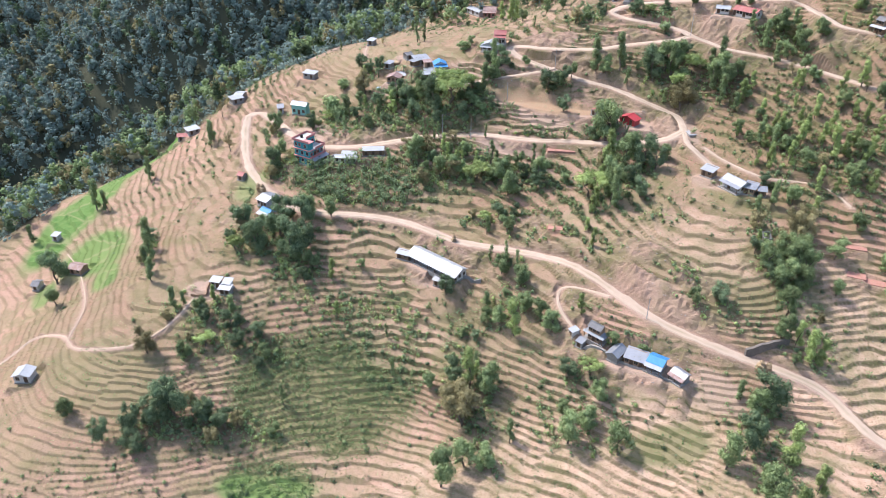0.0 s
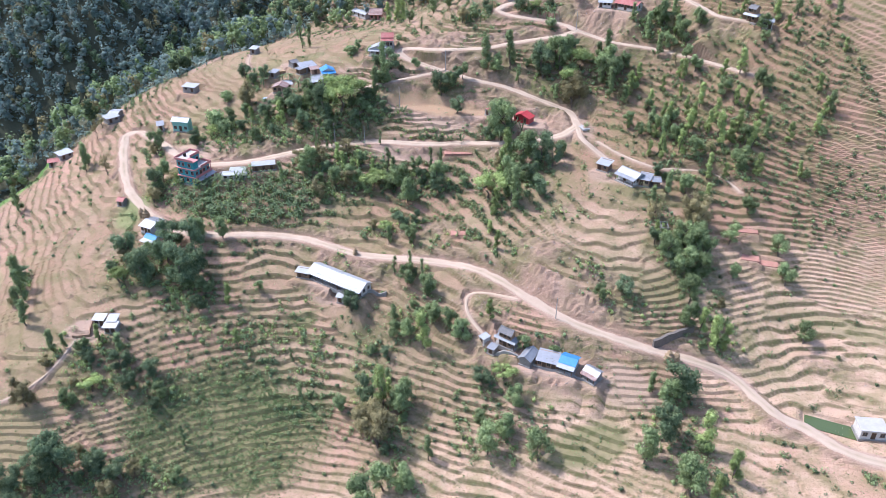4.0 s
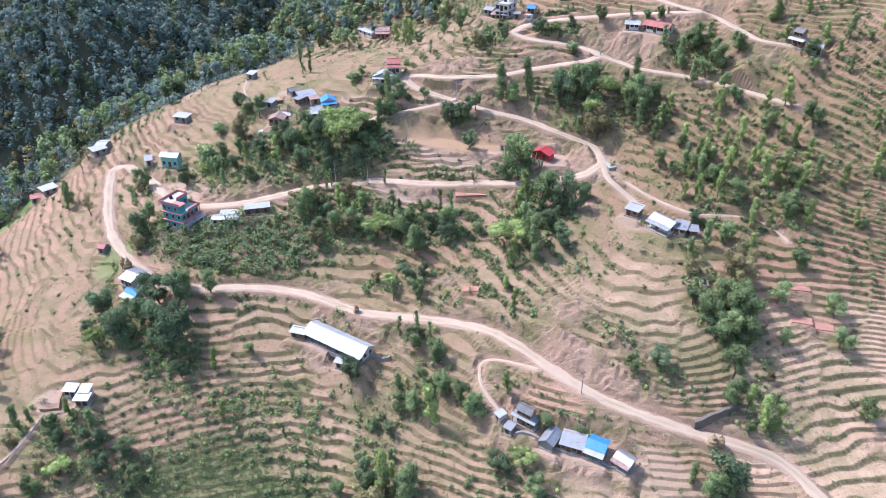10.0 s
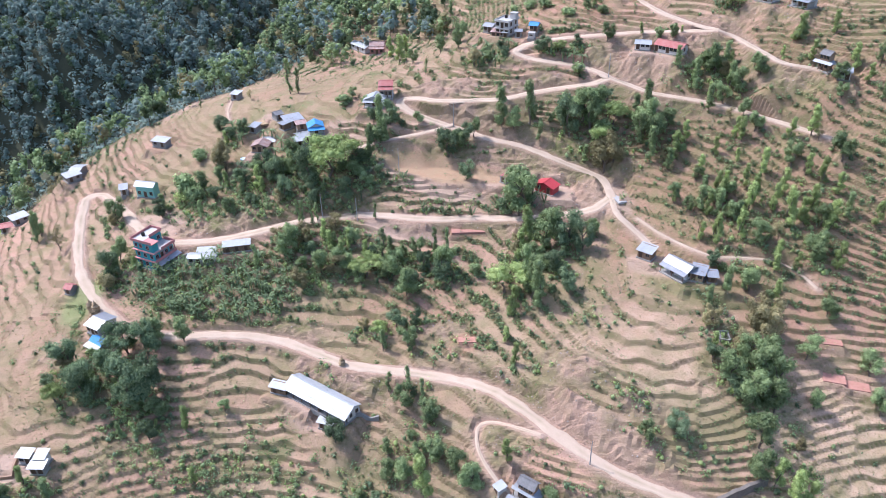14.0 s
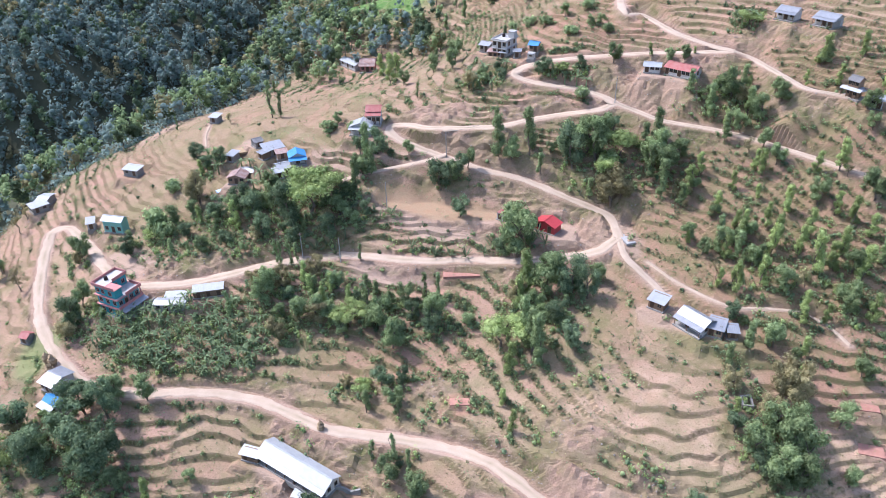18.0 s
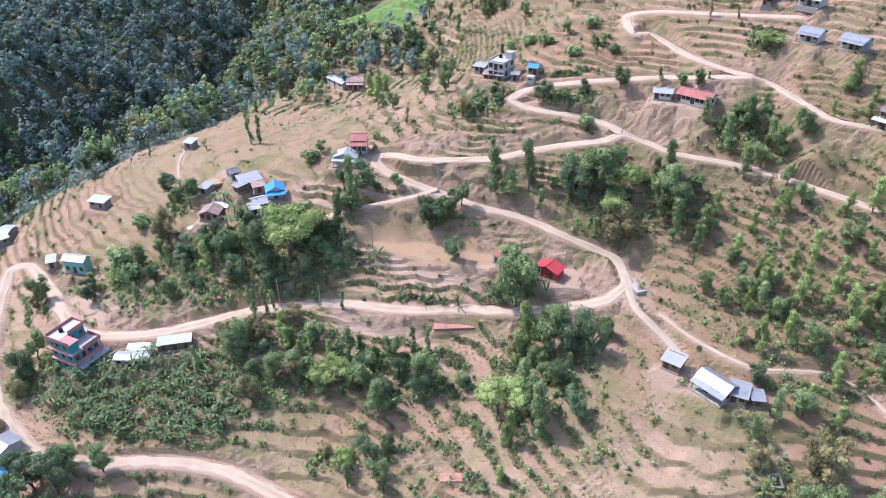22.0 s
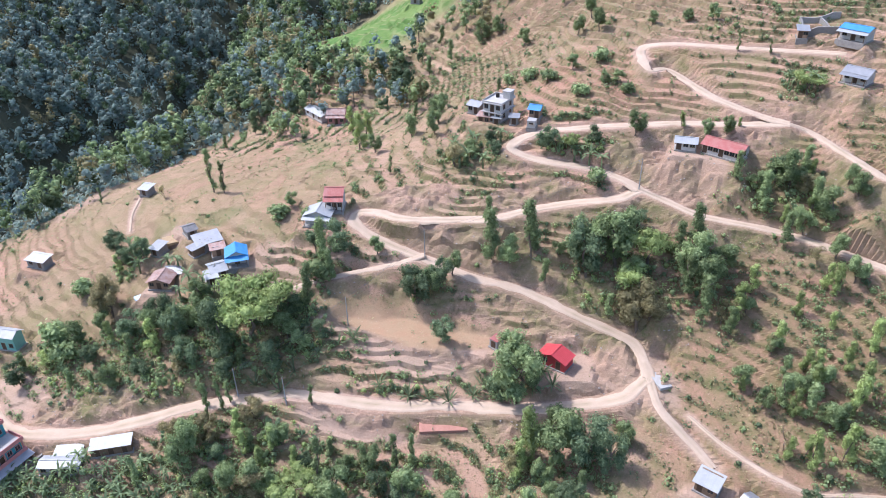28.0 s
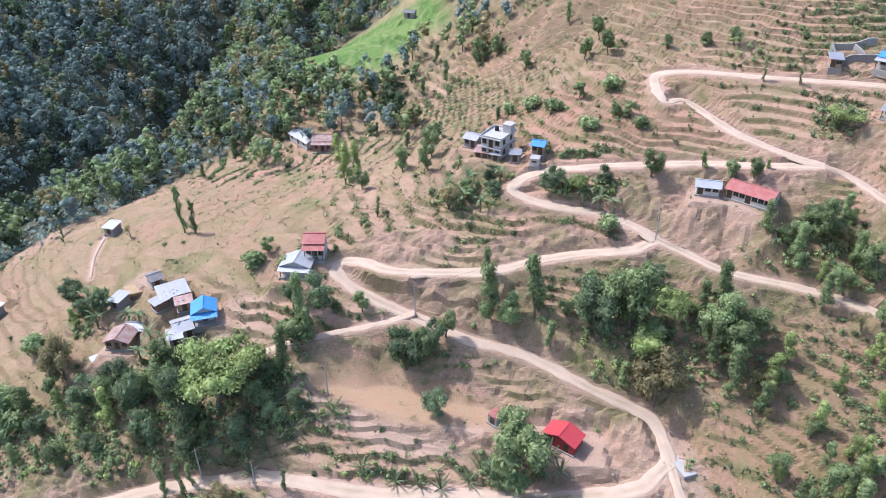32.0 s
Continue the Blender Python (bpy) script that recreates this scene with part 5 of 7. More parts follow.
house("house", "stone village house with long grey tin roof", -8.9, 290.7, 52.67, 23, 5.7, 4.5, 2.4, "shed", M_TIN, M_STONE, front='w d w',rise=0.6,weights=6)
house("shed", "old shed with a grey plank and slate roof", -14.4, 298.0, 52.44, 30, 2.4, 3.5, 2.2, "gable", M_TIN_DARK, M_STONE, front='d',rise=0.6)
house("house", "brown mud house with rusty tin sheets", -19.1, 282.7, 47.75, -13, 5.1, 4.5, 2.4, "gable_y", M_TIN_RUST, M_MUD, front='w d w',rise=0.9,weights=4)
house("house", "stone village house with a grey gable roof", -16.6, 285.7, 47.75, -9, 3.7, 2.9, 2.4, "gable", M_TIN, M_STONE, front='d w',rise=0.8)
house("shed", "narrow shed with blue-grey tin among palms", -21.9, 294.8, 49.71, -27, 2.4, 3.5, 2.2, "shed", M_TIN, M_STONE, front='d',rise=0.3)
house("shed", "small lean-to of patched tin", -11.2, 287.5, 52.67, -52, 2.4, 2.9, 2.2, "shed", M_TIN, M_WOOD, front='d',rise=0.3)
house("shed", "low shed with bright patched tin", -6.6, 277.1, 50.78, 15, 2.4, 3.0, 2.2, "shed", M_TIN_WHITE, M_STONE, front='d',rise=0.3)
house("shed", "brick-red rusty lean-to beside the blue-roofed house", -6.0, 286.6, 52.67, 15, 3.0, 2.4, 2.2, "shed", M_TIN_RUST, M_MUD, front='d',rise=0.3,weights=3)
house("house", "white house with a pale blue-grey tin gable roof", 18.9, 288.3, 58.71, -16, 6.1, 4.5, 2.7, "gable_y", M_TIN_WHITE, M_PLASTER, front='w d w',rise=1.2,veranda=1.2,m_ver=M_TIN_WHITE)
house("house", "two-storey white house with a faded red roof", 22.9, 291.8, 60.34, -9, 4.0, 4.5, 4.7, "gable", M_REDOLD, M_PLASTER, front='w d w',rise=1.0,veranda=1.3,m_ver=M_REDOLD)
house("house", "stone house with a silvery tin roof", 62.3, 316.5, 73.09, -41, 3.3, 3.9, 2.6, "gable", M_TIN, M_STONE, front='w d',rise=0.7)
house("shed", "mud-walled shed with rusty red tin", 62.9, 307.2, 73.22, -29, 3.2, 2.7, 2.6, "shed", M_TIN_RUST, M_MUD, front='d w',rise=0.4)
house("shed", "low shed with whitish tin", 65.5, 304.4, 73.84, -29, 2.0, 2.0, 2.2, "shed", M_TIN_WHITE, M_STONE, front='d',rise=0.3)
house("shed", "low shed with grey tin", 69.3, 301.9, 74.71, -18, 2.0, 2.0, 2.2, "shed", M_TIN, M_STONE, front='d',rise=0.3)
house("house", "small house with a bright blue tin roof", 74.8, 301.7, 76.38, -32, 2.6, 2.8, 2.6, "gable", M_BLUE, M_MUD, front='w d',rise=0.7)
house("tank", "white concrete water tank house", 73.0, 298.2, 75.11, -26, 2.0, 2.2, 1.8, "flat", M_CONC, M_PLASTER, front='w',over=0.1)
house("schoolhouse", "long schoolhouse with a faded red tin roof", 111.7, 273.4, 75.21, -51, 8.9, 4.6, 2.5, "gable", M_REDOLD, M_PLASTER, front='d w w d w w w',rise=1.1,side='w')
house("schoolhouse", "older school wing with a pale tin roof", 104.3, 278.0, 75.41, -25, 4.4, 3.4, 2.2, "gable", M_TIN_WHITE, M_PLASTER, front='d w w',rise=0.7,side='w')
house("hut", "stone hut with a white tin roof at the ridge", -57.2, 308.9, 40.93, -25, 5.4, 3.2, 2.4, "shed", M_TIN_WHITE, M_STONE, front='w d',rise=0.5)
house("house", "low house with a whitish tin roof", -91.6, 318.2, 28.33, -10, 3.6, 6.1, 2.4, "gable", M_TIN_WHITE, M_STONE, front='w d',rise=0.6)
house("house", "two-storey house with pale green walls and white roof", -57.6, 282.2, 34.56, -20, 6.3, 3.2, 4.6, "gable", M_TIN_WHITE, M_GREENP, front='w d w',rise=0.9)
house("shed", "grey shed beside the green house", -67.3, 288.9, 32.80, 13, 2.0, 3.4, 2.4, "shed", M_TIN, M_CONC, front='d',rise=0.5)
house("house", "white house with bright tin roof on the spur", 17.0, 378.9, 51.51, -59, 11.3, 4.1, 2.5, "gable", M_TIN_WHITE, M_PLASTER, front='w d w',rise=0.8)
house("house", "two-storey pink house with a brownish gable roof", 23.5, 372.6, 51.51, -10, 5.8, 4.5, 4.3, "gable", M_TIN_RUST, M_PINK, front='w d w',rise=1.2,veranda=1.2)
house("house", "white house with a silvery tin roof and veranda", 144.2, 279.2, 88.18, -58, 5.4, 3.6, 2.8, "gable", M_TIN, M_PLASTER, front='w d w',veranda=1.2,rise=0.9)
house("house", "house with a grey tin roof and veranda on the ridge", 151.3, 270.8, 87.99, -65, 6.0, 3.9, 2.8, "gable", M_TIN, M_PLASTER, front='w d w',veranda=1.2,rise=0.9)
house("shed", "tiny white-roofed stone shed", 151.2, 268.5, 87.99, -66, 2.0, 3.3, 2.0, "shed", M_TIN_WHITE, M_STONE, front='d',rise=0.3)
farmhouse("old two-tiered farmhouse with a dark roof", 145.7, 245.4, 76.05, -67, 5.1, 3.9)
house("house", "white house with a pale tin roof", 148.6, 240.3, 75.15, -34, 3.0, 3.9, 2.6, "gable", M_TIN_WHITE, M_PLASTER, front='w d',rise=0.7)
house("hut", "small mud hut with a blue-grey roof", 141.3, 299.6, 93.41, -27, 2.2, 3.9, 2.2, "shed", M_TIN, M_MUD, front='d w',rise=0.4)
house("house", "long house with a pale blue tin roof", 151.1, 292.7, 94.06, -58, 6.3, 3.9, 3.0, "gable", M_BLUE, M_PLASTER, front='w d w',veranda=1.3,m_ver=M_TIN_WHITE,rise=0.7)
house("hut", "stone field hut beside the rice terraces", 60.6, 455.9, 72.27, -23, 4.1, 3.9, 2.4, "gable", M_TIN_DARK, M_STONE, front='d',rise=0.6)
house("house", "white flat-roofed house beside a green pond", 124.5, 120.8, 7.75, -16, 6.0, 4.3, 3.0, "flat", M_CONC, M_PLASTER, front='w d w',over=0.3)
house("house", "white house with a blue-grey tin roof on the spur", -121.3, 162.4, -1.72, -0, 4.6, 3.9, 2.8, "gable_y", M_TIN_WHITE, M_PLASTER, front='w d',rise=0.8)
house("hut", "tiny white hut among green rice terraces", -148.0, 241.7, -1.02, -8, 2.1, 2.4, 2.3, "shed", M_TIN_WHITE, M_PLASTER, front='d',rise=0.3)
house("hut", "brown mud hut with a rusty roof", -128.4, 216.6, 0.37, -15, 4.7, 3.9, 2.6, "gable", M_TIN_RUST, M_MUD, front='d w',rise=0.8)
house("hut", "small whitewashed hut with a dark roof", -143.5, 214.6, -5.17, -7, 2.1, 3.6, 2.3, "gable", M_TIN_DARK, M_PLASTER, front='d',rise=0.7)
house("shed", "low stone shed with a brick-red roof", -116.1, 305.3, 13.78, 14, 4.4, 4.0, 2.4, "gable", M_REDOLD, M_STONE, front='d w',rise=0.6)
house("shed", "low stone shed with a white roof", -112.1, 306.8, 16.12, 41, 5.2, 4.0, 2.4, "shed", M_TIN_WHITE, M_STONE, front='d w',rise=0.4)
house("hut", "stone hut with a pale tin roof near the forest edge", -92.2, 313.1, 28.33, 39, 5.0, 4.0, 2.4, "shed", M_TIN_WHITE, M_STONE, front='d w',rise=0.4)
teal_house(-49.1, 247.7, 29.13, 57, 7.8, 7.9)
concrete_house("two-storey white concrete house with flat roof and stair tower", 66.4, 307.7, 74.47, -40, 5.1, 6.8)

# ---- yards, walls, poles, ponds, ricks ----
def stone_wall(name, label, points, tall, thick=0.5, material=None, step=1.6):
    """A dry stone wall along a line of x, y; it follows the ground."""
    verts, faces = [], []
    pts = []
    for (x0, y0), (x1, y1) in zip(points, points[1:]):
        n = max(1, int(math.hypot(x1 - x0, y1 - y0) / step))
        pts += [(x0 + (x1 - x0) * i / n, y0 + (y1 - y0) * i / n) for i in range(n)]
    pts.append(points[-1])
    for i, (x, y) in enumerate(pts):
        ax, ay = pts[max(0, i - 1)]
        bx, by = pts[min(len(pts) - 1, i + 1)]
        l = math.hypot(bx - ax, by - ay) or 1
        nx, ny = -(by - ay) / l * thick / 2, (bx - ax) / l * thick / 2
        z = height(x, y)
        zt = z + tall * random.uniform(0.88, 1.08)
        verts += [(x - nx * 1.2, y - ny * 1.2, z - 0.8), (x - nx, y - ny, zt), (x + nx, y + ny, zt), (x + nx * 1.2, y + ny * 1.2, z - 0.8)]
        if i:
            o, k = (i - 1) * 4, i * 4
            faces += [(o + j, o + j + 1, k + j + 1, k + j) for j in range(3)]
    e = len(verts)
    faces += [(0, 1, 2, 3), (e - 1, e - 2, e - 3, e - 4)]
    me = bpy.data.meshes.new(name)
    me.from_pydata(verts, [], faces)
    me.materials.append(material or M_STONE)
    return tagged(new(name, me), label, "wall")


def slab(name, label, x, y, w, d, turn, thick, material, category, lift=0.05):
    e = base_at(name, x, y, height(x, y), turn, label, category)
    part("slab", block((-w / 2, w / 2, -d / 2, d / 2, -0.5, thick + lift), bevel=0.03), material, e)
    return e


def utility_pole(x, y, turn, tall=8.0):
    e = base_at("utility_pole", x, y, height(x, y), turn, "slim grey power pole with a short crossarm", "pole")
    bm = bmesh.new()
    tube(bm, [(0, 0, -0.8), (0, 0, tall / 2), (0, 0, tall)], [0.14, 0.115, 0.085], 8)
    part("pole", bm, M_CONC, e)
    part("crossarm", block((-0.7, 0.7, -0.06, 0.06, tall - 0.55, tall - 0.43), bevel=0), M_WOOD, e)
    for xx in (-0.6, 0.0, 0.6):
        bm = bmesh.new()
        tube(bm, [(xx, 0, tall - 0.43 + (0.43 if xx == 0 else 0)), (xx, 0, tall - 0.25 + (0.4 if xx == 0 else 0))], [0.06, 0.045], 7)
        part("insulator", bm, M_DARKWOOD, e)
    return e


def power_line(a, b, sag=1.4):
    """Three sagging wires between two pole tops."""
    a, b = Vector(a), Vector(b)
    side = Vector((-(b - a).y, (b - a).x, 0)).normalized()
    bm = bmesh.new()
    for o in (-0.6, 0.0, 0.6):
        pts = []
        for i in range(11):
            u = i / 10
            p = a.lerp(b, u) + side * o
            p.z += (0.35 if o == 0 else 0) - sag * 4 * u * (1 - u)
            pts.append(p)
        tube(bm, pts, [0.016] * 11, 4)
    me = bpy.data.meshes.new("power_line")
    bm.to_mesh(me)
    bm.free()
    me.materials.append(M_TIN_DARK)
    return tagged(new("power_line", me), "three thin sagging power wires between poles", "wire")


def haystack(x, y, tall):
    rng = np.random.RandomState(int(abs(x) * 7 + y))
    e = base_at("haystack", x, y, height(x, y), 0, "tall conical brown haystack round a pole", "haystack")
    bm = bmesh.new()
    n = 14
    prof = [(0.62, -0.1), (0.72, 0.25), (0.66, 0.55), (0.42, 0.82), (0.1, 1.0)]
    tube(bm, [(rng.normal() * 0.03, rng.normal() * 0.03, h * tall) for _, h in prof], [r * tall * 0.5 for r, _ in prof], n)
    for v in bm.verts:
        v.co += Vector(rng.normal(size=3)) * 0.07
    part("hay", bm, M_HAY, e)
    bm = bmesh.new()
    tube(bm, [(0, 0, tall * 0.8), (0.03, 0, tall * 1.18)], [0.05, 0.04], 6)
    part("pole", bm, M_WOOD, e)
    return e


M_HAY = surface("brown_straw", (0.30, 0.21, 0.12), (0.38, 0.28, 0.17), 2.5, (0.17, 0.11, 0.06), 0.95, bump=0.8, stretch=(1, 1, 0.3))
M_SHEET = surface("pale_blue_plastic", (0.34, 0.46, 0.60), (0.42, 0.52, 0.62), 0.9, (0.28, 0.38, 0.5), 0.4, bump=0.4, tint=0.02)
M_REDBED = surface("red_brick_earth", (0.34, 0.16, 0.12), (0.28, 0.125, 0.09), 1.2, (0.36, 0.23, 0.18), 0.95, bump=0.5)
stone_wall("retaining_wall", "grey stone retaining wall round the house yard", [(-50.0, 247.4), (-46.8, 243.7), (-43.5, 245.5), (-40.0, 247.1)], 1.6)
# this wall's shade is painted by its darker stone
stone_wall("retaining_wall", "stone retaining wall above the road bend, shade put into its colour", [(80.4, 151.8), (84.4, 152.3), (89.5, 153.5), (92.4, 154.1)], 2.2, 0.8, M_STONE_SHADED)
stone_wall("yard_wall", "low stone wall beside the long house", [(1.0, 190.7), (7.7, 189.8), (11.8, 188.8)], 0.9)
stone_wall("yard_wall", "low clay wall round the farmhouse yard", [(-77.8, 185.6), (-73.0, 185.1), (-73.4, 191.0)], 0.8, 0.4, M_MUD)
stone_wall("yard_wall", "low stone wall along the front of the house row", [(39.2, 159.7), (44.5, 156.3), (50.8, 151.7), (58.4, 147.2), (62.9, 145.1)], 0.7)
utility_pole(-0.2, 251.5, 20, 8.0)
utility_pole(23.9, 260.8, 20, 8.0)
utility_pole(91.8, 272.2, 70, 8.0)
utility_pole(42.3, 270.8, 20, 8.0)
utility_pole(10.1, 246.9, 20, 7.5)
utility_pole(56.6, 163.5, 20, 7.0)
power_line((-0.2, 251.5, height(-0.2, 251.5) + 7.4), (23.9, 260.8, height(23.9, 260.8) + 7.4))
power_line((23.9, 260.8, height(23.9, 260.8) + 7.4), (42.3, 270.8, height(42.3, 270.8) + 7.4))
power_line((42.3, 270.8, height(42.3, 270.8) + 7.4), (91.8, 272.2, height(91.8, 272.2) + 7.4))
haystack(82.8, 146.8, 3.4)
haystack(84.6, 146.5, 3.0)
haystack(-65.8, 234.4, 3.2)
haystack(-64.1, 233.3, 3.2)
haystack(3.6, 202.8, 2.6)
haystack(-64.3, 231.1, 3.0)
slab("pond", "green algae-covered fish pond with an earth rim", 117.3, 124.6, 12.6, 4.4, -33, 0.12, M_POND, "pond")
slab("concrete_apron", "pale broken concrete apron at the road bend", 84.6, 235.2, 2.6, 6.5, 8, 0.1, M_CONC, "slab")
stone_wall("cistern", "small square stone cistern on a terrace", [(93.7, 183.9), (95.8, 183.6), (96.0, 185.7), (93.9, 185.9), (93.7, 183.9)], 1.2, 0.4)
stone_wall("ruined_wall", "roofless grey stone wall of a ruined house", [(143.3, 300.3), (152.3, 297.3)], 1.6, 0.5)
stone_wall("ruined_wall", "roofless grey stone wall of a ruined house", [(143.6, 305.4), (152.6, 302.6)], 1.6, 0.5)
stone_wall("ruined_wall", "roofless grey stone wall of a ruined house", [(143.2, 300.6), (143.6, 305.2)], 1.6, 0.5)
stone_wall("ruined_wall", "roofless grey stone wall of a ruined house", [(147.8, 299.0), (148.2, 303.6)], 1.6, 0.5)
slab("threshing_floor", "pale beaten-earth threshing floor strewn with straw", -19.0, 299.0, 5.2, 4.2, 20, 0.1, M_HAY, "slab")
slab("ground_sheet", "pale blue plastic sheet spread in a yard", -24.6, 281.6, 3.0, 2.0, 30, 0.08, M_SHEET, "sheet")
slab("brick_bed", "level bed of red earth bricks laid out to dry", 41.3, 235.6, 9.5, 3.0, -6, 0.12, M_REDBED, "bricks")
slab("brick_bed", "level bed of red earth bricks laid out to dry", 117.7, 173.8, 5.0, 3.2, -25, 0.12, M_REDBED, "bricks")
slab("brick_bed", "level bed of red earth bricks laid out to dry", 122.4, 171.8, 5.5, 3.0, -25, 0.12, M_REDBED, "bricks")
slab("brick_bed", "level bed of red earth bricks laid out to dry", 119.5, 181.7, 7.0, 2.2, -20, 0.12, M_REDBED, "bricks")
slab("brick_bed", "level bed of red earth bricks laid out to dry", 35.5, 200.3, 4.5, 2.2, -8, 0.12, M_REDBED, "bricks")

# ---- trees ----
def leaf_cloud(rng, lobes, count, size, flat=0.35):
    """Leaf sprays scattered over lobes (x, y, z, rx, ry, rz), thicker towards the outside; each spray is a bent pair of faces."""
    lobes = np.array(lobes, float)
    vol = lobes[:, 3] * lobes[:, 4] * lobes[:, 5]
    pick = rng.choice(len(lobes), count, p=vol / vol.sum())
    L = lobes[pick]
    d = rng.normal(size=(count, 3))
    d /= np.linalg.norm(d, axis=1)[:, None]
    r = 0.5 + 0.6 * rng.rand(count) ** 0.7
    c = L[:, :3] + d * L[:, 3:] * r[:, None]
    nrm = d + 0.42 * rng.normal(size=(count, 3)) + np.array([0, 0, flat])
    nrm /= np.linalg.norm(nrm, axis=1)[:, None]
    t = np.cross(nrm, rng.normal(size=(count, 3)))
    t /= np.linalg.norm(t, axis=1)[:, None]
    b = np.cross(nrm, t)
    s = size * (0.6 + 0.8 * rng.rand(count))[:, None]
    e = 0.65 + 0.35 * rng.rand(count)[:, None]
    v = np.stack([c - t * s, c - b * s * e * 0.6 + nrm * s * 0.25, c + t * s, c + b * s * e * 0.6 + nrm * s * 0.25 * rng.rand(count)[:, None]], 1)
    return v.reshape(-1, 3)


def ico(level):
    """Corners and faces of a ball of triangles."""
    bm = bmesh.new()
    bmesh.ops.create_icosphere(bm, subdivisions=level, radius=1.0)
    v = np.array([p.co for p in bm.verts])
    f = np.array([[p.index for p in q.verts] for q in bm.faces], np.int32)
    bm.free()
    return v, f


BALLS = {1: ico(1), 2: ico(2)}


def lumps(rng, lobes, level=1, fill=0.6):
    """The inner mass of foliage: an uneven ball in each lobe."""
    lobes = np.asarray(lobes, float)
    v, f = BALLS[level]
    n = len(lobes)
    r = fill * rng.uniform(0.65, 1.35, (n, len(v), 1))
    co = lobes[:, None, :3] + v[None] * r * lobes[:, None, 3:]
    tri = f[None] + (np.arange(n) * len(v))[:, None, None]
    return co.reshape(-1, 3), tri.reshape(-1, 3)


def leaf_mesh(name, verts, material, mass=None):
    n = len(verts) // 4
    me = bpy.data.meshes.new(name)
    q = np.arange(len(verts), dtype=np.int32).reshape(n, 4)
    tri = np.concatenate([q[:, [0, 1, 2]], q[:, [0, 2, 3]]], 0)
    if mass is not None:
        tri = np.concatenate([tri, mass[1] + len(verts)], 0)
        verts = np.concatenate([verts, mass[0]], 0)
    me.vertices.add(len(verts))
    me.vertices.foreach_set("co", np.asarray(verts, np.float32).ravel())
    me.loops.add(tri.size)
    me.loops.foreach_set("vertex_index", tri.astype(np.int32).ravel())
    me.polygons.add(len(tri))
    me.polygons.foreach_set("loop_start", np.arange(0, tri.size, 3, dtype=np.int32))
    me.update(calc_edges=True)
    me.materials.append(material)
    return me


def tree_form(rng, kind):
    """Lobes of the crown and trunk line, for a tree about 1 unit high for each metre given: returns lobes, trunk, branches, leaves, size."""
    if kind == "poplar":
        lobes = [(rng.uniform(-0.35, 0.35), rng.uniform(-0.35, 0.35), 1.6 + i * 1.02, rng.uniform(0.45, 0.8), rng.uniform(0.45, 0.8), 0.75) for i in range(8)]
        return lobes, 9.4, 0.14, 700, 0.175
    if kind == "round":
        lobes = [(rng.uniform(-1.7, 1.7), rng.uniform(-1.7, 1.7), rng.uniform(1.6, 6.2), rng.uniform(0.7, 1.5), rng.uniform(0.7, 1.5), rng.uniform(0.6, 1.15)) for i in range(14)]
        return lobes, 5.3, 0.2, 1900, 0.19
    if kind == "tall":
        lobes = [(rng.uniform(-0.9, 0.9) * (1.15 - i / 11), rng.uniform(-0.9, 0.9) * (1.15 - i / 11), 1.5 + i * 0.72, rng.uniform(0.7, 1.15), rng.uniform(0.7, 1.15), rng.uniform(0.7, 1.0)) for i in range(10)]
        return lobes, 7.8, 0.17, 1300, 0.19
    if kind == "spread":
        lobes = [(rng.uniform(-2.6, 2.6), rng.uniform(-2.6, 2.6), rng.uniform(3.6, 5.0), rng.uniform(1.0, 1.7), rng.uniform(1.0, 1.7), rng.uniform(0.5, 0.8)) for i in range(12)]
        return lobes, 4.2, 0.22, 1800, 0.17
    if kind == "thin":
        lobes = [(rng.uniform(-1.0, 1.0), rng.uniform(-1.0, 1.0), rng.uniform(2.0, 5.2), 0.7, 0.7, 0.6) for i in range(7)]
        return lobes, 5.0, 0.11, 300, 0.17
    lobes = [(rng.uniform(-0.8, 0.8), rng.uniform(-0.8, 0.8), rng.uniform(0.4, 1.3), rng.uniform(0.5, 0.8), rng.uniform(0.5, 0.8), rng.uniform(0.4, 0.7)) for i in range(5)]
    return lobes, 1.0, 0.06, 320, 0.18


def tree_pattern(name, kind, material, seed, label):
    rng = np.random.RandomState(seed)
    lobes, tall, r0, count, size = tree_form(rng, kind)
    crown = leaf_mesh("crown", leaf_cloud(rng, lobes, int(count * 1.3), size), material, None if kind == "thin" else lumps(rng, lobes, 1))
    bm = bmesh.new()
    bend = [(rng.normal() * 0.12 * i, rng.normal() * 0.12 * i, -0.6 + (tall + 0.6) * i / 5) for i in range(6)]
    tube(bm, bend, [r0 * (1.25 - 0.2 * i) for i in range(6)])
    for lobe in lobes[::2]:
        k = max(1, min(4, int(5 * (lobe[2] - 0.8) / tall)))
        p = Vector(bend[k])
        q = Vector(lobe[:3])
        tube(bm, [p, (p + q) / 2 + Vector((0, 0, 0.15)), q], [r0 * 0.5, r0 * 0.35, r0 * 0.15], 5)
    trunk = bpy.data.meshes.new("trunk")
    bm.to_mesh(trunk)
    bm.free()
    trunk.materials.append(M_BARK)
    return name, label, trunk, crown


def plant(pattern, x, y, size=1.0, wide=1.0, z=None, group=""):
    name, label, trunk, crown = pattern
    e = new(name)
    z = height(x, y) if z is None else z
    e.matrix_world = Matrix.Translation((x, y, z - 0.05)) @ pose(0, 0, 0, random.uniform(-4, 4), random.uniform(-4, 4), random.uniform(0, 360)) @ Matrix.Diagonal((size * wide, size * wide, size, 1))
    for n, me in (("trunk", trunk), ("crown", crown)):
        ob = new(n, me)
        ob.parent = e
    return tagged(e, label, "bush" if "bush" in name else "tree", group)


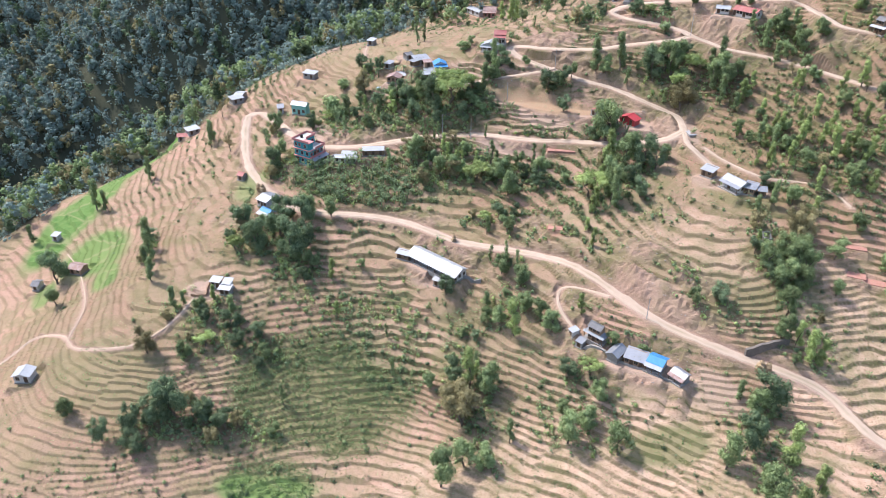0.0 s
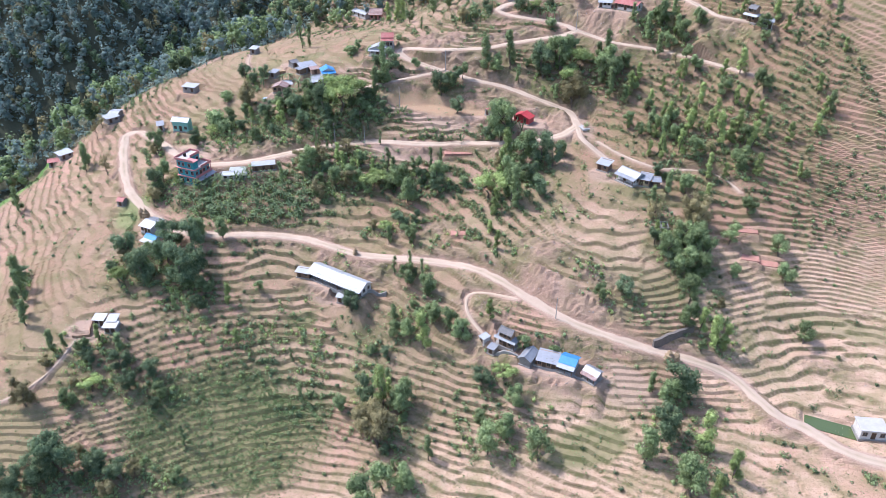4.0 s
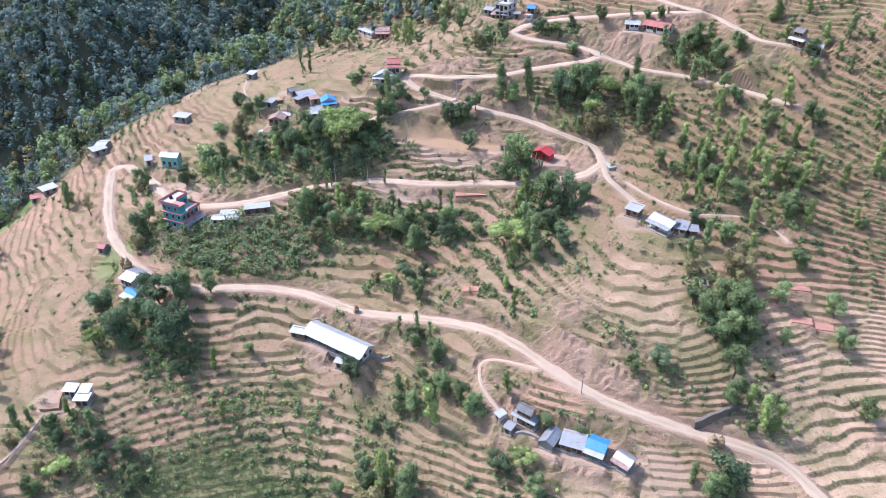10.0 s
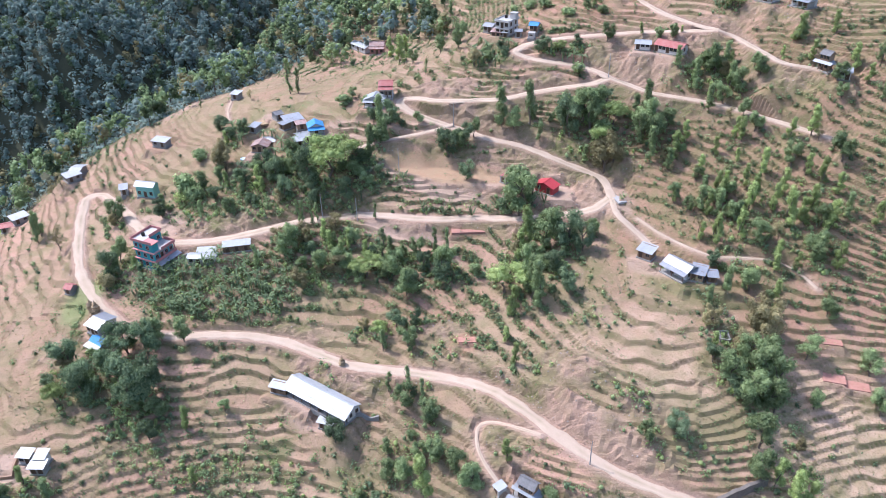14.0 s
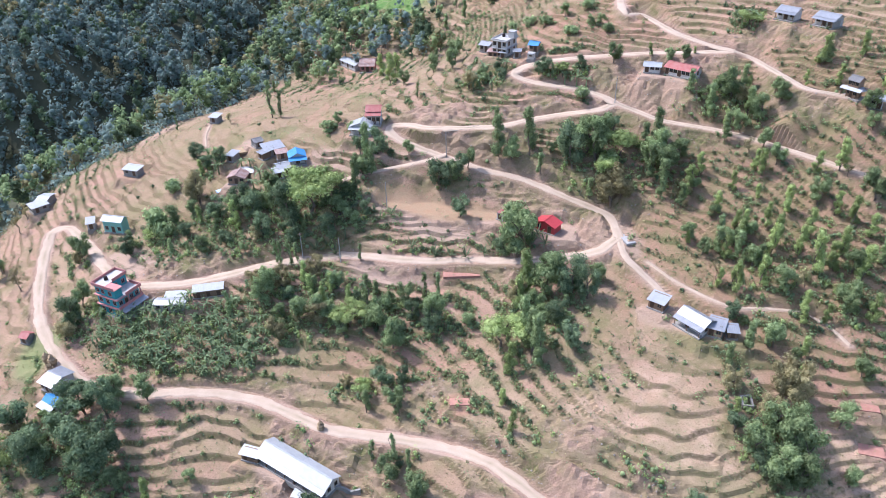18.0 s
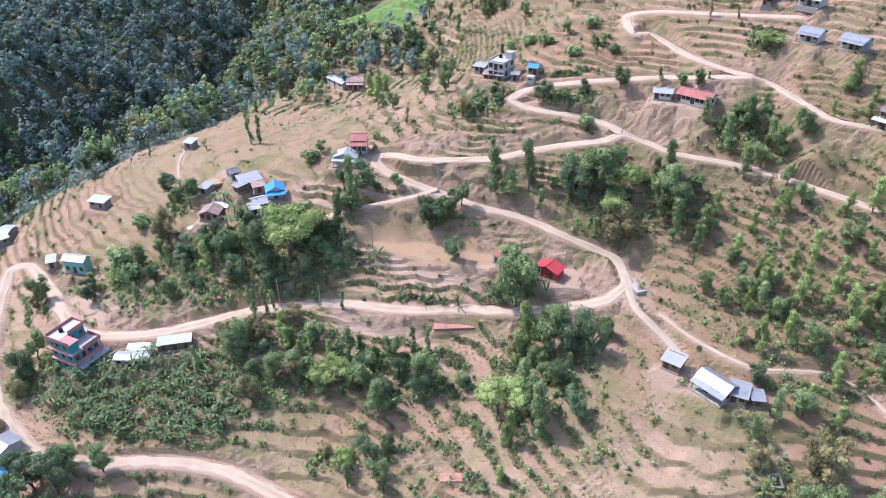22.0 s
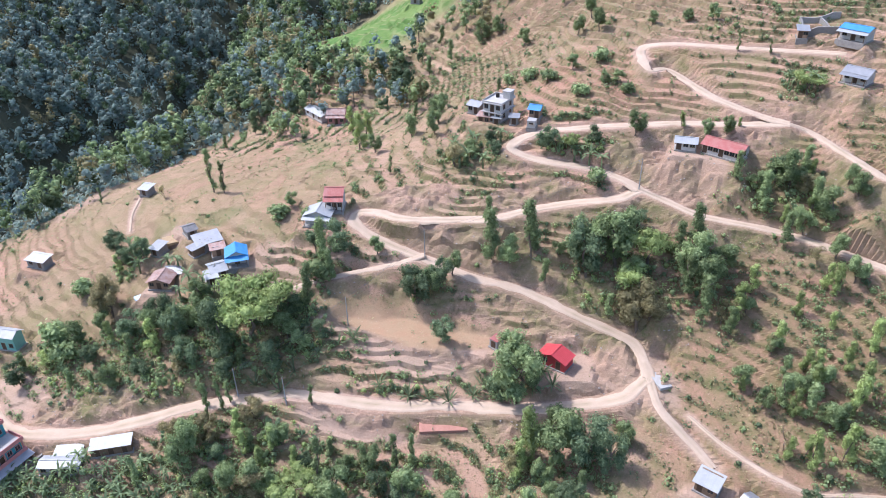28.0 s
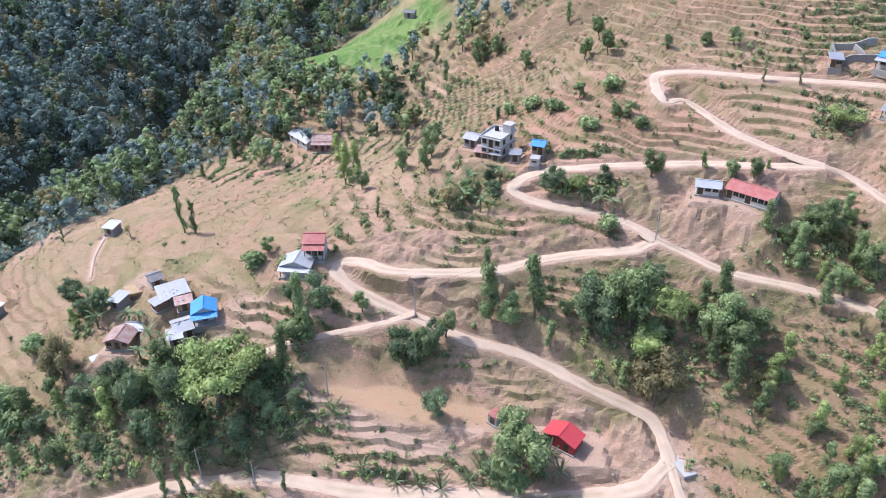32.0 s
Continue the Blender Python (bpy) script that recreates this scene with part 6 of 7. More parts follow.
PATTERNS = {
    "p": [tree_pattern("poplar_tree", "poplar", M_LEAF, 11 + i, "slender columnar tree lopped for fodder, dense with green leaves") for i in range(4)],
    "r": [tree_pattern("broadleaf_tree", "round", M_LEAF, 21 + i, "broadleaf tree with an uneven mid-green crown") for i in range(5)],
    "b": [tree_pattern("young_tree", "tall", M_LEAF_BRIGHT, 31 + i, "young tree with bright fresh green foliage") for i in range(5)],
    "d": [tree_pattern("mango_tree", "round", M_LEAF_DARK, 41 + i, "dense dark green mango tree") for i in range(4)],
    "t": [tree_pattern("tall_tree", "tall", M_LEAF, 51 + i, "tall narrow tree with green layered foliage") for i in range(5)],
    "s": [tree_pattern("spreading_tree", "spread", M_LEAF_BRIGHT, 61 + i, "spreading tree with a flat feathery light green crown") for i in range(3)],
    "o": [tree_pattern("dry_tree", "round", M_LEAF_DRY, 71 + i, "olive and yellowish half-dry tree") for i in range(3)],
    "n": [tree_pattern("sparse_tree", "thin", M_LEAF_DRY, 81 + i, "thin nearly leafless tree with bare branches") for i in range(3)],
    "u": [tree_pattern("bush", "bush", M_LEAF, 91 + i, "low round green bush on a terrace edge") for i in range(3)],
}
FULL = {"p": 10.4, "r": 7.2, "b": 9.2, "d": 7.2, "t": 9.2, "s": 5.6, "o": 7.2, "n": 5.7, "u": 1.8}


def grove(kind, rows):
    """Trees of one kind: x, y, height in metres."""
    for (x, y, tall), z in zip(rows, heights(rows)):
        k = tall / FULL[kind]
        plant(random.choice(PATTERNS[kind]), x, y, k, min(1.5, max(0.7, (6.0 / tall) ** 0.25)) * random.uniform(0.9, 1.15), z=z)


grove("p", [
    (-11.1, 319.6, 15.0), (-8.0, 317.1, 11.4), (-46.7, 334.3, 6.1), (37.0, 300.4, 5.9), (126.1, 301.3, 5.6), (132.3, 297.2, 4.2),
    (-6.9, 250.6, 8.7), (-3.1, 248.9, 8.8), (-5.9, 247.1, 10.9), (16.0, 230.1, 14.4), (31.4, 230.3, 10.8), (34.2, 229.6, 10.8),
    (-19.1, 236.2, 10.9), (-1.7, 250.2, 7.0), (15.3, 245.2, 6.0), (19.5, 192.3, 9.5), (14.7, 193.9, 7.7), (22.3, 188.0, 9.6),
    (-16.9, 175.7, 6.8), (-14.7, 163.4, 7.7), (-45.0, 153.9, 8.6), (-117.7, 266.0, 10.5), (-175.9, 372.6, 6.9),
])
grove("t", [
    (-15.2, 371.2, 5.9), (-5.7, 380.6, 9.1), (47.9, 339.9, 5.1), (56.8, 380.9, 7.8), (64.7, 381.2, 8.7), (46.8, 392.4, 9.2),
    (63.9, 400.0, 8.2), (99.4, 364.1, 6.9), (18.8, 273.9, 15.0), (15.8, 265.5, 12.9), (20.8, 271.3, 8.5), (65.4, 265.1, 15.0),
    (57.0, 267.2, 13.9), (57.3, 273.8, 6.9), (67.5, 259.7, 6.9), (95.4, 256.7, 9.1), (98.8, 255.6, 11.0), (95.0, 248.0, 11.2),
    (96.3, 243.5, 11.8), (95.3, 252.3, 9.1), (115.4, 250.3, 9.2), (114.8, 258.8, 10.5), (110.6, 264.9, 7.5), (125.1, 263.2, 7.2),
    (70.5, 327.9, 4.1), (53.4, 207.1, 15.0), (54.8, 203.4, 15.0), (52.6, 209.4, 15.0), (14.2, 205.4, 7.2), (21.7, 202.3, 6.3),
])
grove("t", [
    (17.8, 139.7, 9.0), (-119.2, 269.0, 10.8), (-97.2, 206.8, 12.6), (-92.9, 193.8, 9.9), (-96.2, 281.7, 11.0), (-81.5, 180.8, 8.9),
    (-137.2, 255.8, 15.0), (-131.5, 253.5, 10.3), (-99.4, 212.9, 13.6), (-95.0, 198.9, 11.0), (-95.9, 284.5, 10.7), (-157.9, 242.3, 8.8),
])
grove("r", [
    (-34.1, 384.2, 7.0), (34.0, 317.7, 5.7), (44.7, 320.6, 7.1), (50.4, 313.7, 6.8), (41.2, 398.4, 7.5), (75.7, 380.0, 9.5),
    (80.6, 377.4, 7.5), (84.2, 354.5, 5.8), (102.2, 345.3, 7.2), (101.5, 335.7, 7.8), (96.9, 340.2, 6.4), (-7.3, 266.5, 8.6),
    (47.8, 264.9, 6.8), (42.5, 263.2, 7.1), (56.5, 236.7, 15.0), (56.4, 243.6, 11.8), (59.7, 238.1, 10.4), (60.2, 264.9, 8.4),
    (75.5, 262.5, 10.9), (82.3, 258.2, 14.1), (80.7, 261.1, 12.1), (85.9, 263.7, 8.0), (99.0, 247.5, 11.0), (98.2, 228.7, 6.3),
    (107.7, 225.0, 4.5), (120.6, 252.0, 7.2), (124.9, 252.0, 8.9), (121.2, 261.5, 10.9), (119.0, 263.7, 6.1), (123.0, 243.9, 5.9),
])
grove("r", [
    (94.9, 285.5, 6.6), (109.4, 278.7, 4.6), (113.3, 276.9, 5.1), (89.2, 319.2, 4.7), (94.0, 306.3, 4.2), (96.7, 304.2, 3.6),
    (113.5, 326.3, 4.4), (121.8, 322.5, 4.3), (126.7, 317.6, 5.0), (71.2, 263.6, 4.1), (54.2, 335.3, 6.6), (52.2, 361.5, 7.4),
    (52.6, 322.2, 7.9), (11.6, 298.9, 3.9), (31.7, 274.6, 4.8), (-15.7, 269.6, 7.2), (-32.3, 275.6, 5.8), (21.9, 219.6, 11.5),
    (19.0, 226.7, 8.8), (32.6, 222.6, 11.3), (9.9, 227.2, 7.4), (4.4, 231.3, 8.8), (-1.0, 232.5, 8.8), (-11.4, 239.4, 10.6),
    (-8.5, 241.8, 8.8), (60.1, 224.3, 13.5), (73.9, 223.9, 6.7), (-38.0, 217.8, 8.6), (-61.4, 253.5, 8.9), (-66.3, 273.5, 9.7),
])
grove("r", [
    (20.6, 204.7, 6.4), (98.0, 178.6, 9.2), (92.3, 173.9, 9.3), (102.4, 172.3, 10.8), (110.0, 217.2, 6.5), (114.2, 208.1, 8.0),
    (129.5, 208.2, 7.7), (125.5, 202.1, 7.4), (100.1, 223.8, 5.1), (96.7, 251.4, 11.6), (103.2, 250.7, 7.4), (139.2, 219.6, 8.8),
    (129.0, 225.1, 7.5), (111.5, 224.4, 5.7), (106.2, 196.6, 7.7), (122.0, 187.1, 6.0), (112.9, 178.7, 7.0), (102.8, 178.3, 9.2),
    (16.3, 173.7, 8.3), (11.7, 154.2, 12.8), (-0.6, 129.7, 13.6), (11.1, 133.6, 9.2), (5.6, 134.8, 9.2), (32.7, 137.2, 11.6),
    (32.2, 144.8, 6.3), (41.8, 146.6, 7.0), (44.8, 132.4, 10.8), (37.5, 140.3, 8.3), (69.0, 124.5, 12.3), (78.9, 137.3, 9.7),
])
grove("r", [
    (76.2, 113.9, 11.6), (100.3, 174.6, 11.9), (100.1, 167.7, 9.9), (93.8, 161.2, 11.8), (94.7, 169.8, 9.9), (90.6, 155.4, 9.5),
    (-74.6, 164.3, 6.2), (31.1, 166.8, 9.2), (28.4, 171.0, 8.2), (23.9, 174.5, 7.4), (125.1, 165.8, 7.7), (122.9, 149.3, 6.8),
    (126.6, 173.8, 6.9), (110.0, 168.1, 5.7), (23.4, 183.7, 8.2), (18.1, 189.9, 7.5), (-3.9, 158.3, 6.4), (-26.6, 199.2, 4.2),
    (-45.3, 219.8, 8.4), (-102.9, 147.6, 7.9), (-129.3, 199.3, 7.9),
])
grove("b", [
    (30.1, 327.8, 12.4), (28.3, 355.3, 9.2), (32.7, 335.6, 10.2), (-19.7, 265.7, 8.6), (101.3, 239.6, 5.8), (107.1, 233.7, 7.3),
    (112.8, 237.8, 6.4), (119.1, 239.7, 7.2), (120.5, 238.1, 8.3), (105.0, 282.9, 4.2), (116.3, 277.4, 2.5), (1.7, 238.8, 7.9),
    (7.5, 238.3, 7.0), (11.7, 234.4, 7.0), (0.3, 242.9, 7.0), (56.1, 225.5, 13.6), (53.5, 223.1, 9.4), (48.0, 203.1, 10.1),
    (44.9, 196.8, 5.1), (45.2, 189.0, 7.2), (103.7, 211.2, 9.7), (109.0, 211.1, 9.6), (120.2, 215.9, 9.4), (116.8, 220.3, 9.6),
    (122.0, 211.1, 12.4), (125.7, 211.0, 7.8), (128.9, 212.3, 9.2), (130.5, 205.4, 10.6), (120.3, 199.9, 6.3), (114.2, 200.1, 6.1),
])
grove("b", [
    (135.9, 213.1, 7.6), (133.3, 217.3, 8.9), (131.1, 221.1, 7.5), (121.5, 226.0, 9.2), (116.6, 225.3, 7.8), (123.8, 219.0, 9.1),
    (128.4, 196.8, 8.8), (-35.7, 195.4, 8.3), (-32.7, 182.4, 6.3), (20.7, 168.7, 14.5), (7.5, 156.7, 15.0), (39.7, 169.2, 8.4),
    (83.3, 124.0, 13.8), (78.8, 108.7, 13.8), (86.8, 115.4, 11.3), (96.5, 150.1, 11.4), (94.1, 153.6, 9.5), (99.7, 148.7, 9.5),
])
grove("d", [
    (-17.7, 271.5, 8.6), (-14.0, 265.7, 10.0), (-2.9, 261.0, 15.0), (11.0, 265.5, 7.2), (-1.9, 269.9, 6.4), (-10.9, 258.9, 8.6),
    (-2.5, 254.9, 8.7), (7.6, 254.7, 8.8), (-23.9, 270.0, 8.6), (-33.6, 299.6, 7.6), (-30.6, 295.6, 6.0), (-25.4, 293.1, 5.9),
    (22.7, 278.0, 8.5), (17.7, 279.0, 7.1), (44.8, 263.5, 7.8), (39.6, 262.5, 10.0), (43.6, 251.8, 7.3), (76.0, 258.2, 14.4),
    (89.3, 264.6, 4.7), (66.8, 222.1, 11.7), (70.1, 219.2, 10.3), (62.1, 205.7, 8.2), (60.8, 213.4, 8.3), (-52.5, 216.8, 12.1),
    (-46.8, 214.8, 12.2), (-47.9, 202.9, 15.0), (-60.4, 203.7, 13.4), (-66.1, 213.5, 11.5), (-43.9, 207.0, 12.0), (-62.4, 245.8, 10.5),
])
grove("d", [
    (-51.0, 268.6, 7.3), (89.8, 179.2, 5.6), (99.4, 204.8, 5.6), (-60.7, 206.5, 11.3), (-49.1, 201.6, 15.0), (-54.3, 211.1, 12.4),
    (2.6, 159.7, 8.5), (82.1, 137.9, 13.8), (74.9, 128.9, 12.1), (-75.8, 146.1, 11.8), (-83.3, 142.2, 9.7), (-65.5, 147.4, 7.8),
    (-63.0, 174.9, 7.1), (-71.5, 176.7, 5.9), (-53.5, 163.5, 4.8), (1.0, 184.6, 7.2), (-135.9, 214.0, 14.2), (-81.0, 137.0, 8.1),
    (-73.0, 146.6, 14.3), (-78.5, 144.6, 10.1), (-59.1, 144.9, 8.4), (-90.6, 139.7, 7.9),
])
grove("s", [
    (2.5, 261.8, 12.9), (6.9, 264.5, 10.8), (89.4, 257.1, 8.2), (83.0, 252.1, 8.1), (47.0, 211.1, 8.5),
])
grove("o", [
    (-30.7, 278.3, 12.3), (-32.8, 281.9, 8.8), (83.9, 246.5, 14.3), (86.5, 246.7, 8.1), (-7.0, 229.4, 8.0), (105.6, 184.4, 10.7),
    (5.0, 146.1, 15.0), (2.7, 150.2, 12.9), (103.1, 185.9, 9.7), (-85.6, 165.4, 9.5),
])
grove("n", [
    (119.5, 244.5, 5.4), (116.4, 252.0, 4.9), (99.6, 241.6, 5.8), (-26.3, 324.9, 4.9), (-96.7, 304.8, 8.2), (-95.6, 310.1, 6.2),
    (105.4, 189.2, 7.6), (101.2, 239.9, 6.9), (-85.1, 270.7, 9.8),
])
grove("u", [
    (78.4, 324.2, 3.4), (82.7, 318.7, 3.7), (87.9, 305.2, 3.4), (98.5, 299.3, 3.3), (83.6, 277.8, 3.5), (97.4, 318.9, 3.8),
    (74.0, 327.2, 3.1), (19.9, 271.5, 5.7), (-41.4, 290.9, 4.5), (-43.1, 274.7, 7.2), (-40.2, 271.0, 5.7), (8.7, 294.0, 3.8),
    (15.2, 289.6, 3.5),
])


# young trees thinly spread over the scrubby slope
rs_ = random.Random(6)
spots_ = [(rs_.uniform(98, 168), rs_.uniform(160, 262)) for i_ in range(150)]
ground_, cover_ = land(*(np.array(v) for v in zip(*spots_)))
for (x_, y_), z_, scrub_ in zip(spots_, ground_, cover_["scrub"]):
    if scrub_ > 0.35 and abs(y_ - 262 + 0.8 * (x_ - 103)) > 6:
        plant(rs_.choice(PATTERNS[rs_.choice("bbrtn")]), x_, y_, rs_.uniform(0.5, 1.05), z=float(z_))


# ---- bananas and sisal ----
def blade(length, width, droop, segs=5, fold=0.12):
    """One arching leaf that grows from the origin along +x, folded along its rib."""
    bm = bmesh.new()
    rows = []
    for i in range(segs + 1):
        u = i / segs
        w = width * (math.sin(math.pi * min(1, 0.12 + 0.88 * u)) ** 0.7 if i < segs else 0.03)
        x, z = length * (u - 0.22 * droop * u * u), length * (0.75 * u - droop * u * u)
        rows.append([bm.verts.new((x, s * w / 2, z + abs(s) * fold * width)) for s in (-1, 0, 1)])
    for a, b in zip(rows, rows[1:]):
        bm.faces.new((a[0], a[1], b[1], b[0]))
        bm.faces.new((a[1], a[2], b[2], b[1]))
    me = bpy.data.meshes.new("leaf")
    bm.to_mesh(me)
    bm.free()
    return me


BANANA_BLADES = [blade(1.8, 0.34, 0.85), blade(1.6, 0.32, 1.1), blade(1.9, 0.34, 0.55)]
SISAL_BLADES = [blade(1.7, 0.2, 0.35, 3), blade(1.5, 0.2, 0.7, 3), blade(1.8, 0.22, 0.15, 3)]
for me_ in BANANA_BLADES:
    me_.materials.append(M_BANANA)
for me_ in SISAL_BLADES:
    me_.materials.append(M_AGAVE)
bm_ = bmesh.new()
tube(bm_, [(0, 0, -0.4), (0.03, 0.02, 0.8), (0.0, 0.05, 1.9)], [0.16, 0.14, 0.09], 7)
STEM = bpy.data.meshes.new("stem")
bm_.to_mesh(STEM)
bm_.free()
STEM.materials.append(M_BANANA)


def frond_plant(name, label, x, y, size, blades, count, stem_top, z=None):
    e = base_at(name, x, y, height(x, y) if z is None else z, random.uniform(0, 360), label, "plant")
    e.scale = (size, size, size)
    if stem_top > 0.5:
        piece("stem", STEM, e)
    for i in range(count):
        ob = new("leaf", random.choice(blades))
        ob.parent = e
        ob.matrix_basis = pose(0, 0, stem_top * (0.85 + 0.15 * i / count), random.uniform(-14, 14), random.uniform(-40, 18), 360 * i * 0.382 + random.uniform(-15, 15))
    return e


def banana(x, y, size, z=None):
    return frond_plant("banana_plant", "banana plant with broad arching green leaves", x, y, size, BANANA_BLADES, 9, 1.9, z)


def sisal(x, y, size):
    return frond_plant("sisal_plant", "spiky grey-green sisal rosette on a dry bank", x, y, size, SISAL_BLADES, 13, 0.25)


for p_ in (
    (55.9, 293.8, 1.70), (53.2, 299.3, 1.70), (59.2, 290.6, 1.63), (64.9, 296.9, 1.64), (73.7, 290.8, 1.60), (77.4, 287.8, 1.58),
    (80.5, 285.4, 1.57), (83.4, 283.0, 1.70), (86.1, 282.0, 1.55), (58.1, 299.1, 1.70), (54.0, 293.3, 1.70), (131.2, 285.3, 1.70),
    (135.3, 282.3, 1.70), (134.3, 284.9, 1.40), (132.3, 283.3, 1.70), (75.7, 291.9, 1.30), (79.3, 288.8, 1.28), (82.1, 285.5, 1.34),
    (-18.7, 288.4, 1.70), (-15.7, 285.6, 1.62), (-12.4, 279.9, 1.70), (-14.3, 276.6, 1.70), (-10.2, 272.7, 1.70), (-14.8, 271.8, 1.70),
    (-18.1, 270.5, 1.70), (-26.1, 290.1, 1.70), (-30.0, 298.8, 1.70), (-24.7, 292.8, 1.65), (-8.1, 274.5, 1.70),
):
    banana(*p_)
for p_ in (
    (48.1, 240.4, 1.70), (50.6, 241.8, 1.70), (59.8, 237.8, 1.70), (53.2, 239.3, 1.70), (14.1, 259.6, 1.70), (15.2, 261.6, 1.70),
    (11.9, 253.3, 1.70), (6.6, 253.4, 1.70), (21.5, 256.3, 1.70), (24.8, 256.6, 1.70), (29.3, 246.2, 1.70), (35.2, 243.3, 1.70),
    (39.1, 241.6, 1.70), (43.0, 239.8, 1.70), (-1.5, 256.2, 1.70), (3.4, 253.1, 1.70), (62.4, 240.3, 1.70), (63.7, 237.1, 1.70),
    (17.2, 255.2, 1.70), (8.7, 250.2, 1.70),
):
    sisal(*p_)
# the banana grove below the houses
GROVE = [(-58, 244), (-40, 246), (-14, 240), (-7, 230), (-14, 221), (-41, 226), (-54, 234)]


def within(poly, x, y):
    inside = False
    for (x0, y0), (x1, y1) in zip(poly, poly[1:] + poly[:1]):
        if (y0 > y) != (y1 > y) and x < x0 + (x1 - x0) * (y - y0) / (y1 - y0):
            inside = not inside
    return inside


gx_, gy_ = [p[0] for p in GROVE], [p[1] for p in GROVE]
spots_ = []
while len(spots_) < 190:
    x_, y_ = random.uniform(min(gx_), max(gx_)), random.uniform(min(gy_), max(gy_))
    if within(GROVE, x_, y_):
        spots_.append((x_, y_))
for (x_, y_), z_ in zip(spots_, heights(spots_)):
    banana(x_, y_, random.uniform(0.8, 1.35), z_)



# ---- what nobody could count: woods, scrub, crops ----
def scatter(seed, count, x0, x1, y0, y1, chance, edges=False):
    """Random places, kept where chance(x, y, covers) is high; returns x, y, z. edges: mostly along the terrace edges."""
    rng = np.random.RandomState(seed)
    x, y = rng.uniform(x0, x1, count), rng.uniform(y0, y1, count)
    if edges:
        u = terraces(x, y, swell(x, y))[4]
        fr = u - np.floor(u)
        k = (fr > EDGE - 0.04) | (fr < 0.05) | (rng.rand(count) < 0.07)
        x, y, count = x[k], y[k], int(k.sum())
    h, z = land(x, y)
    keep = rng.rand(count) < chance(x, y, z)
    return x[keep], y[keep], h[keep]


def clumps(rng, x, y, h, per, radius, tall, leaf, lift=0.4):
    """Leaf sprays round each place."""
    n = len(x)
    big = rng.uniform(0.6, 1.4, n)
    d = rng.normal(size=(n, per, 3))
    d /= np.linalg.norm(d, axis=2)[..., None]
    r = 0.6 + 0.4 * rng.rand(n, per) ** 0.5
    off = d * r[..., None] * np.array([radius, radius, tall * 0.5]) * big[:, None, None]
    c = np.stack([x, y, h], 1)[:, None, :] + off + np.array([0, 0, 1.0]) * (tall * lift * big)[:, None, None]
    c, d = c.reshape(-1, 3), d.reshape(-1, 3)
    m = len(c)
    nrm = d + 0.45 * rng.normal(size=(m, 3)) + np.array([0, 0, 0.4])
    nrm /= np.linalg.norm(nrm, axis=1)[:, None]
    t = np.cross(nrm, rng.normal(size=(m, 3)))
    t /= np.linalg.norm(t, axis=1)[:, None]
    b = np.cross(nrm, t)
    s = leaf * rng.uniform(0.6, 1.4, m)[:, None]
    return np.stack([c - t * s, c - b * s * 0.6 + nrm * s * 0.25, c + t * s, c + b * s * 0.6 + nrm * s * 0.2], 1).reshape(-1, 3)


def stuff(name, verts, material, label, category, mass=None):
    return tagged(new(name, leaf_mesh(name, verts, material, mass)), label, category, kind="stuff")


rng_ = np.random.RandomState(77)


def forest_crowns(x, y, h):
    """Whole trees: three to five lobes each, the crown starting a third up."""
    out, balls = [], []
    n = len(x)
    tall = rng_.uniform(6.0, 15.0, n)
    for k in range(5):
        a, r = rng_.uniform(0, 6.283, n), rng_.uniform(0.2, 1.0, n) * tall * 0.17
        use = rng_.rand(n) < (1.0 if k < 3 else 0.6)
        px, py, pz = (x + np.cos(a) * r)[use], (y + np.sin(a) * r)[use], (h + tall * (0.42 + 0.11 * k))[use]
        wide = rng_.uniform(1.3, 2.2, (len(px), 1))
        balls.append(np.column_stack([px, py, pz, wide, wide, wide * 0.85]))
        out.append(clumps(rng_, px, py, pz, 18, 1.85, 3.3, 0.58, 0.0))
    return np.concatenate(out), lumps(rng_, np.concatenate(balls), 1, 0.62)


COPSES = [
    (29.2, 397.0, 20, 12, 0.9),
    (47.2, 397.1, 14, 10, 0.7),
    (64.7, 425.1, 26, 22, 0.3),
    (79.9, 403.1, 16, 16, 0.3),
    (21.1, 382.4, 8, 10, 0.8),
    (46.3, 365.0, 8, 16, 0.5),
    (102.2, 345.3, 14, 10, 0.5),
    (6.7, 369.1, 10, 6, 0.7),
    (14.0, 415.0, 16, 26, 0.9),
    (4.0, 392.0, 16, 9, 0.8),
    (30.0, 412.0, 14, 9, 0.7),
    (70.0, 450.0, 9, 26, 0.5),
]


def in_wood(x, y, z):
    extra = np.zeros_like(x)
    for px, py, rx, ry, much in COPSES:
        extra = np.maximum(extra, much * blob(x, y, px, py, rx, ry))
    return extra * (1 - z["rice"]) + np.clip(z["wood"] * 1.1 - 0.1, 0, 1) * np.clip(1.25 - 0.9 * ripple(x, y, 26.0), 0.15, 1)


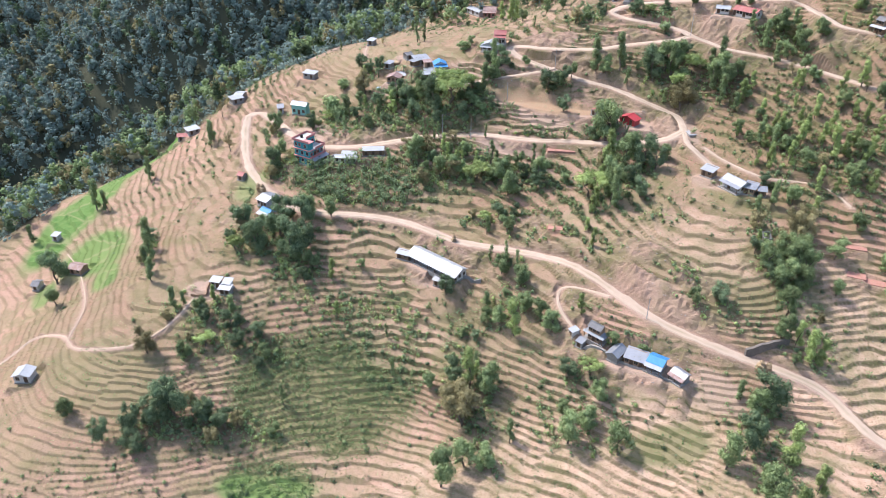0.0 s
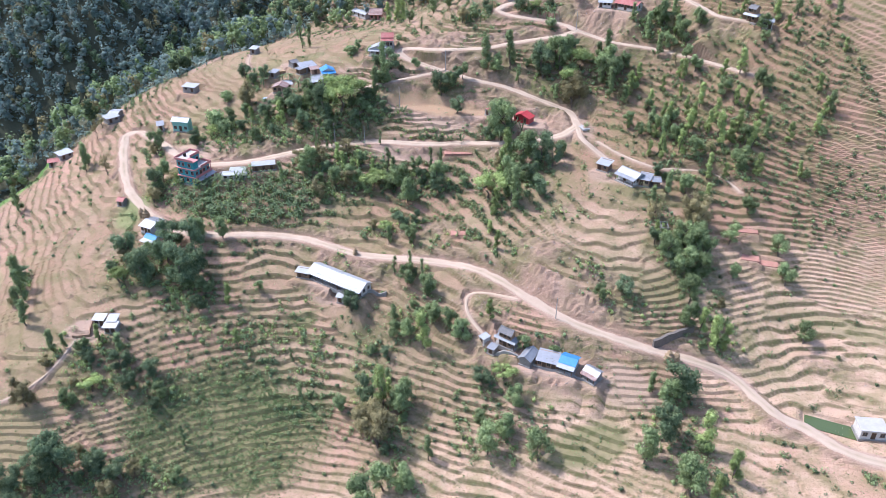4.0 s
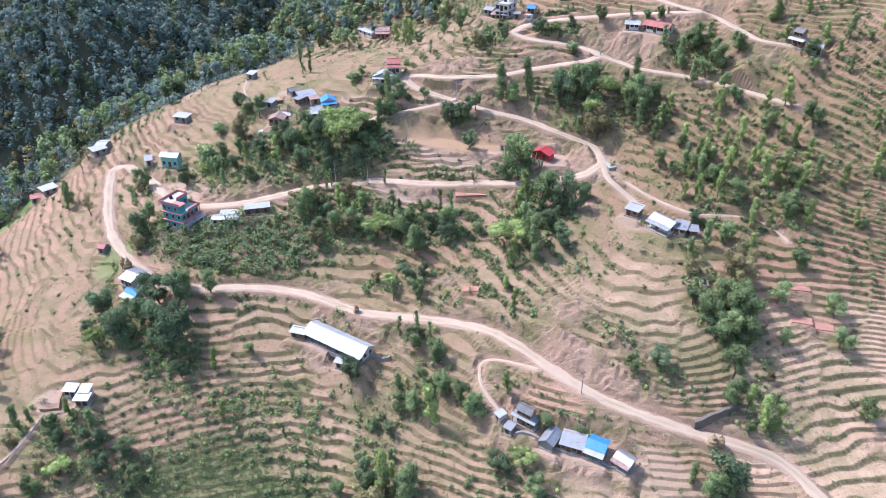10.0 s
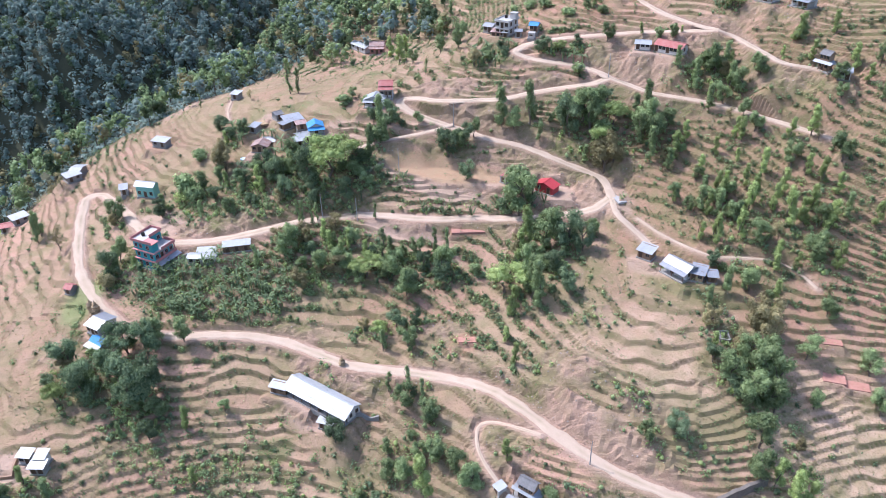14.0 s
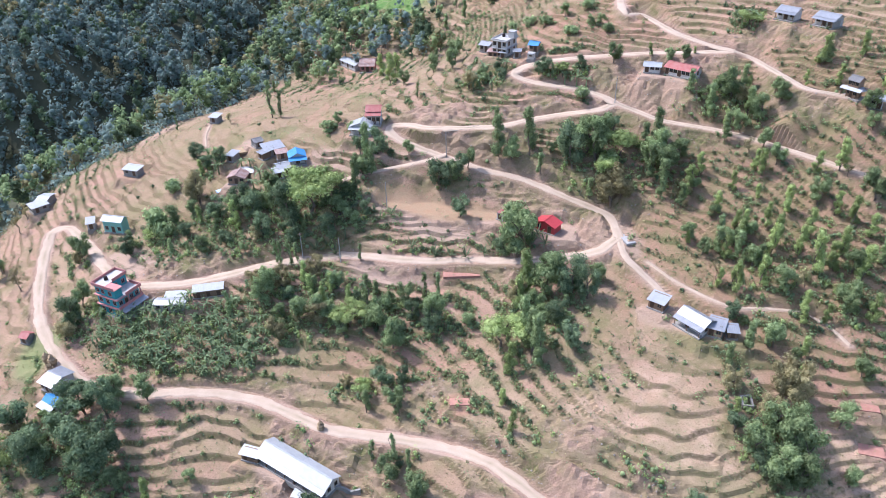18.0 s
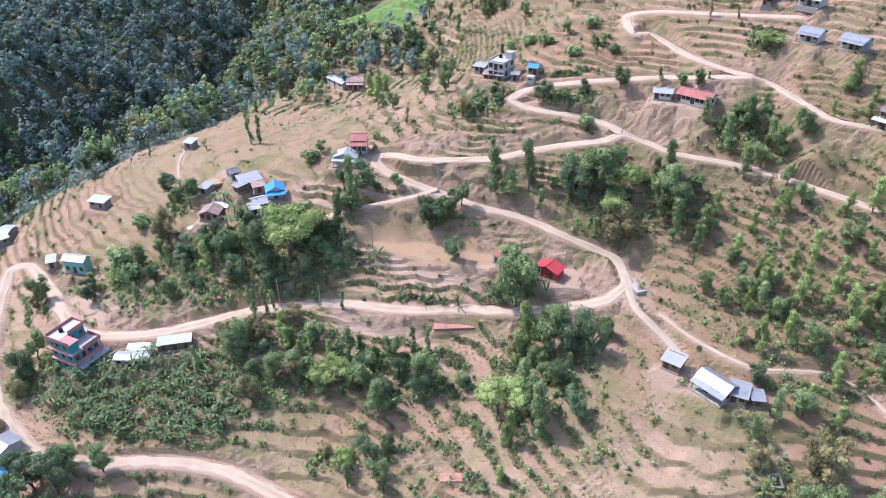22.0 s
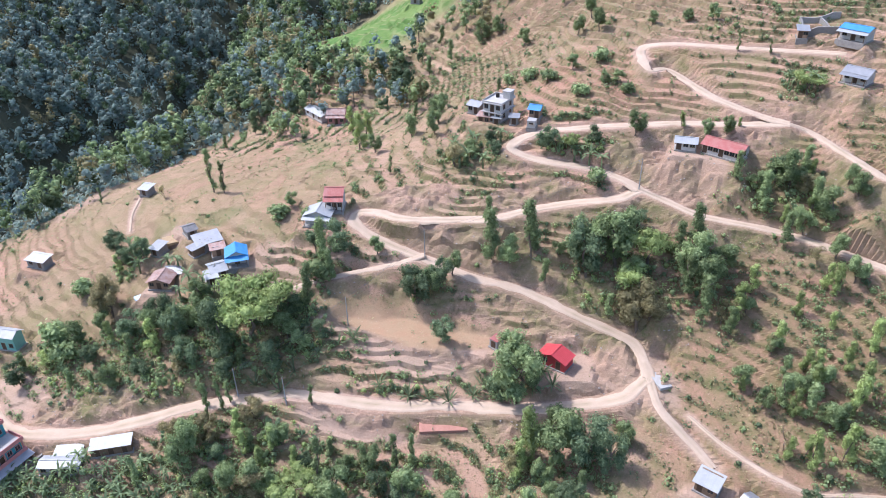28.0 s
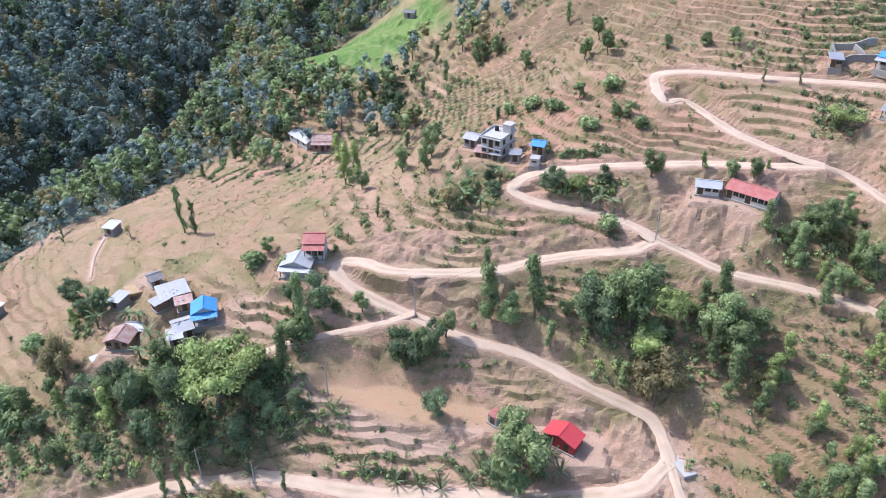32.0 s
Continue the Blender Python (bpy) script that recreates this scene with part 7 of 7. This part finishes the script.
fx, fy, fh = scatter(3, 11000, -330, 90, 225, 640, in_wood)
sort_ = rng_.rand(len(fx))
# farther trees mostly take the leaf colour with haze mixed in
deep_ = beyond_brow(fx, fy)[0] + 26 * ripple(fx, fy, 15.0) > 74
for k_, name_, mat_, label_ in (
    (deep_ & (sort_ < 0.72), "forest_trees", M_LEAF_HAZED, "dense broadleaf forest filling the ravine, distance haze in its leaf colour"),
    (deep_ & (sort_ >= 0.72) & (sort_ < 0.9), "forest_dark_trees", M_LEAF_DARK, "dark green trees among the ravine forest"),
    (~deep_ & (sort_ < 0.4), "brow_trees", M_LEAF, "green broadleaf trees along the brow of the ravine"),
    (~deep_ & (sort_ >= 0.4) & (sort_ < 0.62), "brow_dark_trees", M_LEAF_DARK, "dark trees along the brow of the ravine"),
    (~deep_ & (sort_ >= 0.62) & (sort_ < 0.86), "brow_grey_trees", M_LEAF_HAZED, "trees along the brow of the ravine, haze tint in their leaves"),
    ((~deep_ & (sort_ >= 0.86)) | (deep_ & (sort_ >= 0.9)), "forest_dry_trees", M_LEAF_DRY, "brownish half-bare trees among the ravine forest"),
):
    leaves_, mass_ = forest_crowns(fx[k_], fy[k_], fh[k_])
    stuff(name_, leaves_, mat_, label_, "forest", mass_)
ux, uy, uh = scatter(31, 14000, -330, 90, 222, 640, lambda x, y, z: z["wood"])
# the undergrowth shares the haze-tinted leaf colour
stuff("forest_undergrowth", clumps(rng_, ux, uy, uh, 8, 2.2, 2.4, 0.85, 0.3), M_LEAF_HAZED, "tangled undergrowth on the ravine slopes", "undergrowth")
bm_ = bmesh.new()
for x_, y_, h_ in list(zip(fx, fy, fh))[::5]:
    tube(bm_, [(x_, y_, h_ - 1), (x_, y_, h_ + 3), (x_ + 0.3, y_, h_ + 7)], [0.22, 0.17, 0.07], 4)
me_ = bpy.data.meshes.new("forest_trunks")
bm_.to_mesh(me_)
bm_.free()
me_.materials.append(M_BARK)
tagged(new("forest_trunks", me_), "grey brown trunks of the ravine forest", "forest", kind="stuff")


# thickets: x, y, radii, turn, how dense
THICKETS = [
    (4.5, 234.5, 15, 8, -5, 0.9),
    (-29.7, 233.3, 26, 10, -5, 0.8),
    (-3.6, 262.8, 26, 10, -5, 0.95),
    (29.8, 222.2, 14, 4, -10, 0.6),
    (58.1, 216.1, 10, 9, 0, 0.6),
    (81.7, 256.8, 12, 8, -20, 0.6),
    (97.6, 250.1, 8, 10, 0, 0.5),
    (98.5, 173.2, 4, 24, 10, 0.7),
    (95.7, 148.9, 6, 5, 0, 0.8),
    (7.2, 157.1, 6, 24, 8, 0.6),
    (15.7, 176.0, 7, 6, 0, 0.6),
    (36.1, 141.0, 14, 8, -10, 0.45),
    (78.4, 131.4, 7, 12, 10, 0.7),
    (79.8, 114.4, 7, 10, 0, 0.6),
    (-59.8, 209.9, 11, 8, 0, 0.8),
    (-35.2, 268.0, 22, 7, 0, 0.6),
    (120.8, 209.0, 16, 12, 0, 0.45),
    (-66.7, 146.3, 16, 6, 0, 0.7),
    (-60.0, 245.3, 7, 7, 0, 0.8),
    (58.8, 295.6, 9, 4, -10, 0.8),
    (80.8, 287.5, 9, 2.5, -20, 0.8),
    (16.4, 266.6, 4, 7, 20, 0.8),
    (-54.3, 171.8, 24, 8, 0, 0.25),
    (-12.9, 184.3, 14, 10, 0, 0.2),
    (44.5, 265.9, 8, 4, 0, 0.7),
    (57.9, 238.5, 9, 4, -10, 0.7),
    (118.6, 258.4, 12, 8, -30, 0.6),
    (-30.6, 295.6, 5, 6, 0, 0.7),
    (96.7, 175.6, 8, 12, 0, 0.6),
    (64.6, 379.9, 12, 10, 0, 0.4),
    (132.3, 283.3, 5, 4, 0, 0.7),
    (-64.8, 273.2, 5, 5, 0, 0.6),
    (75.6, 163.1, 9, 3, -20, 0.6),
    (-8.5, 241.8, 8, 6, 0, 0.8),
    (2.1, 238.1, 18, 9, 0, 0.9),
    (19.9, 229.1, 15, 5, -5, 0.8),
    (34.2, 221.4, 13, 3, -8, 0.7),
    (59.2, 222.5, 11, 8, 0, 0.7),
    (47.1, 217.4, 6, 4, 0, 0.6),
    (-26.4, 260.9, 16, 4, 0, 0.6),
    (37.2, 244.8, 14, 3, -5, 0.25),
    (-67.7, 180.4, 5, 4, 0, 0.8),
    (-70.8, 143.7, 14, 4, 0, 0.8),
    (-54.4, 143.9, 10, 3, 0, 0.6),
    (-131.2, 212.4, 6, 5, 0, 0.8),
    (-46.1, 196.9, 8, 6, 0, 0.8),
    (-25.1, 182.5, 10, 5, 0, 0.4),
    (-100.5, 214.1, 2, 10, 0, 0.8),
    (-10.9, 176.2, 6, 8, 0, 0.5),
    (-29.0, 184.0, 9, 5, 0, 0.5),
    (-43.8, 187.6, 9, 4, -10, 0.5),
    (-9.4, 182.6, 8, 4, 0, 0.4),
    (-18.5, 174.0, 6, 4, 0, 0.4),
    (-59.7, 170.0, 14, 5, 0, 0.6),
    (-42.5, 171.4, 8, 3, 0, 0.5),
    (-77.3, 179.4, 7, 6, 0, 0.7),
    (-69.6, 167.3, 8, 5, 0, 0.7),
    (21.2, 180.6, 5, 5, 0, 0.6),
    (52.1, 158.6, 8, 3, -20, 0.6),
    (37.1, 153.4, 6, 3, 0, 0.6),
    (68.3, 171.4, 5, 7, 0, 0.5),
    (-2.2, 201.8, 6, 3, -20, 0.5),
    (22.9, 193.0, 5, 4, 0, 0.6),
    (67.6, 194.7, 8, 3, -20, 0.5),
    (51.2, 204.7, 8, 3, -10, 0.5),
    (17.1, 210.6, 14, 2.5, -8, 0.6),
    (33.8, 198.9, 10, 2.5, -8, 0.5),
    (43.1, 186.9, 10, 2, -10, 0.4),
]


def thick(x, y):
    t = np.zeros_like(x)
    for px, py, rx, ry, turn, much in THICKETS:
        t = np.maximum(t, much * blob(x, y, px, py, rx, ry, turn))
    return t


def on_riser(x, y, z):
    patch = np.clip(2.6 * ripple(x + 50, y + 9, 19.0) - 1.0, 0.08, 0.8)
    clear = (1 - np.clip(z["cut"] * 1.2 + z["verge"], 0, 1)) * (1 - z["wood"]) * (1 - 0.8 * z["bare"]) * (1 - 0.8 * z["dry"]) * (1 - 0.82 * z["tidy"])
    return (z["riser"] * 1.2 * patch + z["scrub"] * 0.28 * (0.3 + ripple(x, y, 8.0)) + 0.05) * clear


sx, sy, sh = scatter(9, 480000, -125, 168, 105, 400, on_riser, True)
pick_ = np.random.RandomState(4).rand(len(sx))
for lo_, hi_, name_, mat_, per_, rad_, tall_, leaf_, label_, cat_ in (
    (0.00, 0.07, "terrace_bushes", M_LEAF, 42, 0.85, 1.4, 0.2, "rounded green bushes along the terrace edges", "shrubs"),
    (0.07, 0.12, "dark_bushes", M_LEAF_DARK, 40, 0.8, 1.3, 0.2, "rounded dark bushes along the terrace edges", "shrubs"),
    (0.12, 0.32, "riser_shrubs", M_LEAF, 16, 0.4, 0.75, 0.165, "green shrubs growing along the terrace risers", "shrubs"),
    (0.32, 0.54, "dark_shrubs", M_LEAF_DARK, 14, 0.38, 0.65, 0.165, "dark green weeds and bushes on the terrace risers", "shrubs"),
    (0.54, 0.80, "dry_grass_tufts", M_LEAF_DRY, 5, 0.35, 0.4, 0.17, "dry olive grass and weeds on the terrace edges", "grass"),
    (0.80, 1.00, "green_grass_tufts", M_CROP, 5, 0.35, 0.4, 0.17, "green grass tufts on the terrace edges", "grass"),
):
    k_ = (pick_ >= lo_) & (pick_ < hi_)
    mass_ = None
    if rad_ > 0.5:
        r_ = rng_.uniform(0.35, 0.8, (k_.sum(), 1))
        mass_ = lumps(rng_, np.column_stack([sx[k_], sy[k_], sh[k_] + 0.4, r_, r_, r_ * 0.9]))
    stuff(name_, clumps(rng_, sx[k_], sy[k_], sh[k_], per_, rad_, tall_, leaf_), mat_, label_, cat_, mass_)


def on_tread(x, y, z):
    return np.clip(1.7 * ripple(x + 13, y + 29, 10.0) - 0.45, 0.05, 1) * (1 - np.clip(z["cut"] + z["verge"] + z["bare"] + z["wood"] + z["rice"] + z["crop"], 0, 1)) * (1 - 0.5 * z["tidy"])


gx_, gy_, gh_ = scatter(44, 90000, -150, 168, 105, 380, on_tread)
pick_ = np.random.RandomState(6).rand(len(gx_))
for lo_, hi_, name_, mat_ in ((0.0, 0.6, "stubble_tufts", M_LEAF_DRY), (0.6, 0.85, "weed_tufts", M_LEAF), (0.85, 1.0, "dark_weed_tufts", M_LEAF_DARK)):
    k_ = (pick_ >= lo_) & (pick_ < hi_)
    stuff(name_, clumps(rng_, gx_[k_], gy_[k_], gh_[k_], 4, 0.24, 0.35, 0.16), mat_, "small tufts of weeds and stubble on the terrace beds", "grass")


def in_thicket(x, y, z):
    return thick(x, y) * (1 - np.clip(z["verge"] * 2 + z["bare"], 0, 1))


tx, ty, th = scatter(15, 40000, -125, 168, 105, 345, in_thicket)
pick_ = np.random.RandomState(5).rand(len(tx))
for lo_, hi_, name_, mat_ in ((0.0, 0.45, "thicket", M_LEAF), (0.45, 0.72, "dark_thicket", M_LEAF_DARK), (0.72, 1.0, "bright_thicket", M_LEAF_BRIGHT)):
    k_ = (pick_ >= lo_) & (pick_ < hi_)
    r_ = np.random.RandomState(8).uniform(0.5, 1.15, (k_.sum(), 1))
    stuff(name_, clumps(rng_, tx[k_], ty[k_], th[k_], 22, 1.05, 2.2, 0.2), mat_, "dense green undergrowth of bushes and saplings", "undergrowth", lumps(rng_, np.column_stack([tx[k_], ty[k_], th[k_] + 0.7, r_ * 0.8, r_ * 0.8, r_ * 0.9])))

# trees that stand in the thickets, no two closer than about four metres
wx, wy, wh = scatter(16, 7000, -125, 168, 105, 345, lambda x, y, z: in_thicket(x, y, z) * (thick(x, y) > 0.5))
stand_ = []
for x_, y_, h_ in zip(wx, wy, wh):
    if all((x_ - p) ** 2 + (y_ - q) ** 2 > 17 for p, q in stand_) and not within(GROVE, x_, y_):
        stand_.append((x_, y_))
        kind_ = random.choice("rrrttbddso")
        plant(random.choice(PATTERNS[kind_]), x_, y_, random.uniform(3.4, 7.5) / FULL[kind_], random.uniform(0.9, 1.2), z=h_)

# stones on the cut banks and in the gullies
qx, qy, qh = scatter(21, 60000, -100, 160, 110, 340, lambda x, y, z: np.clip(z["cut"] * 0.5 * ripple(x, y, 6.0) + 0.004, 0, 1) * (1 - z["verge"]))
n_ = len(qx)
r_ = rng_.uniform(0.08, 0.3, n_)[:, None, None]
oct_ = np.array([(1, 0, 0), (0, 1, 0), (-1, 0, 0), (0, -1, 0), (0, 0, 0.9), (0, 0, -0.6)], float)[None] * r_ * rng_.uniform(0.6, 1.3, (n_, 6, 1)) + np.stack([qx, qy, qh], 1)[:, None, :]
tri_ = [(0, 1, 4), (1, 2, 4), (2, 3, 4), (3, 0, 4), (1, 0, 5), (2, 1, 5), (3, 2, 5), (0, 3, 5)]
me_ = bpy.data.meshes.new("loose_stones")
me_.from_pydata(oct_.reshape(-1, 3).tolist(), [], [tuple(6 * i + j for j in t) for i in range(n_) for t in tri_])
me_.materials.append(M_ROCK)
tagged(new("loose_stones", me_), "loose pale stones and clods on the cut banks", "stones", kind="stuff")


def on_crop(x, y, z):
    rows = 0.5 + 0.5 * np.cos(6.2832 * 5 * z["phase"])
    return z["crop"] * np.clip(rows * 1.5 - 0.4, 0, 1) * (1 - z["riser"]) * (1 - np.clip(z["cut"], 0, 1)) * (0.35 + 0.8 * ripple(x, y, 9.0))


parts_ = [scatter(12, 90000, -125, 168, 105, 345, on_crop), scatter(13, 110000, -62, 45, 112, 190, on_crop)]
cx, cy, ch = (np.concatenate(v) for v in zip(*parts_))
stuff("field_crops", clumps(rng_, cx, cy, ch, 5, 0.4, 0.5, 0.18), M_CROP, "rows of low leafy green crops on the terraces", "crops")
